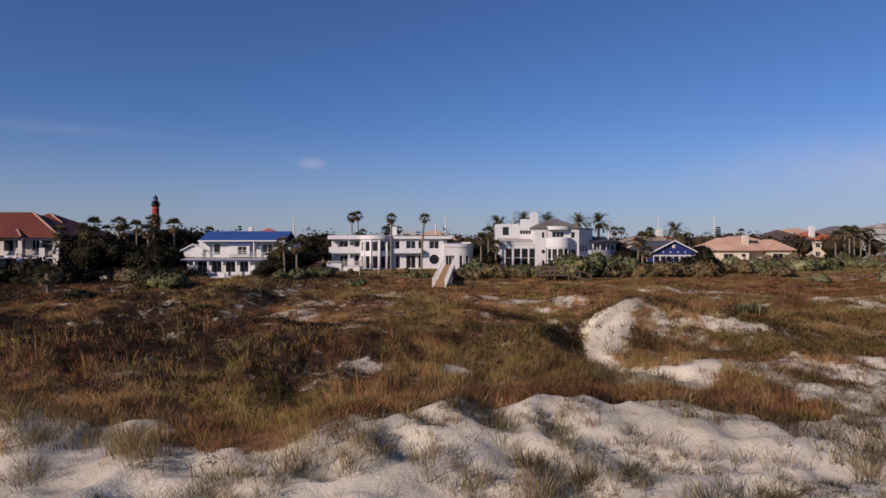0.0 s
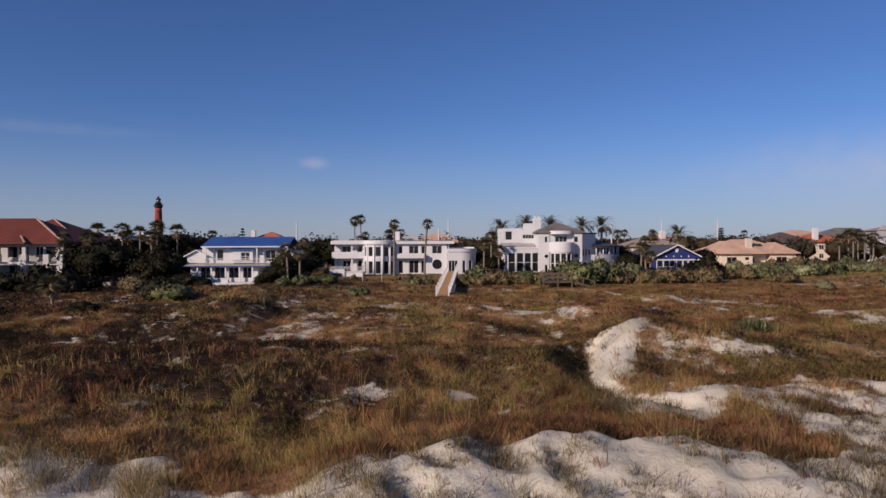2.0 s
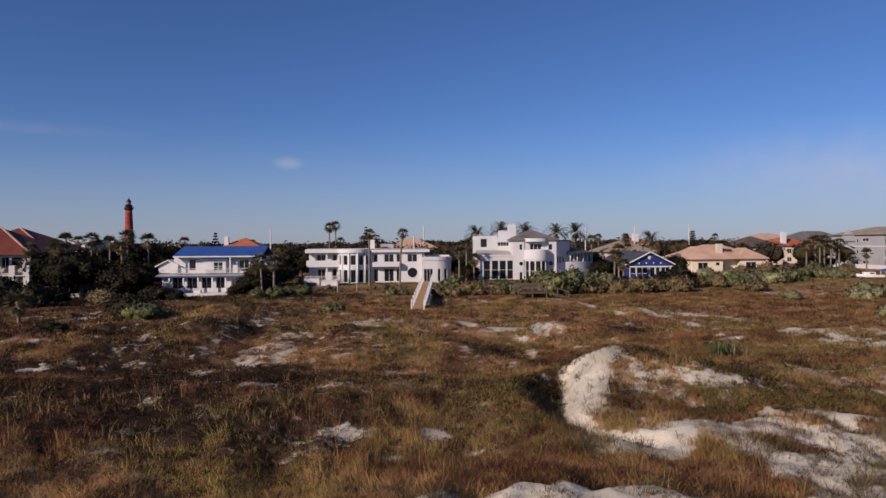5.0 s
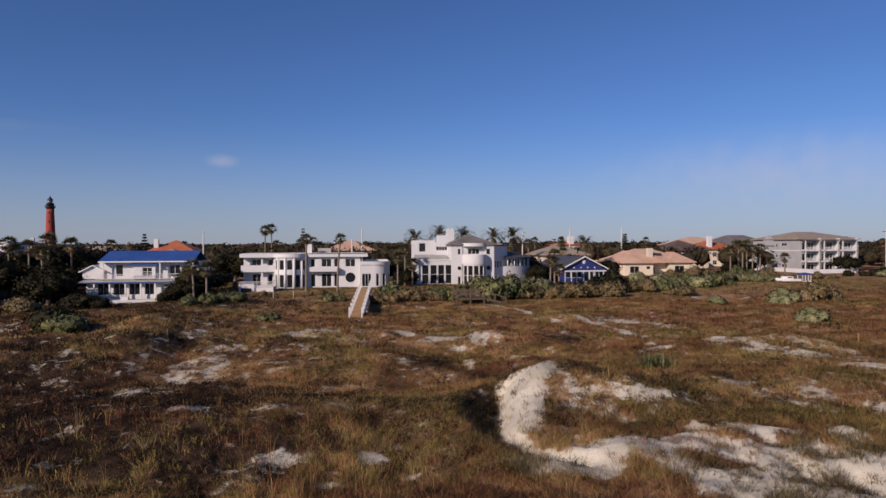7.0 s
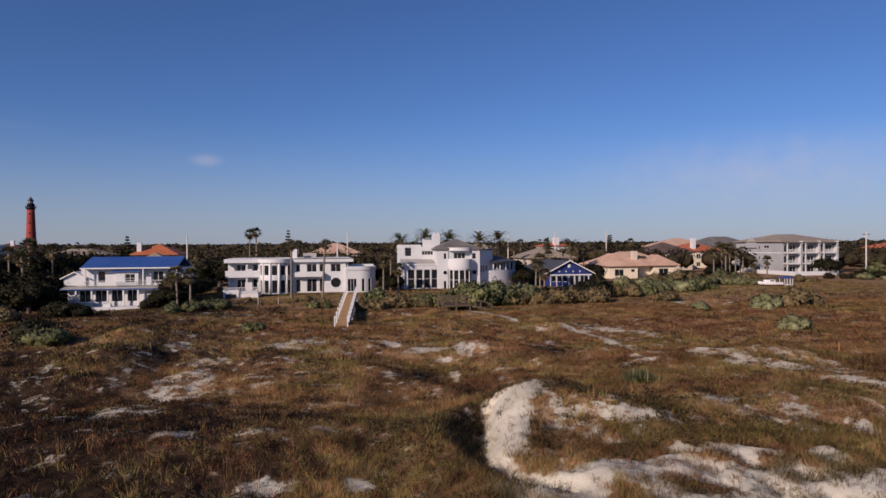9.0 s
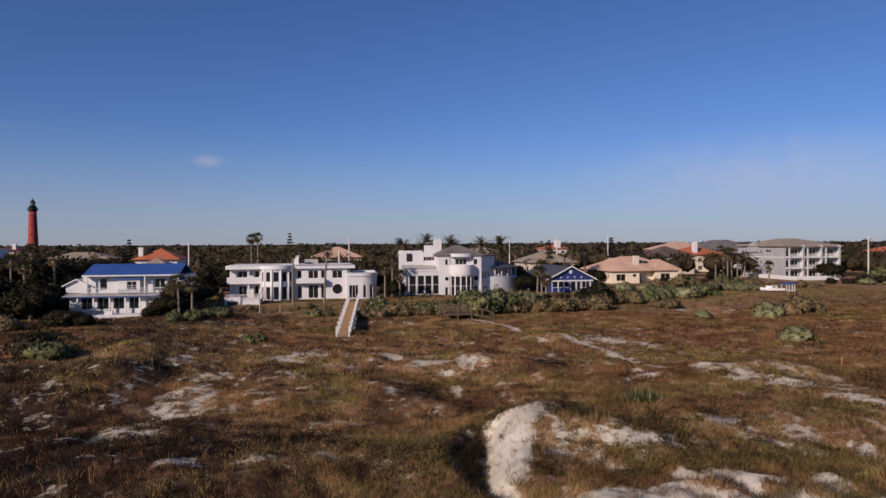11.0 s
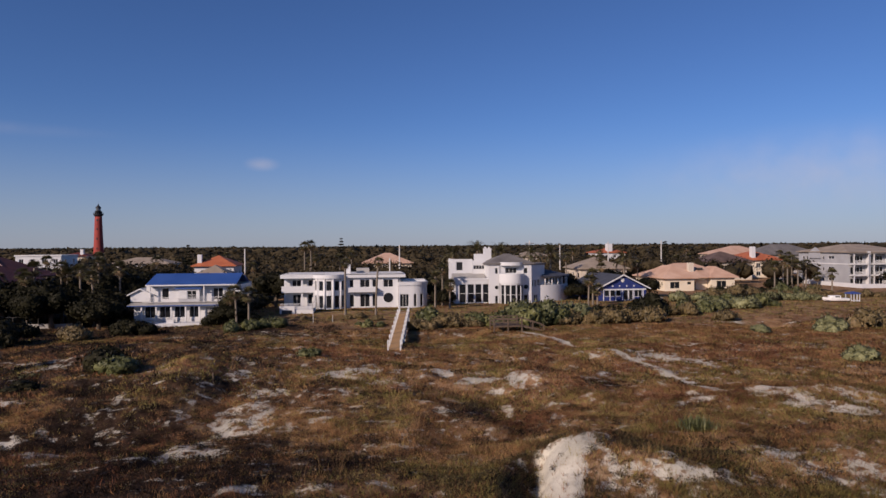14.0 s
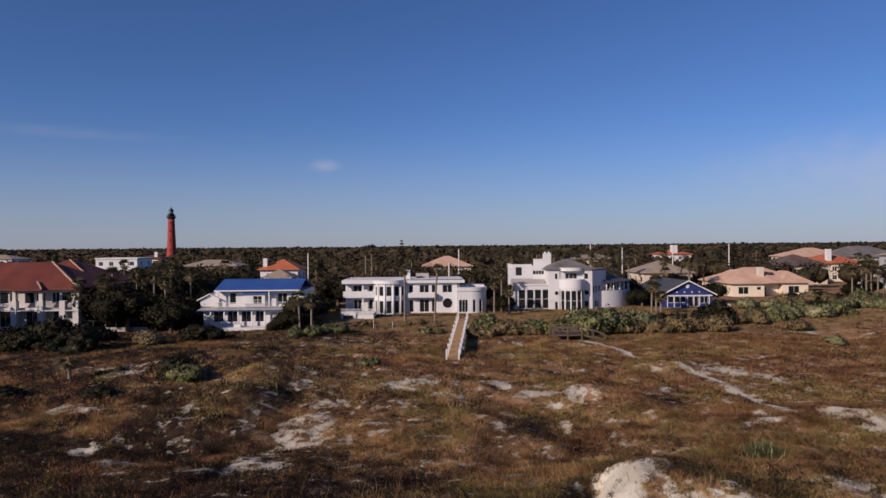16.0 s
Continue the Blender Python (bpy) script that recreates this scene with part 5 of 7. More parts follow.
def tower_house():
    h = thing("house", (30, 143, on(30, 139)), "white three-storey house with a hipped tower and tall window bays", "house")
    Y, Z0 = 139.0, 0.1
    X = lambda u: 17.65 + (u - 75) * 0.0404
    # glazed room
    x0 = 17.75
    ops = [(X(a) - x0, X(b) - x0, 0.85, 4.85, 0, 1) for a, b in ((102, 138), (146, 181), (187, 221), (227, 259))]
    wall(h, straight(x0, Y, 25.1, Y), Z0, 5.7, ops, WHITE, name="glazed_front")
    part("glazed_roof", boxed(17.6, 25.2, Y - 0.12, Y + 0.6, 5.72, 6.05), WHITE, h)
    bm = bmesh.new()
    vs = [bm.verts.new(c) for c in ((17.6, Y + 0.6, 6.0), (24.6, Y + 0.6, 6.0), (24.6, Y + 3.9, 7.0), (17.6, Y + 3.9, 7.0), (17.6, Y + 0.6, 5.8), (24.6, Y + 0.6, 5.8), (24.6, Y + 3.9, 5.8), (17.6, Y + 3.9, 5.8))]
    for f in ((0, 1, 2, 3), (7, 6, 5, 4), (0, 4, 5, 1), (1, 5, 6, 2), (2, 6, 7, 3), (3, 7, 4, 0)):
        bm.faces.new([vs[i] for i in f])
    part("lean_to_roof", bm, SHUTTER, h, "pale grey sloping roof")
    # upper left block with an opening to the sky
    wall(h, straight(17.9, Y + 4, 22.2, Y + 4), 6.0, 10.1, [(0.75, 2.2, 7.6, 9.5, 0, 0)], WHITE, name="upper_front")
    wall(h, straight(22.2, Y + 3.6, 25.0, Y + 3.6), 6.0, 9.7, [(0.15, 2.6, 7.85, 8.75, 3, 0)], WHITE, name="upper_front")
    part("upper_roof", boxed(17.8, 25.2, Y + 4.3, Y + 12, 9.3, 9.6), FLAT_ROOF, h)
    part("side_wall", boxed(17.9, 18.15, Y + 4.26, Y + 12, Z0, 10.1), WHITE, h)
    part("side_wall", boxed(17.75, 18.0, Y + 0.26, Y + 4.2, Z0, 5.7), WHITE, h)
    part("back_wall", boxed(18.2, 38, Y + 12, Y + 12.25, Z0, 8.5), WHITE, h)
    part("floor_slab", boxed(18.1, 34, Y + 0.4, Y + 11.9, 5.0, 5.3), WHITE, h)
    part("chimney", boxed(22.9, 25.0, Y + 5, Y + 6.4, 9.4, 11.2), WHITE, h)
    part("chimney_stack", boxed(25.0, 26.6, Y + 5, Y + 6.4, 8.9, 12.4), WHITE, h)
    for px in (25.2, 26.0):
        part("chimney_pot", boxed(px, px + 0.35, Y + 5.4, Y + 5.9, 12.4, 12.75), WHITE, h)
    # tower
    t0 = 24.9
    sm = [(X(287) - t0, X(303) - t0, a, b, 0, 0) for a, b in ((7.0, 8.25), (0.7, 2.4))]
    wall(h, straight(t0, Y - 1.2, 27.2, Y - 1.2), Z0, 9.0, sm, WHITE, name="tower_front")
    sm = [(X(440) - 32.2, X(462) - 32.2, a, b, 0, 0) for a, b in ((7.0, 8.25), (0.9, 2.5))]
    wall(h, straight(32.2, Y - 1.2, 34.1, Y - 1.2), Z0, 9.0, sm, WHITE, name="tower_front")
    disc_window(h, X(295), Y - 1.2, 4.15, 0.4)
    disc_window(h, X(452), Y - 1.2, 4.2, 0.48)
    cx, r = 29.7, 2.55
    lead = r * radians(150)
    k, gap = 5, 0.16
    w = (lead - (k + 1) * gap) / k
    wall(h, arc(cx, Y - 1.1, r, 195, 345), Z0, 5.0, [(gap + i * (w + gap), gap + i * (w + gap) + w, 0.6, 4.75, 0, 1) for i in range(k)], WHITE, name="bay_wall", step=0.35)
    wall(h, arc(cx, Y - 1.1, r + 0.12, 188, 352), 5.0, 7.05, [], WHITE, thick=0.2, name="balcony_parapet", step=0.3)
    part("balcony_floor", prism(bmesh.new(), [(cx + 2.45 * math.cos(radians(a)), Y - 1.1 + 2.45 * math.sin(radians(a))) for a in range(186, 355, 8)], 4.95, 5.3), WHITE, h)
    wall(h, straight(27.2, Y - 1.0, 32.2, Y - 1.0), 5.3, 9.0, [(1.25, 3.75, 7.1, 8.3, 2, 0)], WHITE, name="upper_front")
    part("canopy", prism(bmesh.new(), [(cx + 2.5 * math.cos(radians(a)), Y - 0.9 + 1.6 * math.sin(radians(a))) for a in range(180, 361, 9)], 8.75, 9.45), WHITE, h)
    part("side_wall", boxed(t0, t0 + 0.25, Y - 0.94, Y + 8, 5.7, 9.0), WHITE, h)
    part("tower_roof", hip(bmesh.new(), t0 - 0.5, 34.7, Y - 1.6, Y + 7.5, 9.0, 2.0, "x"), GREY_SHINGLE, h)
    # wing turned away, with a band of windows
    ln = straight(34.1, Y - 1.2, 38.1, Y + 3.2)
    wall(h, ln, Z0, 8.8, [(0.35, 1.0, 4.1, 5.6, 0, 0), (1.3, 2.3, 4.1, 5.6, 1, 0), (2.6, 3.6, 4.1, 5.6, 1, 0), (1.0, 3.6, 0.9, 2.4, 2, 0)], WHITE, name="wing_front")
    bm = prism(bmesh.new(), [(33.9, Y - 1.5), (38.5, Y + 3.4), (38.5, Y + 9), (33.9, Y + 9)], 8.8, 9.1)
    part("wing_roof", bm, GREY_SHINGLE, h)
    part("side_wall", boxed(37.9, 38.1, Y + 3.4, Y + 12, Z0, 8.8), WHITE, h)
    # low curved wing with a porch
    wall(h, arc(35.5, Y + 10.5, 9.6, 270, 345), Z0, 4.4, [], WHITE, name="curved_wall", step=0.4)
    for i, a in enumerate((284, 295, 306, 317, 328, 339)):
        part("porch_post", lathe(bmesh.new(), ((0.14, 4.4), (0.14, 6.1)), 8, 35.5 + 9.4 * math.cos(radians(a)), Y + 10.5 + 9.4 * math.sin(radians(a))), WHITE_TRIM, h)
    wall(h, arc(35.5, Y + 10.5, 8.4, 282, 340), 4.4, 6.1, [(0.6, 1.8, 4.6, 5.9, 1, 0), (2.2, 3.6, 4.6, 5.9, 1, 0), (4.0, 5.4, 4.6, 5.9, 1, 0), (5.8, 7.2, 4.6, 5.9, 1, 0)], WHITE, name="porch_wall", step=0.4)
    rim = [(35.5 + 10.0 * math.cos(radians(a)), Y + 10.5 + 10.0 * math.sin(radians(a))) for a in range(279, 352, 8)]
    bm = bmesh.new()
    lo = [bm.verts.new((*p, 6.1)) for p in rim]
    hi = [bm.verts.new((*p, 6.3)) for p in rim]
    ap = bm.verts.new((38.2, Y + 10.4, 7.9))
    bp = bm.verts.new((38.2, Y + 10.4, 6.1))
    for a in range(len(rim) - 1):
        bm.faces.new((lo[a], lo[a + 1], hi[a + 1], hi[a]))
        bm.faces.new((hi[a], hi[a + 1], ap))
        bm.faces.new((lo[a + 1], lo[a], bp))
    part("porch_roof", bm, DARK_SHINGLE, h, "slate blue shingle roof")
    settle(h)


def gable_house():
    h = thing("house", (54.6, 145, on(54, 140)), "navy blue gabled cottage with white trim and a charcoal roof", "house")
    x0, x1, Y, Z0, ev = 49.4, 60.0, 139.0, 0.1, 3.45
    ops = [(a, b, 1.75, 3.1, m, 0) for a, b, m in ((1.2, 2.3, 0), (2.5, 3.6, 0), (3.8, 4.9, 0))] + [(5.5, 6.5, 0.9, 3.1, 0, 0), (6.7, 7.6, 0.9, 3.1, 0, 0), (8.0, 9.7, 1.6, 3.1, 1, 0)]
    wall(h, straight(x0, Y, x1, Y), Z0, ev, ops, NAVY, name="front_wall")
    shell(h, x0, x1, Y, Y + 19, Z0, ev, NAVY)
    xm = (x0 + x1) / 2
    bm = bmesh.new()
    pts = [(x0, ev + 0.003), (x1, ev + 0.003), (xm, 6.15)]
    f = [[bm.verts.new((x, y, z)) for x, z in pts] for y in (Y, Y + 0.25)]
    bm.faces.new(f[0]); bm.faces.new(f[1][::-1])
    for i in range(3):
        bm.faces.new((f[0][i], f[1][i], f[1][(i + 1) % 3], f[0][(i + 1) % 3]))
    part("gable_wall", bm, NAVY, h)
    part("roof", gable(bmesh.new(), x0 - 0.7, x1 + 0.7, Y - 0.6, Y + 19.6, 3.5, 2.95), DARK_SHINGLE, h)
    for sx, ex in ((x0 - 0.75, xm), (x1 + 0.75, xm)):
        part("rake_board", beam(bmesh.new(), (sx, Y - 0.66, 3.38), (ex, Y - 0.66, 6.42), 0.1, 0.24), WHITE_TRIM, h, "white painted rake board")
    part("trim_band", boxed(x0 + 0.8, x1, Y - 0.06, Y - 0.003, 3.12, 3.38), WHITE_TRIM, h)
    for u in (0.95, 2.4, 3.7, 5.2, 6.6, 7.8, 9.9):
        part("trim_post", boxed(x0 + u - 0.08, x0 + u + 0.08, Y - 0.06, Y - 0.003, Z0, 3.12), WHITE_TRIM, h)
    for u in (3.0, 4.6, 6.2, 7.8):
        bm = bmesh.new()
        ring = []
        for i in range(10):
            rr = 0.24 if i % 2 == 0 else 0.1
            a = math.pi / 2 + i * math.pi / 5
            ring.append((x0 + u + rr * math.cos(a), 4.0 + rr * math.sin(a)))
        f = [[bm.verts.new((x, y, z)) for x, z in ring] for y in (Y - 0.06, Y - 0.003)]
        bm.faces.new(f[0])
        for i in range(10):
            bm.faces.new((f[0][i], f[1][i], f[1][(i + 1) % 10], f[0][(i + 1) % 10]))
        part("star_ornament", bm, WHITE_TRIM, h, "white star ornament")
    bm = lathe(bmesh.new(), ((0.05, -0.45), (0.3, -0.3), (0.42, 0.1), (0.3, 0.45), (0.1, 0.5)), 10, xm, Y - 0.05)
    for v in bm.verts:
        v.co.y = Y - 0.05 + (v.co.y - Y + 0.05) * 0.2
        v.co.z += 5.2
    part("shell_ornament", bm, WHITE_TRIM, h, "white shell ornament")
    part("porch_deck", boxed(57, 62, Y - 4, Y - 0.02, 0.2, 0.7), CONCRETE, h)
    railing(h, [(57, Y - 3.9), (62, Y - 3.9)], 0.7, 1.7, WHITE_TRIM, 0.25, 0.1)
    settle(h)


def salmon_house():
    h = thing("house", (86, 175, on(86, 168)), "cream stucco bungalow with a salmon tile hipped roof", "house")
    Z0, ev = 0.2, 4.0
    wall(h, straight(76.6, 165.5, 84.6, 165.5), Z0, ev, [(1.4, 4.0, 1.4, 3.2, 1, 0), (6.1, 7.2, 2.4, 3.2, 0, 0)], CREAM, name="front_wall", trim=BEIGE)
    wall(h, straight(84.85, 169.5, 90.4, 169.5), Z0, ev, [(0.8, 2.2, 0.6, 2.9, 1, 0)], CREAM, name="recess_wall", trim=BEIGE)
    wall(h, straight(90.4, 167.5, 97.0, 167.5), Z0, ev, [(1.5, 4.3, 1.4, 3.2, 1, 0)], CREAM, name="front_wall", trim=BEIGE)
    part("side_wall", boxed(84.36, 84.6, 165.76, 169.4, Z0, ev), CREAM, h)
    part("side_wall", boxed(90.4, 90.64, 167.76, 169.4, Z0, ev), CREAM, h)
    wall(h, straight(76.6, 184.5, 76.6, 165.76), Z0, ev, [(3, 4.4, 1.0, 3.2, 0, 0), (7, 8.4, 1.0, 3.2, 0, 0), (10, 11.2, 1.0, 3.2, 0, 0), (14, 15.4, 1.0, 3.2, 0, 0)], CREAM, name="side_wall", trim=BEIGE)
    part("side_wall", boxed(96.75, 97.0, 167.76, 184.5, Z0, ev), CREAM, h)
    part("back_wall", boxed(76.86, 96.74, 184.5, 184.75, Z0, ev), CREAM, h)
    part("roof", hip(bmesh.new(), 75.8, 97.8, 167.0, 185.5, ev, 3.6, "x", 8.5), PINK_TILE, h)
    part("roof", hip(bmesh.new(), 75.75, 85.4, 164.7, 181.0, ev + 0.01, 3.1, "y", 5.5), PINK_TILE, h)
    part("roof", hip(bmesh.new(), 89.6, 97.85, 166.7, 180.0, ev + 0.012, 2.7, "y", 4.6), PINK_TILE, h)
    part("chimney", boxed(85.6, 87.0, 170.4, 171.6, 5.0, 8.0), BEIGE, h, "pinkish stucco chimney")
    part("roof_vent", boxed(88.4, 89.8, 171, 172, 6.0, 6.6), RAIL_DARK, h)
    settle(h)


def red_roof_house():
    h = thing("house", (-74, 127, on(-74, 120)), "pale two-storey villa with a dark red tile roof", "house")
    Y, Z0, ev = 119.0, -0.6, 7.0
    X = lambda u: -76.6 + u * 0.0331
    x0 = -92.0
    up = [(X(a) - x0, X(b) - x0, 4.6, 6.6, m, 0) for a, b, m in ((-160, -80, 1), (0, 48, 0), (55, 100, 0), (135, 185, 0), (195, 245, 0), (280, 320, 1), (330, 385, 0))]
    lo = [(X(a) - x0, X(b) - x0, 0.4, 3.4, m, 0) for a, b, m in ((-160, -90, 1), (0, 90, 2), (140, 240, 2), (285, 345, 1), (390, 412, 0))]
    wall(h, straight(x0, Y, -62.6, Y), Z0, ev, up + lo, GREY_STUCCO, name="front_wall")
    wall(h, straight(-62.6, Y + 0.26, -62.6, Y + 15), Z0, ev, [(2, 3.2, 4.6, 6.4, 0, 0), (6, 7.2, 4.6, 6.4, 0, 0), (2, 3.2, 0.8, 2.8, 0, 0), (6, 7.5, 0.8, 2.8, 0, 0)], GREY_STUCCO, name="side_wall")
    part("side_wall", boxed(x0, x0 + 0.25, Y + 0.26, Y + 15, Z0, ev), GREY_STUCCO, h)
    part("back_wall", boxed(x0 + 0.26, -62.9, Y + 15, Y + 15.25, Z0, ev), GREY_STUCCO, h)
    part("floor_slab", boxed(x0 + 0.3, -62.9, Y + 0.3, Y + 14.9, 3.6, 3.9), CONCRETE, h)
    for a, b in ((100, 130), (240, 270), (355, 384), (425, 455)):
        part("pillar", boxed(X(a), X(b), Y - 2.3, Y - 1.4, Z0, 5.2), GREY_WHITE, h, "pale stucco pillar")
    part("balcony_floor", boxed(-92, X(455), Y - 1.38, Y - 0.003, 3.55, 3.9), GREY_WHITE, h)
    part("balcony_beam", boxed(-92, X(425), Y - 2.2, Y - 1.4, 3.4, 3.56), GREY_WHITE, h)
    railing(h, [(X(272), Y - 1.8), (X(354), Y - 1.8)], 3.9, 5.0, RAIL_DARK, 0.16)
    railing(h, [(X(386), Y - 1.8), (X(424), Y - 1.8)], 3.9, 5.0, RAIL_DARK, 0.16)
    for a, b in ((105, 122), (243, 262)):
        part("upper_pillar", boxed(X(a), X(b), Y - 2.0, Y - 1.5, 5.2, ev), GREY_WHITE, h)
    part("roof", hip(bmesh.new(), -93, -62.0, Y - 0.9, Y + 16, ev, 4.6, "x", 9.5), RED_TILE, h)
    part("roof", hip(bmesh.new(), X(100), X(270), Y - 2.8, Y + 4, ev + 0.01, 1.3, "x", 2.6), RED_TILE, h)
    part("roof", hip(bmesh.new(), -84, -64.5, Y + 10, Y + 28, ev + 0.4, 4.5, "y", 8.5), RED_TILE, h)
    part("ridge_cap", beam(bmesh.new(), (-62.2, Y - 0.7, ev + 0.3), (-71.4, Y + 7.5, ev + 4.9), 0.3, 0.16), PINK_TILE, h, "pale mortar along the hip")
    for p, q in (((X(270), Y - 2.7, ev + 0.25), (X(270) - 2.6, Y + 0.6, ev + 1.5)), ((-64.7, Y + 10.3, ev + 0.6), (-74.0, Y + 18.4, ev + 5.1))):
        part("ridge_cap", beam(bmesh.new(), p, q, 0.26, 0.15), PINK_TILE, h, "pale mortar along the hip")
    part("garden_wall", boxed(-62, -50, Y - 1.5, Y - 1.2, -0.7, 0.35), SHUTTER, h)
    for k in range(6):
        part("fence_post", boxed(-61.5 + k * 2.0, -61.4 + k * 2.0, Y - 1.4, Y - 1.3, 0.35, 1.5), RAIL_DARK, h)
    part("fence_rail", boxed(-61.5, -51.4, Y - 1.385, Y - 1.315, 1.5, 1.58), RAIL_DARK, h)
    settle(h)


def blue_roof_house():
    h = thing("house", (-31, 126, on(-31, 122)), "white two-storey beach house with a blue metal roof", "house")
    Y, Z0 = 122.0, -0.9
    X = lambda u: -41.5 + (u - 40) * 0.0339
    # lower floor
    lo = [(X(a) + 41.0, X(b) + 41.0, 0.75, 2.75, 1, 0) for a, b in ((108, 162), (182, 236), (256, 308), (330, 376))]
    wall(h, straight(-41.0, Y - 1.6, -24.2, Y - 1.6), Z0, 3.0, lo, WHITE, name="lower_front")
    part("garage_door", boxed(X(415), X(496), Y - 1.66, Y - 1.603, 0.7, 2.5), SHUTTER, h, "grey roller shutter")
    shell(h, -41.0, -24.2, Y - 1.6, Y + 10, Z0, 3.0, WHITE)
    bm = bmesh.new()
    vs = [bm.verts.new(c) for c in ((-41.9, Y - 2.8, 3.0), (-23.6, Y - 2.8, 3.0), (-23.6, Y, 3.42), (-41.9, Y, 3.42), (-41.9, Y - 2.8, 2.85), (-23.6, Y - 2.8, 2.85), (-23.6, Y, 2.95), (-41.9, Y, 2.95))]
    for f in ((0, 1, 2, 3), (7, 6, 5, 4), (0, 4, 5, 1), (1, 5, 6, 2), (2, 6, 7, 3), (3, 7, 4, 0)):
        bm.faces.new([vs[i] for i in f])
    part("porch_roof", bm, SHUTTER, h, "pale grey porch roof")
    part("porch_fascia", boxed(-41.9, -23.6, Y - 2.86, Y - 2.803, 2.88, 3.02), BLUE_METAL, h, "blue metal edge")
    for u in (100, 172, 246, 318, 386, 505):
        part("porch_post", boxed(X(u) - 0.12, X(u) + 0.12, Y - 2.6, Y - 2.36, -0.1, 2.84), WHITE_TRIM, h)
    railing(h, [(-39.6, Y - 1.5), (-24.4, Y - 1.5)], 3.42, 4.3, WHITE_TRIM, 0.2)
    # upper floor
    upx = -39.4
    ops = [(X(180) - upx, X(215) - upx, 3.9, 5.9, 0, 0), (X(440) - upx, X(491) - upx, 3.7, 5.8, 1, 0)]
    wall(h, straight(upx, Y, -23.0, Y), 3.0, 6.35, ops, WHITE, name="upper_front")
    shell(h, upx, -23.0, Y, Y + 10, 3.003, 6.35, WHITE)
    wall(h, straight(X(270), Y - 0.9, X(376), Y - 0.9), 3.45, 5.75, [(X(314) - X(270), X(361) - X(270), 3.9, 5.4, 1, 1)], WHITE, name="dormer_front")
    for a in (270, 370):
        part("dormer_side", boxed(X(a), X(a) + 0.2, Y - 0.64, Y - 0.003, 3.45, 5.75), WHITE, h)
    part("dormer_roof", boxed(X(255), X(390), Y - 1.3, Y - 0.003, 5.76, 5.95), BLUE_METAL, h)
    for u in (130, 400, 560):
        part("balcony_post", boxed(X(u) - 0.1, X(u) + 0.1, Y - 1.2, Y - 1.0, 3.42, 6.2), WHITE_TRIM, h)
    part("roof", gable(bmesh.new(), -39.2, -23.7, Y - 1.3, Y + 11.3, 6.5, 1.75, "x"), BLUE_METAL, h, "standing seam roof in bright blue")
    for i in range(31):
        x = -38.95 + i * 0.5
        part("seam", beam(bmesh.new(), (x, Y - 1.28, 6.53), (x, Y + 4.95, 8.26), 0.025, 0.01), BLUE_METAL, h)
    part("fascia", boxed(-39.2, -23.7, Y - 1.36, Y - 1.303, 6.28, 6.5), WHITE_TRIM, h)
    bm = bmesh.new()
    tri = [(-42.0, 3.5), (-38.6, 3.5), (-38.6, 4.9), (-40.3, 5.6), (-42.0, 4.7)]
    f = [[bm.verts.new((x, y, z)) for x, z in tri] for y in (Y - 0.4, Y + 6)]
    bm.faces.new(f[0]); bm.faces.new(f[1][::-1])
    for i in range(5):
        bm.faces.new((f[0][i], f[1][i], f[1][(i + 1) % 5], f[0][(i + 1) % 5]))
    bmesh.ops.recalc_face_normals(bm, faces=bm.faces)
    part("side_gable", bm, WHITE, h)
    part("side_roof", gable(bmesh.new(), -42.5, -38.0, Y - 0.8, Y + 6.3, 4.75, 1.15), WHITE_TRIM, h)
    # low white terrace
    part("terrace", boxed(-41.6, -25.4, Y - 5.5, Y - 2.9, -1.2, 0.15), WHITE, h, "low white terrace wall")
    part("terrace_step", boxed(-40.2, -35.6, Y - 6.1, Y - 5.52, -1.2, -0.2), CONCRETE, h)
    part("terrace_step", boxed(-33.0, -28.6, Y - 6.3, Y - 5.52, -1.2, -0.35), WHITE, h)
    part("planter", boxed(-38.6, -36.8, Y - 5.2, Y - 4.5, 0.15, 0.6), CONCRETE, h)
    part("terrace_box", boxed(-34.6, -33.4, Y - 5.0, Y - 4.3, 0.15, 0.75), WHITE_TRIM, h)
    settle(h)


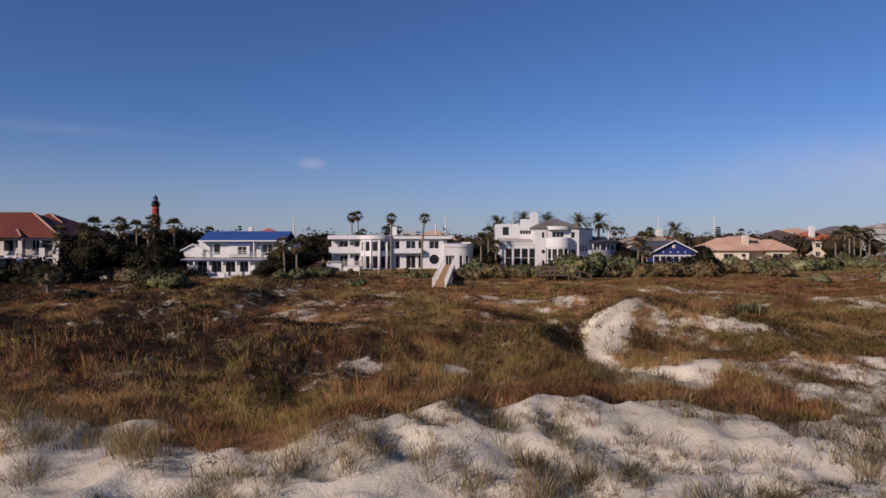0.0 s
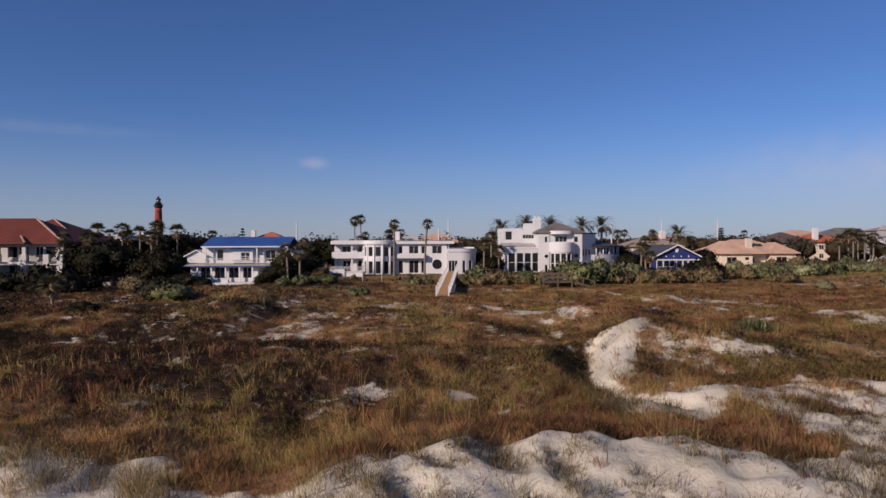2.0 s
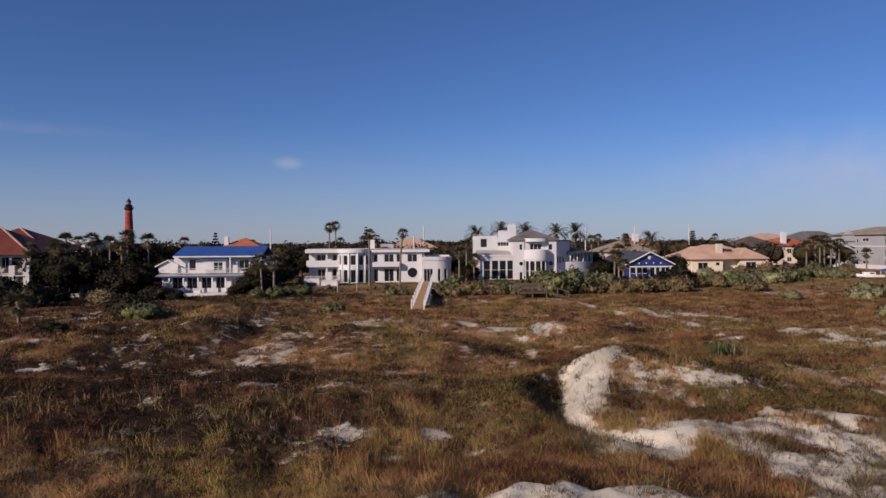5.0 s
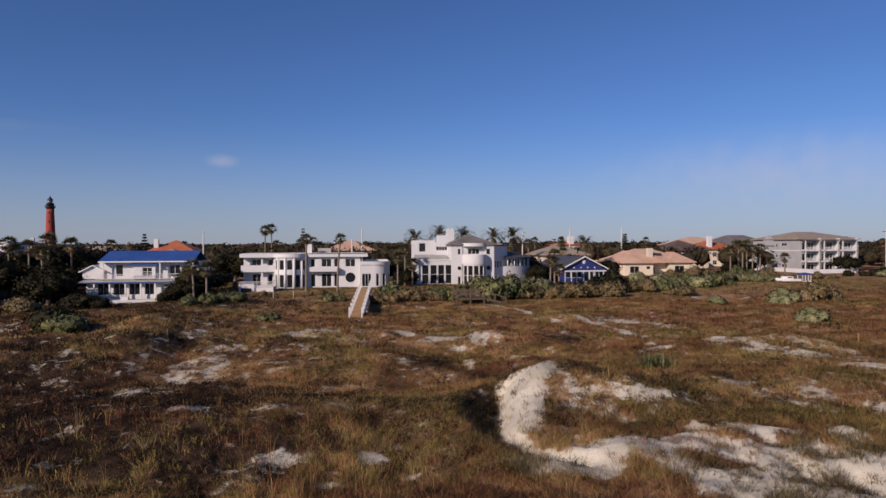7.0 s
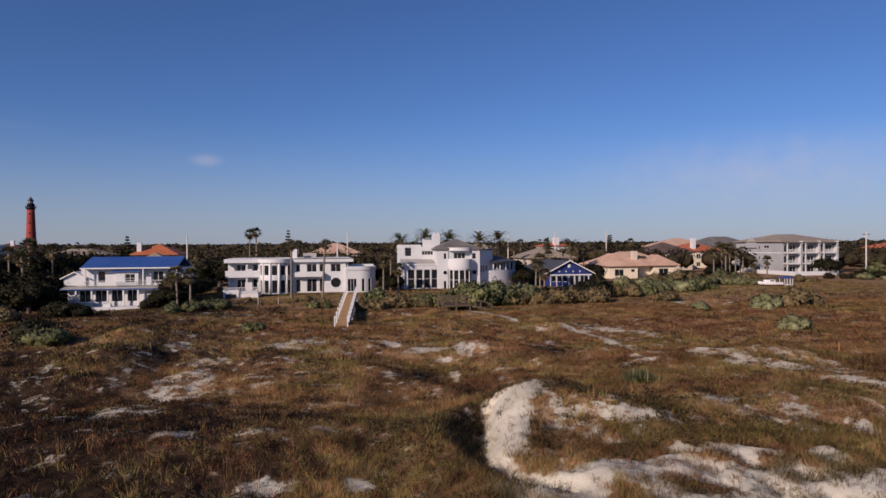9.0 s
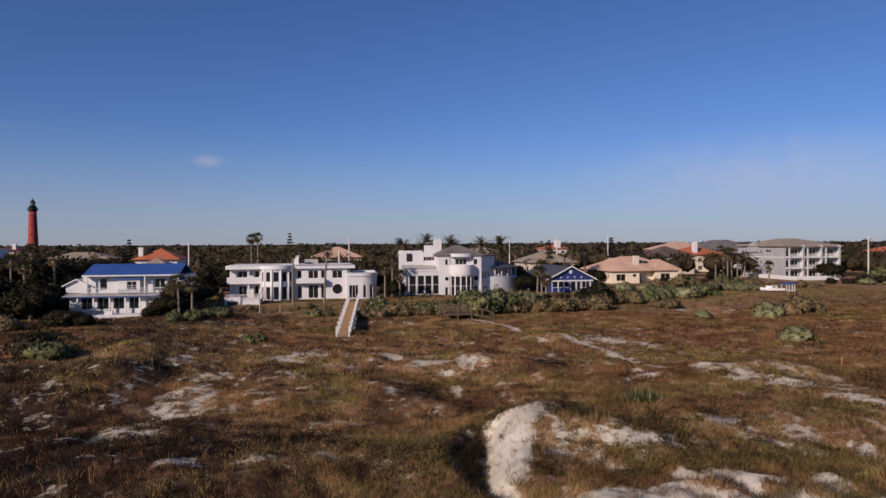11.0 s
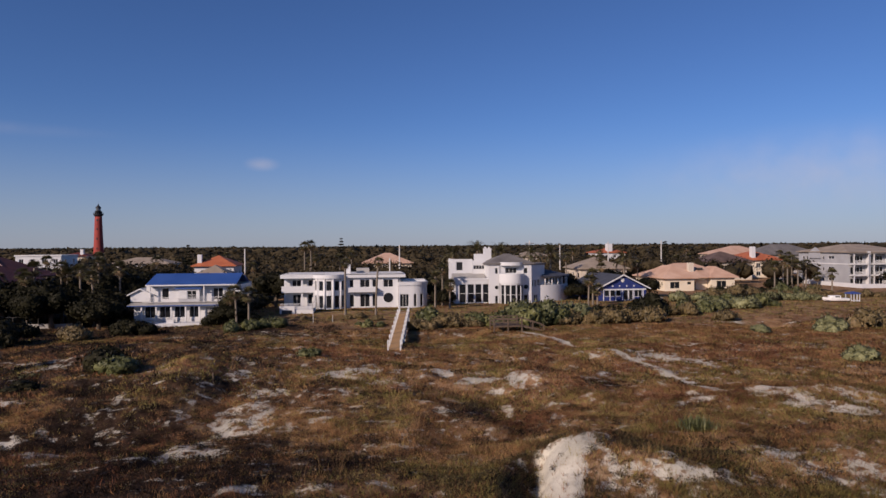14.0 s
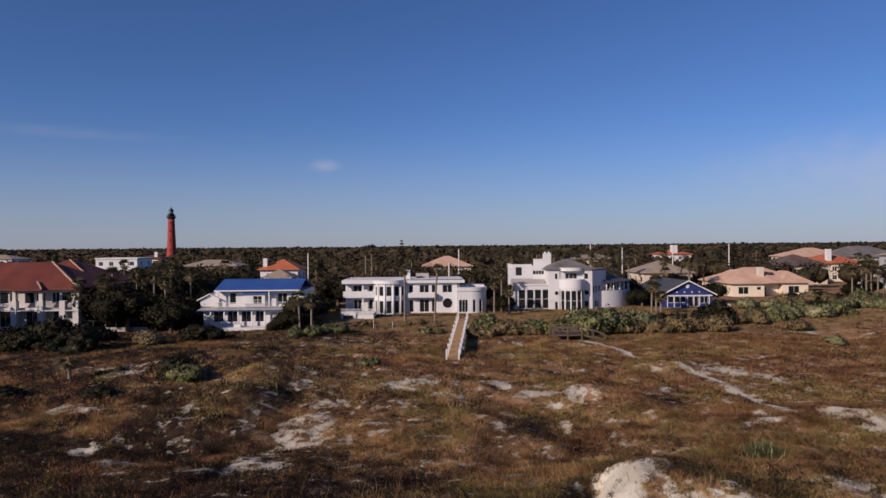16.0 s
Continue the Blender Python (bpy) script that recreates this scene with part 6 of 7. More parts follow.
def grey_apartments():
    h = thing("apartment_building", (146, 185, on(146, 180)), "grey three-storey apartment house with white balconies", "building")
    x0, x1, y0, y1, Z0, ev = 135.0, 153.7, 174.0, 196.0, 0.2, 10.3
    ops = []
    for z in (1.4, 4.6, 7.8):
        ops += [(2.0, 2.8, z + 0.3, z + 1.3, 0, 0), (3.6, 4.4, z + 0.3, z + 1.3, 0, 0), (5.2, 6.0, z + 0.3, z + 1.3, 0, 0), (11.0, 11.8, z + 0.3, z + 1.3, 0, 0), (13.6, 16.0, z + 0.6, z + 1.5, 1, 0)]
    wall(h, straight(x0, y1, x0, y0 + 0.26), Z0, ev, ops, GREY_SIDING, name="side_wall")
    ops = []
    for z in (1.3, 4.5, 7.7):
        for u in (0.5, 6.6, 12.7):
            ops.append((u, u + 3.9, z - 0.4, z + 1.7, 3, 0))
            ops.append((u + 4.5, u + 4.6, z, z + 1.5, 0, 0))
    wall(h, straight(x0, y0, x1, y0), Z0, ev, ops, GREY_SIDING, name="front_wall")
    part("side_wall", boxed(x1 - 0.25, x1, y0 + 0.26, y1, Z0, ev), GREY_SIDING, h)
    part("back_wall", boxed(x0 + 0.26, x1 - 0.26, y1 - 0.25, y1, Z0, ev), GREY_SIDING, h)
    for z in (4.0, 7.2):
        part("floor_slab", boxed(x0 + 0.3, x1 - 0.3, y0 + 0.3, y1 - 0.3, z - 0.3, z), CONCRETE, h)
    for u in (0.2, 6.3, 12.4):
        for z in (3.9, 7.1):
            part("balcony_floor", boxed(x0 + u, x0 + u + 4.6, y0 - 1.9, y0 - 0.003, z - 0.2, z), WHITE_TRIM, h)
            railing(h, [(x0 + u, y0 - 1.85), (x0 + u + 4.6, y0 - 1.85)], z, z + 1.0, WHITE_TRIM, 0.2, 0.05)
        for v in (0.0, 4.4):
            part("balcony_post", boxed(x0 + u + v, x0 + u + v + 0.22, y0 - 1.9, y0 - 1.68, Z0, ev - 0.05), WHITE_TRIM, h)
        part("porch_roof", boxed(x0 + u - 0.2, x0 + u + 4.8, y0 - 2.2, y0 - 0.003, ev - 0.3, ev - 0.04), GREY_SHINGLE, h)
    for u in (5.2, 11.3, 17.4):
        part("stair_pilaster", boxed(x0 + u, x0 + u + 0.9, y0 - 0.9, y0 - 0.003, Z0, ev + 0.3), WHITE, h)
    part("band", boxed(x0 - 0.06, x0 - 0.003, y0, y1, 6.9, 7.15), WHITE_TRIM, h)
    bm = bmesh.new()
    pts = [(y0 + 11.4, ev - 1.8), (y0 + 16.4, ev - 1.8), (y0 + 16.4, ev), (y0 + 13.9, ev + 1.5), (y0 + 11.4, ev)]
    f = [[bm.verts.new((x, y, z)) for y, z in pts] for x in (x0 - 0.5, x0 - 0.003)]
    bm.faces.new(f[0]); bm.faces.new(f[1][::-1])
    for i in range(5):
        bm.faces.new((f[0][i], f[1][i], f[1][(i + 1) % 5], f[0][(i + 1) % 5]))
    bmesh.ops.recalc_face_normals(bm, faces=bm.faces)
    part("side_gable", bm, GREY_SIDING, h)
    part("roof", hip(bmesh.new(), x0 - 0.7, x1 + 0.7, y0 - 0.7, y1 + 0.7, ev, 2.2, "x", 7), TAN_SHINGLE, h, "pale brown shingle roof")
    settle(h)
    w = thing("garden_wall", (134, 174, on(134, 174)), "long low white garden wall", "wall")
    part("wall", boxed(132.2, 132.45, 165.5, 205, 0.2, 1.9), WHITE, w)
    part("wall", boxed(132.46, 146, 165.5, 165.75, 0.2, 1.9), WHITE, w)
    settle(w)


def far_house(x0, x1, y0, y1, ev, rise, walls, roof, label, along="x", floors=1, chimney=None):
    """A house in the streets behind, with windows on the two sides that face the sea and the sun."""
    zb = on((x0 + x1) / 2, y0) - 0.2
    h = thing("house", ((x0 + x1) / 2, (y0 + y1) / 2, zb + 0.2), label, "house", "houses behind the beach road")
    ops, sides = [], []
    for k in range(floors):
        z = ev - 2.6 - 3.0 * k
        n = max(1, int((x1 - x0) / 4))
        for i in range(n):
            u = (i + 0.5) * (x1 - x0) / n
            ops.append((u - 0.8, u + 0.8, z, z + 1.6, 1, 0))
        n = max(1, int((y1 - y0) / 5))
        for i in range(n):
            u = (i + 0.5) * (y1 - y0) / n
            sides.append((u - 0.7, u + 0.7, z, z + 1.5, 0, 0))
    wall(h, straight(x0, y0, x1, y0), zb, ev, ops, walls, name="front_wall")
    wall(h, straight(x0, y1, x0, y0 + 0.26), zb, ev, sides, walls, name="side_wall")
    wall(h, straight(x1, y0 + 0.26, x1, y1), zb, ev, sides, walls, name="side_wall")
    part("back_wall", boxed(x0 + 0.26, x1 - 0.26, y1 - 0.25, y1, zb, ev), walls, h)
    if rise:
        part("roof", hip(bmesh.new(), x0 - 0.8, x1 + 0.8, y0 - 0.8, y1 + 0.8, ev, rise, along), roof, h)
    else:
        part("roof", boxed(x0 - 0.3, x1 + 0.3, y0 - 0.3, y1 + 0.3, ev, ev + 0.5), roof, h)
    if chimney:
        cx, cw, ct = chimney
        part("chimney", boxed(cx, cx + cw, y0 + 1.0, y0 + 1.0 + cw, ev - 1, ct), WHITE, h, "white chimney")
    settle(h)


def lighthouse():
    h = thing("lighthouse", (-249.5, 645, 1.0), "tall red brick lighthouse with a black lantern gallery", "lighthouse")
    part("tower", lathe(bmesh.new(), ((4.9, -1.5), (4.85, 1.5), (4.35, 10), (3.85, 20), (3.45, 30), (3.15, 38), (3.05, 41.5)), 32), BRICK_RED, h)
    part("base_ring", lathe(bmesh.new(), ((5.4, -1.6), (5.4, 1.2), (5.0, 1.3)), 32), CONCRETE, h)
    part("gallery", lathe(bmesh.new(), ((3.1, 41.4), (3.3, 42.0), (4.2, 43.0), (4.3, 43.3), (4.3, 43.7), (3.0, 43.7)), 32), BLACK_IRON, h)
    part("watch_room", lathe(bmesh.new(), ((2.9, 43.6), (2.9, 46.2), (3.3, 46.4), (3.3, 46.6), (2.5, 46.7)), 28), BLACK_IRON, h)
    bm = bmesh.new()
    for z in (44.3, 44.9):
        lathe(bm, ((4.2, z), (4.26, z + 0.05), (4.2, z + 0.1)), 28)
    for i in range(16):
        a = i * math.pi / 8
        box(bm, 4.2 * math.cos(a) - 0.05, 4.2 * math.cos(a) + 0.05, 4.2 * math.sin(a) - 0.05, 4.2 * math.sin(a) + 0.05, 43.7, 44.95)
    part("gallery_rail", bm, BLACK_IRON, h)
    part("lantern", lathe(bmesh.new(), ((1.9, 46.6), (1.9, 49.4)), 20), LANTERN, h, "pale lantern glass")
    for i in range(8):
        a = i * math.pi / 4
        part("lantern_bar", boxed(1.95 * math.cos(a) - 0.1, 1.95 * math.cos(a) + 0.1, 1.95 * math.sin(a) - 0.1, 1.95 * math.sin(a) + 0.1, 46.6, 49.4), BLACK_IRON, h)
    part("lantern_roof", lathe(bmesh.new(), ((2.5, 49.3), (2.45, 49.7), (1.5, 50.9), (0.6, 52.2), (0.35, 52.4), (0.45, 52.8), (0.1, 53.2), (0.06, 54.4)), 24), BLACK_IRON, h)
    for z in (12, 21, 30, 38):
        r = 4.9 - (z / 41.5) * 1.75
        part("window", boxed(-0.45, 0.45, -r - 0.12, -r + 0.6, z - 0.8, z + 0.8), BLACK_IRON, h)


def utility_pole(x, y, tall, arm):
    h = thing("utility_pole", (x, y, on(x, y)), "pale concrete utility pole beside the road", "pole", "poles along the road")
    part("shaft", lathe(bmesh.new(), ((0.24, -0.4), (0.22, tall * 0.3), (0.15, tall)), 10), CONCRETE, h)
    if arm:
        part("crossarm", boxed(-1.2, 1.2, -0.06, 0.06, tall - 0.9, tall - 0.76), OLD_WOOD, h)
        for u in (-1.1, -0.5, 0.5, 1.1):
            part("insulator", lathe(bmesh.new(), ((0.05, tall - 0.76), (0.08, tall - 0.66), (0.04, tall - 0.55)), 8, u, 0), SHUTTER, h)


def beach_stairs():
    """Ramp of stairs over the dune: boards, stringers, white-capped posts and rails."""
    h = thing("boardwalk_stairs", (2.9, 80, on(2.9, 79.5)), "wooden dune stairs with tan boards and pale posts", "stairs")
    a, b = Vector((2.75, 79.3, on(2.75, 79.3) + 0.12)), Vector((5.1, 104.0, 2.35))
    half = 0.68
    run = b - a
    flat = Vector((run.x, run.y, 0)).normalized()
    side = Vector((flat.y, -flat.x, 0))
    n = 84
    board = bmesh.new()
    w = run.length / n
    for s in (-1, 1):
        part("stringer", beam(bmesh.new(), a + side * s * (half - 0.1) - Vector((0, 0, 0.2)), b + side * s * (half - 0.1) - Vector((0, 0, 0.2)), 0.08, 0.26), NEW_WOOD, h)
        part("handrail", beam(bmesh.new(), a + side * s * half + Vector((0, 0, 0.95)), b + side * s * half + Vector((0, 0, 0.95)), 0.06, 0.05), CONCRETE, h, "pale painted handrail")
        for k in range(9):
            p = a.lerp(b, k / 8) + side * s * (half + 0.07)
            g = on(p.x, p.y) - 0.3
            part("post", boxed(p.x - 0.08, p.x + 0.08, p.y - 0.08, p.y + 0.08, g, p.z + 1.2), WHITE_TRIM, h, "pale square post")
    shared = bpy.data.meshes.new("tread")
    beam(board, -side * (half - 0.02), side * (half - 0.02), w * 0.86, 0.05)
    board.to_mesh(shared)
    board.free()
    shared.materials.append(NEW_WOOD)
    for k in range(n):
        p = a.lerp(b, (k + 0.5) / n)
        t = new("tread", shared)
        t.parent = h
        t.location = p - h.location
    c = b + flat * 3.4
    part("landing", beam(bmesh.new(), b + Vector((0, 0, -0.03)), c + Vector((0, 0, -0.03)), half * 2, 0.1), NEW_WOOD, h)
    for s in (-1, 1):
        part("handrail", beam(bmesh.new(), b + side * s * half + Vector((0, 0, 0.95)), c + side * s * half + Vector((0, 0, 0.95)), 0.12, 0.06), WHITE_TRIM, h)
        p = c + side * s * (half + 0.07)
        part("post", boxed(p.x - 0.08, p.x + 0.08, p.y - 0.08, p.y + 0.08, on(p.x, p.y) - 0.3, p.z + 1.2), WHITE_TRIM, h)
    back = Matrix.Translation(-h.location)
    for o in h.children:
        if o.data is not shared:
            o.data.transform(back)


def wooden_deck():
    h = thing("wooden_deck", (20, 95.5, on(20, 95)), "weathered brown wooden viewing deck with steps", "deck")
    x0, x1, y0, y1, z = 17.8, 21.9, 94.6, 97.6, 1.35
    for i in range(14):
        y = y0 + (y1 - y0) * i / 14
        part("plank", boxed(x0, x1, y, y + 0.19, z - 0.05, z), OLD_WOOD, h)
    for x in (x0, 19.85, x1):
        for y in (y0 - 0.1, y1 + 0.1):
            part("post", boxed(x - 0.09, x + 0.09, y - 0.09, y + 0.09, on(x, y) - 0.3, 2.45), OLD_WOOD, h)
    for y in (y0 - 0.1, y1 + 0.1):
        for zz in (1.2, 1.85, 2.38):
            part("rail", beam(bmesh.new(), (x0, y, zz), (x1, y, zz), 0.06, 0.16), OLD_WOOD, h)
    for zz in (1.85, 2.38):
        part("rail", beam(bmesh.new(), (x0, y0, zz), (x0, y1, zz), 0.06, 0.14), OLD_WOOD, h)
    xe = 25.2
    for y in (y0, y0 + 1.3):
        g = on(xe, y)
        part("stringer", beam(bmesh.new(), (x1, y, z - 0.1), (xe, y, g + 0.05), 0.06, 0.25), OLD_WOOD, h)
        part("handrail", beam(bmesh.new(), (x1, y, 2.38), (xe, y, g + 0.95), 0.06, 0.14), OLD_WOOD, h)
        for s in (0.5, 1.0):
            x = x1 + (xe - x1) * s
            part("post", boxed(x - 0.08, x + 0.08, y - 0.12, y + 0.04, on(x, y) - 0.2, 2.38 + (g + 0.95 - 2.38) * s), OLD_WOOD, h)
    for k in range(9):
        s = (k + 0.5) / 9
        x = x1 + (xe - x1) * s
        zz = z + (on(xe, y0) - z) * s
        part("step", boxed(x - 0.16, x + 0.16, y0, y0 + 1.3, zz - 0.03, zz + 0.02), OLD_WOOD, h)
    settle(h)


def motor_boat():
    h = thing("motor_boat", (96.3, 128, on(96.3, 128)), "white cabin motor boat laid up on the dune grass", "boat", turn=170)
    bm = bmesh.new()
    secs = []
    for s in (-3.6, -2, 0, 1.6, 2.8, 3.7):
        w = 1.25 * (1 - max(0, (s - 0.3) / 3.45) ** 2)
        w = max(w, 0.05)
        keel = 0.15 + max(0, s - 1.2) ** 2 * 0.1
        top = 1.15 + max(0, s) * 0.09
        secs.append([bm.verts.new((s, y, z)) for y, z in ((-w, top), (-w * 0.85, keel + 0.35), (0, keel), (w * 0.85, keel + 0.35), (w, top), (0, top + 0.04))])
    for p, q in zip(secs, secs[1:]):
        for i in range(6):
            bm.faces.new((p[i], p[(i + 1) % 6], q[(i + 1) % 6], q[i]))
    bm.faces.new(secs[0]); bm.faces.new(secs[-1][::-1])
    bmesh.ops.recalc_face_normals(bm, faces=bm.faces)
    part("hull", bm, BOAT_WHITE, h)
    bm = prism(bmesh.new(), [(-1.2, -0.9), (1.4, -0.75), (2.0, -0.3), (2.0, 0.3), (1.4, 0.75), (-1.2, 0.9)], 1.15, 1.95)
    part("cabin", bm, BOAT_WHITE, h)
    for y in (-0.93, 0.9):
        part("cabin_window", boxed(-0.9, 0.4, y, y + 0.03, 1.45, 1.8), GLASS, h)
    part("windscreen", beam(bmesh.new(), (2.02, 0, 1.45), (1.75, 0, 1.98), 0.9, 0.04), GLASS, h)
    part("rail", beam(bmesh.new(), (2.2, -0.7, 1.7), (3.5, 0, 1.85), 0.04, 0.04), RAIL_DARK, h)
    for x in (-2.8, 0, 2.2):
        part("cradle", boxed(x - 0.1, x + 0.1, -0.7, 0.7, -0.25, 0.42), OLD_WOOD, h)
    h.scale = (0.7, 0.7, 0.7)
    c = thing("canvas_shelter", (100.4, 128.2, on(100.4, 128.2)), "small shelter with a blue canvas top", "shelter")
    for x in (-1.1, 1.1):
        for y in (-0.9, 0.9):
            part("pole", boxed(x - 0.06, x + 0.06, y - 0.06, y + 0.06, -0.2, 1.9), WHITE_TRIM, c)
    part("canvas_top", hip(bmesh.new(), -1.3, 1.3, -1.1, 1.1, 1.85, 0.35, "x"), CANVAS_BLUE, c)
    for x in (-0.4, 0.4):
        part("slat", boxed(x - 0.12, x + 0.12, -0.93, -0.88, 0.0, 1.85), WHITE_TRIM, c)
    part("side_rail", boxed(-1.03, 1.03, -0.93, -0.9, 0.2, 0.4), WHITE_TRIM, c)
    c.scale = (0.88, 0.88, 0.88)


art_deco_house()
tower_house()
gable_house()
salmon_house()
red_roof_house()
blue_roof_house()
grey_apartments()
lighthouse()
beach_stairs()
wooden_deck()
motor_boat()
# ---- streets behind ----
far_house(-50, -39, 196, 208, 7.6, 2.9, WHITE, ORANGE_TILE, "white house with an orange tile roof among dark trees", floors=2, chimney=(-49.4, 1.2, 11.0))
far_house(-44, -37, 176, 184, 6.0, 2.2, TAN_PAINT, TAN_SHINGLE, "tan gabled outbuilding among dark trees", "y")
far_house(-2, 14, 226, 240, 7.2, 3.3, BEIGE, PINK_TILE, "beige house with a salmon tile roof", floors=2)
far_house(-130, -114, 260, 274, 10.2, 0, WHITE, FLAT_ROOF, "white flat-roofed house far behind", floors=2)
far_house(-132, -122, 302, 312, 9.6, 1.6, CREAM, RED_TILE, "cream house with a red roof and white chimney", floors=2, chimney=(-125, 1.3, 12.6))
far_house(-108, -84, 290, 306, 6.2, 2.6, GREY_STUCCO, TAN_SHINGLE, "long low house with a grey-brown roof")
far_house(62, 76, 190, 206, 5.8, 3.2, BEIGE, TAN_SHINGLE, "pinkish house with a tan hipped roof", "y")
far_house(67, 84, 300, 314, 7.6, 2.4, BEIGE, TAN_SHINGLE, "low beige house among trees")
far_house(124, 140, 352, 368, 8.6, 2.6, WHITE, ORANGE_TILE, "white house with a red roof far behind", chimney=(130, 3.0, 13.6))
far_house(114, 129, 212, 226, 6.8, 3.4, BEIGE, BROWN_SHINGLE, "house with a dark brown hipped roof", floors=2)
far_house(146, 168, 262, 280, 8.6, 3.4, CREAM, PINK_TILE, "house with a pale salmon roof", floors=2)
far_house(134, 150, 226, 242, 7.0, 3.2, CREAM, ORANGE_TILE, "house with an orange tile roof and pale chimneys", floors=2, chimney=(138, 1.5, 12.0))
far_house(158, 184, 252, 270, 8.4, 4.2, GREY_STUCCO, GREY_SHINGLE, "large house with a grey hipped roof", floors=2)
far_house(196, 222, 250, 268, 7.6, 3.4, BEIGE, GREY_SHINGLE, "house with a grey roof beside the apartments", floors=2)
far_house(236, 262, 235, 254, 7.4, 3.2, BEIGE, ORANGE_TILE, "broad house with an orange roof", floors=2)
far_house(-118, -98, 150, 166, 6.4, 3.4, BEIGE, RED_TILE, "house with a red roof among trees", floors=2)
far_house(-300, -262, 420, 440, 8.2, 2.6, WHITE, TAN_SHINGLE, "long pale house far behind", floors=2)
for x, y, tall, arm in ((-31.5, 172, 13.0, False), (7.6, 172, 12.6, False), (4.4, 150, 9.6, False), (44.5, 182, 13.6, True), (60, 205, 12.4, False), (74, 200, 13.2, False), (89.5, 196, 13.4, False), (150.5, 160, 12.4, True)):
    utility_pole(x, y, tall, arm)

# ---- trees and shrubs ----
pick = random.Random(5)
# oak crowns use the leaf colour that has their shade painted in
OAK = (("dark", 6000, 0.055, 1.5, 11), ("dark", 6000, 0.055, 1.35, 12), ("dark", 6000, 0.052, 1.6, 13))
BUSH = {k: tuple((k, 2000, 0.07, 0.85, s) for s in (21, 22, 23)) for k in ("green", "pale", "brown", "dark")}
WORDS = {"green": "rounded green sea grape shrub", "pale": "pale grey-green silvery shrub", "brown": "olive brown wax myrtle shrub", "dark": "dark green evergreen shrub"}


def plant(kind, x, y, r, tall=1.0):
    shrub(pick.choice(BUSH[kind]), (x, y, on(x, y) - 0.1), (r, r * pick.uniform(0.9, 1.1), r * tall * 1.45), WORDS[kind], pick.uniform(0, 360))


# single shrubs on the dunes
plant("green", -23.4, 63.4, 1.9, 0.85); plant("dark", -25.0, 66.6, 2.2, 1.15); plant("green", -6.7, 72.8, 1.3, 0.8)
plant("pale", 66, 88.5, 2.5, 0.8); plant("pale", 52, 65, 1.9, 0.7); plant("brown", 58, 103, 1.8, 0.9); plant("pale", 55.2, 88.6, 1.5, 0.7)
plant("brown", 74, 92, 2.6, 0.95); plant("brown", 77, 93, 2.2, 0.9); plant("pale", 79, 75, 1.8, 0.7); plant("green", 63, 58, 1.2, 0.7)
plant("dark", -40, 62, 2.0, 0.5); plant("dark", -30, 60.5, 1.6, 0.5); plant("green", -33, 68, 1.0, 0.4)
# hedges in front of the houses
for kind, x0, x1, y, r, n in (("dark", -72, -50, 104, 2.8, 9), ("dark", -60, -46, 92, 2.2, 6), ("brown", -43, -40, 97, 2.4, 2), ("dark", -38, -33, 105, 2.3, 3),
                              ("dark", -27, -18, 112, 1.9, 5), ("green", -23, -14, 103, 1.6, 5), ("brown", -12, 3, 113, 0.8, 5), ("green", -3, 2, 104, 0.9, 3),
                              ("brown", 6, 18, 101, 1.7, 8), ("green", 8, 18, 104, 1.9, 5), ("green", 18, 28, 102, 2.8, 6), ("pale", 22, 33, 106, 3.2, 5), ("brown", 28, 36, 103, 2.0, 4),
                              ("brown", 34, 47, 103, 2.2, 6), ("dark", 38, 50, 110, 2.8, 5), ("brown", 46, 56, 112, 2.3, 4), ("green", 56, 64, 116, 1.7, 4), ("dark", 50, 54, 122, 2.3, 2),
                              ("pale", 64, 74, 120, 2.3, 5), ("green", 73, 80, 121, 1.8, 3), ("dark", 74, 86, 132, 1.5, 6), ("pale", 82, 96, 134, 1.7, 7), ("brown", 92, 104, 140, 1.9, 5),
                              ("green", 66, 78, 129, 1.9, 5), ("brown", 76, 92, 143, 2.2, 6), ("dark", 84, 102, 151, 2.0, 7), ("green", 90, 106, 147, 2.0, 6), ("pale", 64, 72, 134, 1.8, 3), ("brown", 98, 112, 150, 1.8, 5), ("brown", 106, 118, 138, 1.3, 5), ("dark", 128, 150, 150, 2.0, 6), ("pale", 134, 152, 143, 2.0, 5), ("green", 148, 178, 158, 2.9, 9)):
    for i in range(n):
        x = x0 + (x1 - x0) * (i + 0.5) / n + pick.uniform(-0.9, 0.9)
        plant(kind, x, y + pick.uniform(-1.8, 1.8), r * pick.uniform(0.65, 1.25), pick.uniform(0.75, 1.15))


def oak(x, y, r, tall=1.0):
    r = r * 1.04 if x < -40 else r
    tree(pick.choice(OAK), (x, y, on(x, y) - 0.1), (r, r, r * tall), "dark spreading evergreen oak", pick.uniform(0, 360))


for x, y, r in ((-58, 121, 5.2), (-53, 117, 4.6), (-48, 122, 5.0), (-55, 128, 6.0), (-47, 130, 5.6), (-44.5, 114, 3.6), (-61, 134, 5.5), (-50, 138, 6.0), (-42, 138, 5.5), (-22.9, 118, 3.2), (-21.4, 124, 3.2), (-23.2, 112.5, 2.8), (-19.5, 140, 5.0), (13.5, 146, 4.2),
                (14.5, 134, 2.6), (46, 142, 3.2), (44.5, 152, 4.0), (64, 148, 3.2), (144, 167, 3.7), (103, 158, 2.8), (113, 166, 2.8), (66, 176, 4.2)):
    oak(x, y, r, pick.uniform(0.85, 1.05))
# unseen oaks, added south of the walled garden to shade the red-roofed house
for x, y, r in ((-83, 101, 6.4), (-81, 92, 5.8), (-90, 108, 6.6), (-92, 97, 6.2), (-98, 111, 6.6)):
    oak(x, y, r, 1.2)
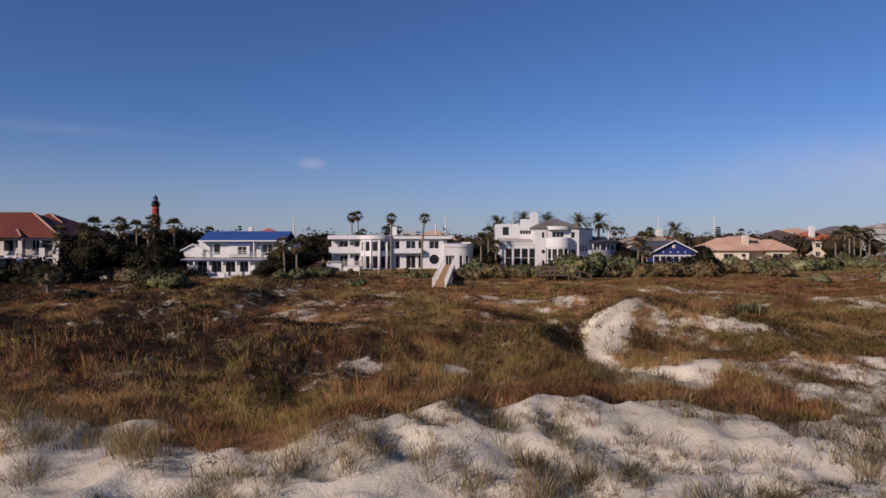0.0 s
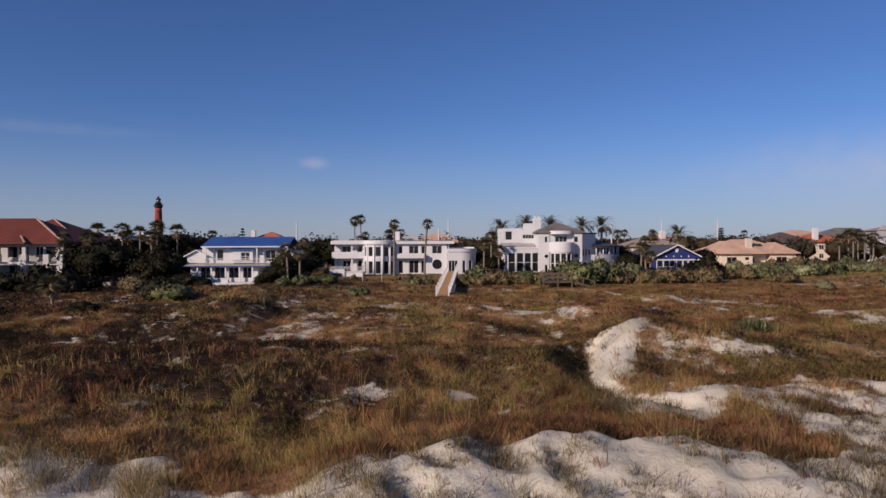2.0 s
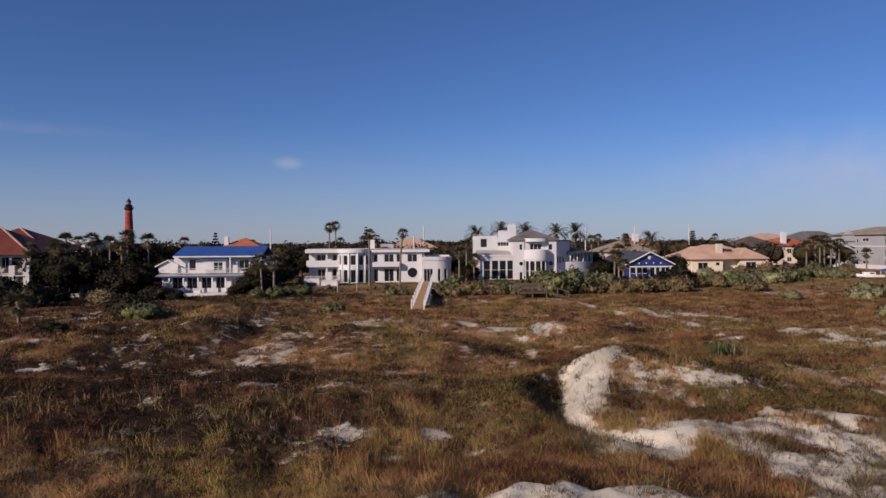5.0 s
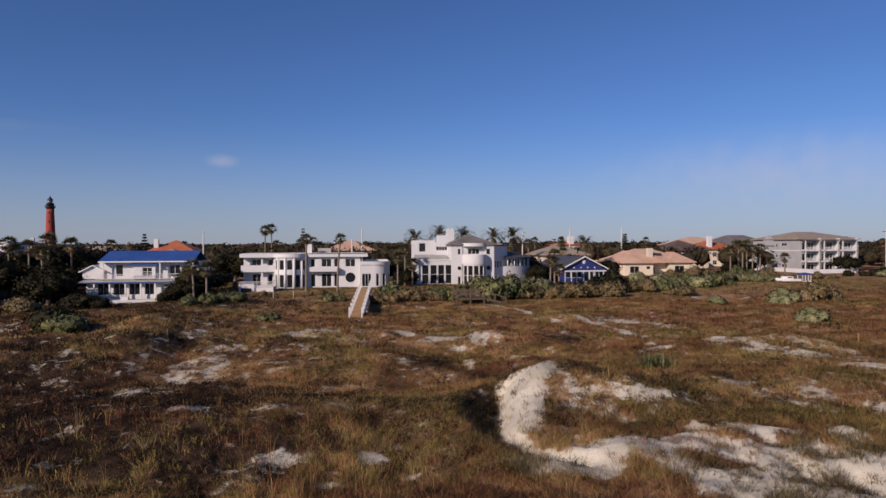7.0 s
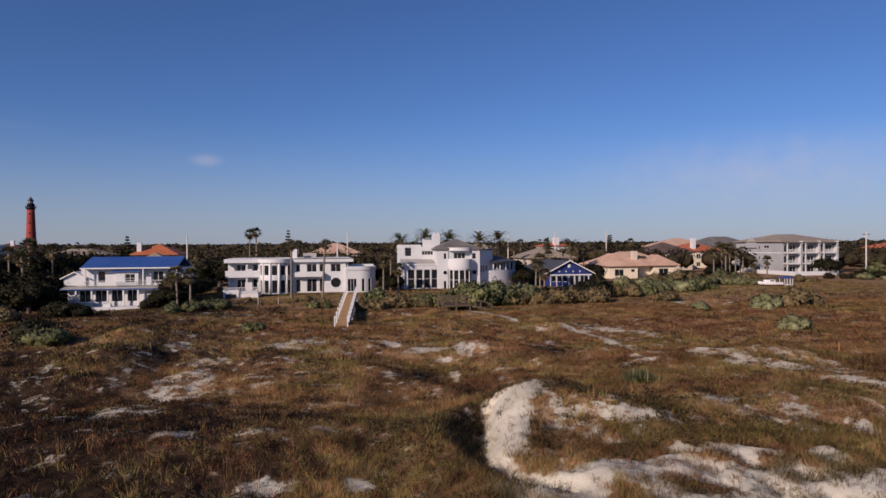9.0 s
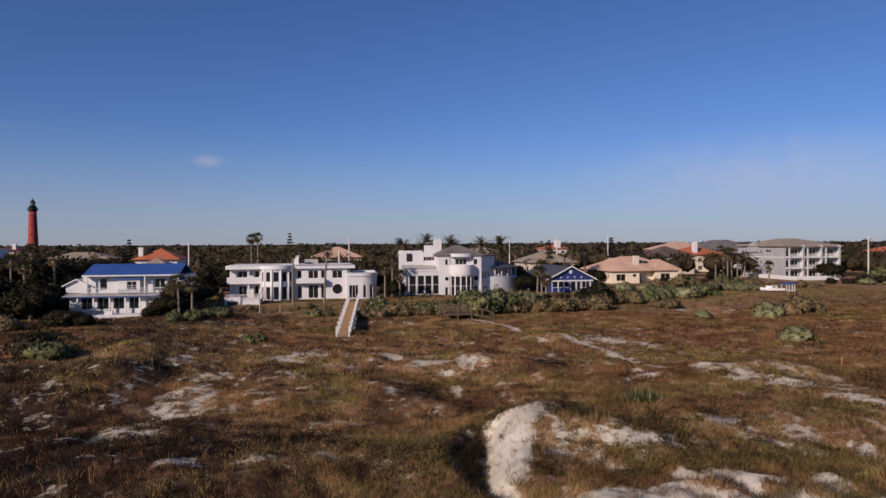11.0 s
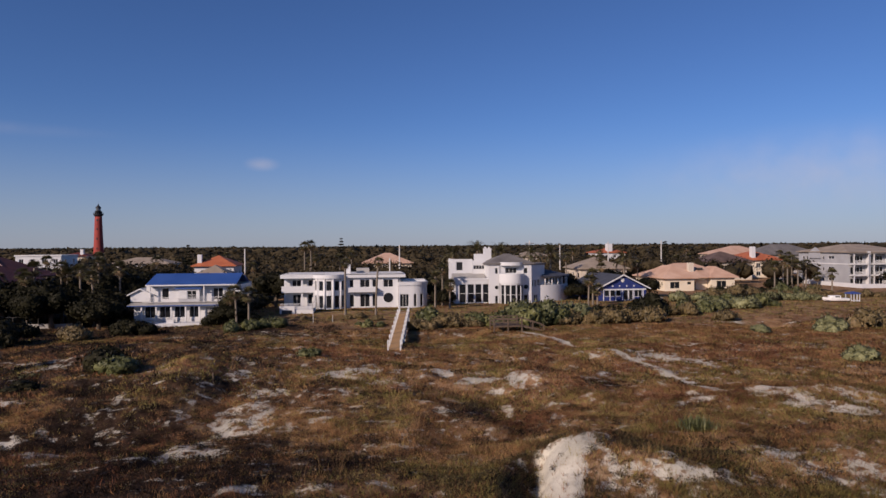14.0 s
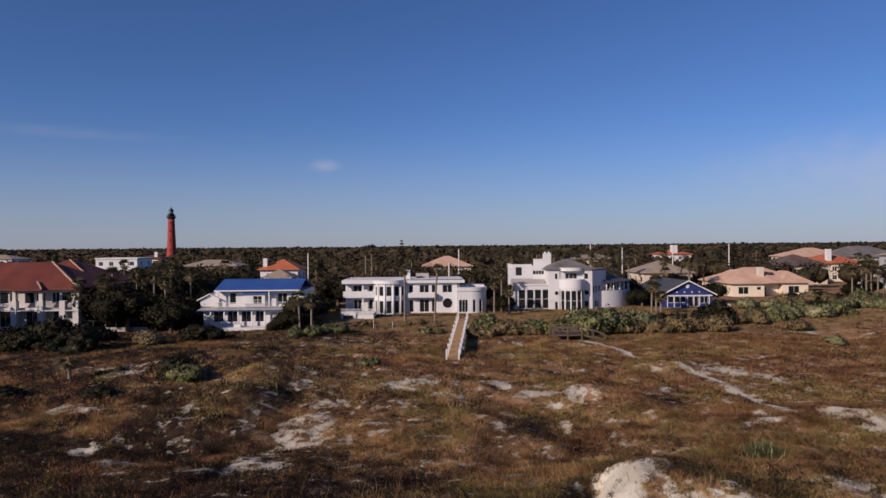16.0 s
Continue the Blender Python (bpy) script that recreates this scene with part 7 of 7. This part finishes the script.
# palms
for x, y, tall, ln in ((-4.3, 114, 9.6, (0.2, 0)), (0.9, 116, 9.7, (-0.6, 0)), (-19.3, 108, 5.2, (0, 0)), (-21.6, 110, 5.6, (0.4, 0)), (-23.2, 113, 4.6, (0, 0)),
                       (-60, 122, 8.8, (0, 0)), (-57.4, 118, 8.3, (0.4, 0)), (-50.5, 122, 9.3, (0, 0)), (-47.5, 120, 8.5, (0.3, 0)), (-45.3, 126, 9.6, (0, 0)), (-53.5, 124, 8.6, (0, 0)), (-62, 118, 8.2, (0, 0)), (-59, 124, 9.8, (0, 0)), (-54.5, 124, 9.8, (0, 0)), (-49, 126, 10.4, (0, 0)),
                       (12.8, 131, 6.2, (0.2, 0)), (14.8, 136, 7.6, (0, 0)), (15.4, 128, 4.8, (0, 0)), (43.6, 129, 5.4, (0.2, 0)), (45.2, 131, 6.4, (0, 0)), (44.4, 126, 3.6, (0, 0)),
                       (98.4, 152, 7.0, (0, 0)), (100.4, 150, 7.6, (0.2, 0)), (102.6, 155, 8.2, (0, 0)), (103.8, 151, 7.2, (0, 0)), (105.6, 156, 8.4, (0.3, 0)), (106.6, 152, 7.4, (0, 0)), (108.0, 155, 6.6, (0, 0)),
                       (109.6, 151.9, 4.3, (0, 0)), (112.7, 150.9, 5.0, (0, 0)), (-38.5, 71, 2.3, (0.1, 0)), (-17.6, 182, 12.6, (0, 0)), (-15.6, 180, 12.9, (0.3, 0)), (-66, 170, 11.5, (0, 0)), (61, 170, 6.5, (0, 0)), (72, 172, 7.0, (0.3, 0)), (65, 182, 8.6, (0, 0))):
    tall = tall + 0.3 if -63 < x < -44 and y > 110 else tall
    palm((x, y, on(x, y)), tall, pick.randrange(50), "fan", 1.25 if (x, y) in ((-4.3, 114), (0.9, 116)) else 1.7 if tall < 9.8 else 1.9, ln)
for x, y, tall in ((33, 166, 10.6), (39.5, 160, 10.0), (45.5, 164, 10.2), (21, 168, 9.8), (28, 172, 11.0), (66.5, 168, 8.2)):
    palm((x, y, on(x, y)), tall, pick.randrange(50), "feather", 3.4, (0, 0), "date palm with a broad feathery crown", girth=0.32)


def norfolk_pine(x, y, tall):
    ob = thing("pine_tree", (x, y, on(x, y)), "tall dark conical pine above the woods", "tree", "pines above the woods")
    bm = bmesh.new()
    limb(bm, (Vector((0, 0, -0.3)), Vector((0, 0, tall * 0.5)), Vector((0, 0, tall))), (0.3, 0.2, 0.05))
    part("trunk", bm, BARK, ob)
    blobs = []
    for k in range(9):
        z = tall * (0.3 + 0.68 * k / 8)
        r = (1 - k / 9.5) * tall * 0.17 + 0.3
        for j in range(4):
            a = j * 1.57 + k * 0.6
            blobs.append((math.cos(a) * r * 0.6, math.sin(a) * r * 0.6, z, r * 0.55, r * 0.55, 0.45))
    v, f, nn = leaf_cloud(blobs, 1500, 0.22, int(x) % 97)
    c = new("crown", mesh_from("crown", v, f, 3, LEAF_DARK, nn))
    c.parent = ob


for x, y, tall in ((-79, 300, 14.5), (-14, 330, 16.5), (118, 330, 12.5), (152, 330, 13.5), (160, 345, 14.0)):
    norfolk_pine(x, y, tall)

HOUSES = [(40, 132, 120, 176), (99, 176, 120, 176), (12, 60, 128, 158), (-95, -60, 112, 152), (-43, -22, 112, 136), (-18, 12, 120, 146), (17, 44, 132, 153), (48, 62, 133, 160), (75, 99, 160, 187), (131, 160, 163, 207)]
BUILT = [tuple(float(b) for b in (min(c[0] for c in o), max(c[0] for c in o), min(c[1] for c in o), max(c[1] for c in o)))
         for o in ([(c.x + h.location.x, c.y + h.location.y) for k in h.children for c in (Vector(k.bound_box[0]), Vector(k.bound_box[6]))] for h in scene.objects if h.get("group") == "houses behind the beach road")]
# cabbage palms standing in the woods
wr = random.Random(31)
for i in range(46):
    y = wr.uniform(150, 330)
    x = wr.uniform(-0.75, 1.05) * y
    if any(a - 3 < x < b + 3 and c - 10 < y < d + 3 for a, b, c, d in HOUSES + BUILT):
        continue
    palm((x, y, on(x, y)), wr.uniform(7.0, 10.5), wr.randrange(50), "fan", 1.9, (wr.uniform(-0.3, 0.3), 0), "cabbage palm rising out of the coastal woods")

# yucca on the dune
yucca = thing("yucca_plant", (20.15, 39.1, on(20.15, 39.1)), "spiky grey-green yucca clump in the dune grass", "plant")
v, f = [], []
yr = np.random.default_rng(3)
for i in range(620):
    a, e = yr.uniform(0, 2 * np.pi), yr.uniform(0.1, 1.4)
    o = np.array([yr.normal(0, 0.45), yr.normal(0, 0.35), yr.uniform(0.05, 0.5)])
    d = np.array([math.cos(a) * math.cos(e), math.sin(a) * math.cos(e), math.sin(e)])
    s = np.array([-math.sin(a), math.cos(a), 0]) * 0.035
    ln = yr.uniform(0.45, 0.75)
    v += [o - s, o + s, o + d * ln]
yl = new("leaves", mesh_from("leaves", np.array(v), np.arange(len(v)), 3, LEAF_GREEN))
yl.parent = yucca

for x, y, tall, m, label in ((-13.7, 59, 0.85, OLD_WOOD, "grey survey post in the dune grass"), (44.7, 50.4, 1.1, ORANGE_PAINT, "orange marker post on the dune"), (-9.3, 109, 1.5, CONCRETE, "pale square garden post"), (-6.2, 109.5, 1.2, CONCRETE, "pale square garden post")):
    p = thing("marker_post", (x, y, on(x, y)), label, "post")
    bm = boxed(-0.045, 0.045, -0.045, 0.045, -0.3, tall)
    bmesh.ops.bevel(bm, geom=bm.edges[:], offset=0.012, segments=1)
    part("stake", bm, m, p)

# ---- woods ----


def woods(name, label, n, y0, y1, crown, tall, leaves, leaf, seed, level=1, core=0.85):
    r = np.random.default_rng(seed)
    y = np.sqrt(r.uniform(y0 * y0, y1 * y1, n))
    x = r.uniform(-0.95 * y - 10, 1.2 * y + 10)
    k = np.ones(n, bool)
    for a, b, c, d in HOUSES:
        k &= ~((x > a - 3) & (x < b + 3) & (y > c - 6) & (y < d + 3))
    for a, b, c, d in BUILT:
        k &= ~((x > a - 2) & (x < b + 2) & (y > c - 14) & (y < d + 2))
    k &= fbm(x, y, 30.0, 91) > 0.36
    x, y = x[k], y[k]
    m = len(x)
    big = r.uniform(0.6, 1.35, m) * crown
    top = tall * (0.55 + 0.75 * fbm(x, y, 45.0, 92)) * r.uniform(0.8, 1.15, m)
    z = height(x, y)
    t = np.repeat(np.arange(m), leaves)
    q = len(t)
    d = r.normal(0, 1, (q, 3))
    d[:, 2] = np.abs(d[:, 2]) * 1.1 - 0.25
    d /= np.linalg.norm(d, axis=1)[:, None]
    rad = r.uniform(0.7, 1.08, q) + 0.2 * r.uniform(0, 1, q) ** 4
    c = np.stack([x[t] + d[:, 0] * big[t] * rad, y[t] + d[:, 1] * big[t] * rad, z[t] + top[t] * 0.6 + d[:, 2] * top[t] * 0.42 * rad], -1)
    nrm = d + r.normal(0, 0.5, (q, 3))
    nrm /= np.linalg.norm(nrm, axis=1)[:, None]
    u = np.cross(nrm, r.normal(0, 1, (q, 3)))
    u /= np.linalg.norm(u, axis=1)[:, None] + 1e-6
    w = np.cross(nrm, u)
    s = (leaf * r.uniform(0.6, 1.4, q))[:, None]
    v = np.stack([c - u * s, c + u * s, c + w * s * 1.4], 1)
    v, f, nn = with_cores(v, d, 0.25, r, np.stack([x, y, z + top * 0.58], -1), np.stack([big, big, top * 0.44], -1) * core, level)
    tagged(new(name, mesh_from(name, v, f, 3, LEAF_WOOD, nn)), label, "woodland", kind="stuff")


woods("coastal_woods", "dense low coastal hammock of brown-green scrub oaks", 3600, 128, 260, 3.1, 7.2, 80, 0.3, 1, 1, 0.72)
woods("middle_woods", "belt of coastal woods behind the houses", 5200, 260, 620, 4.6, 8.5, 20, 0.75, 2, 1, 0.8)
woods("far_woods", "distant flat woodland up to the horizon", 7000, 620, 2200, 9.0, 10.5, 6, 2.2, 3)
woods("horizon_woods", "hazy far woods along the skyline", 6000, 2200, 5600, 26.0, 11.0, 5, 7.0, 4)
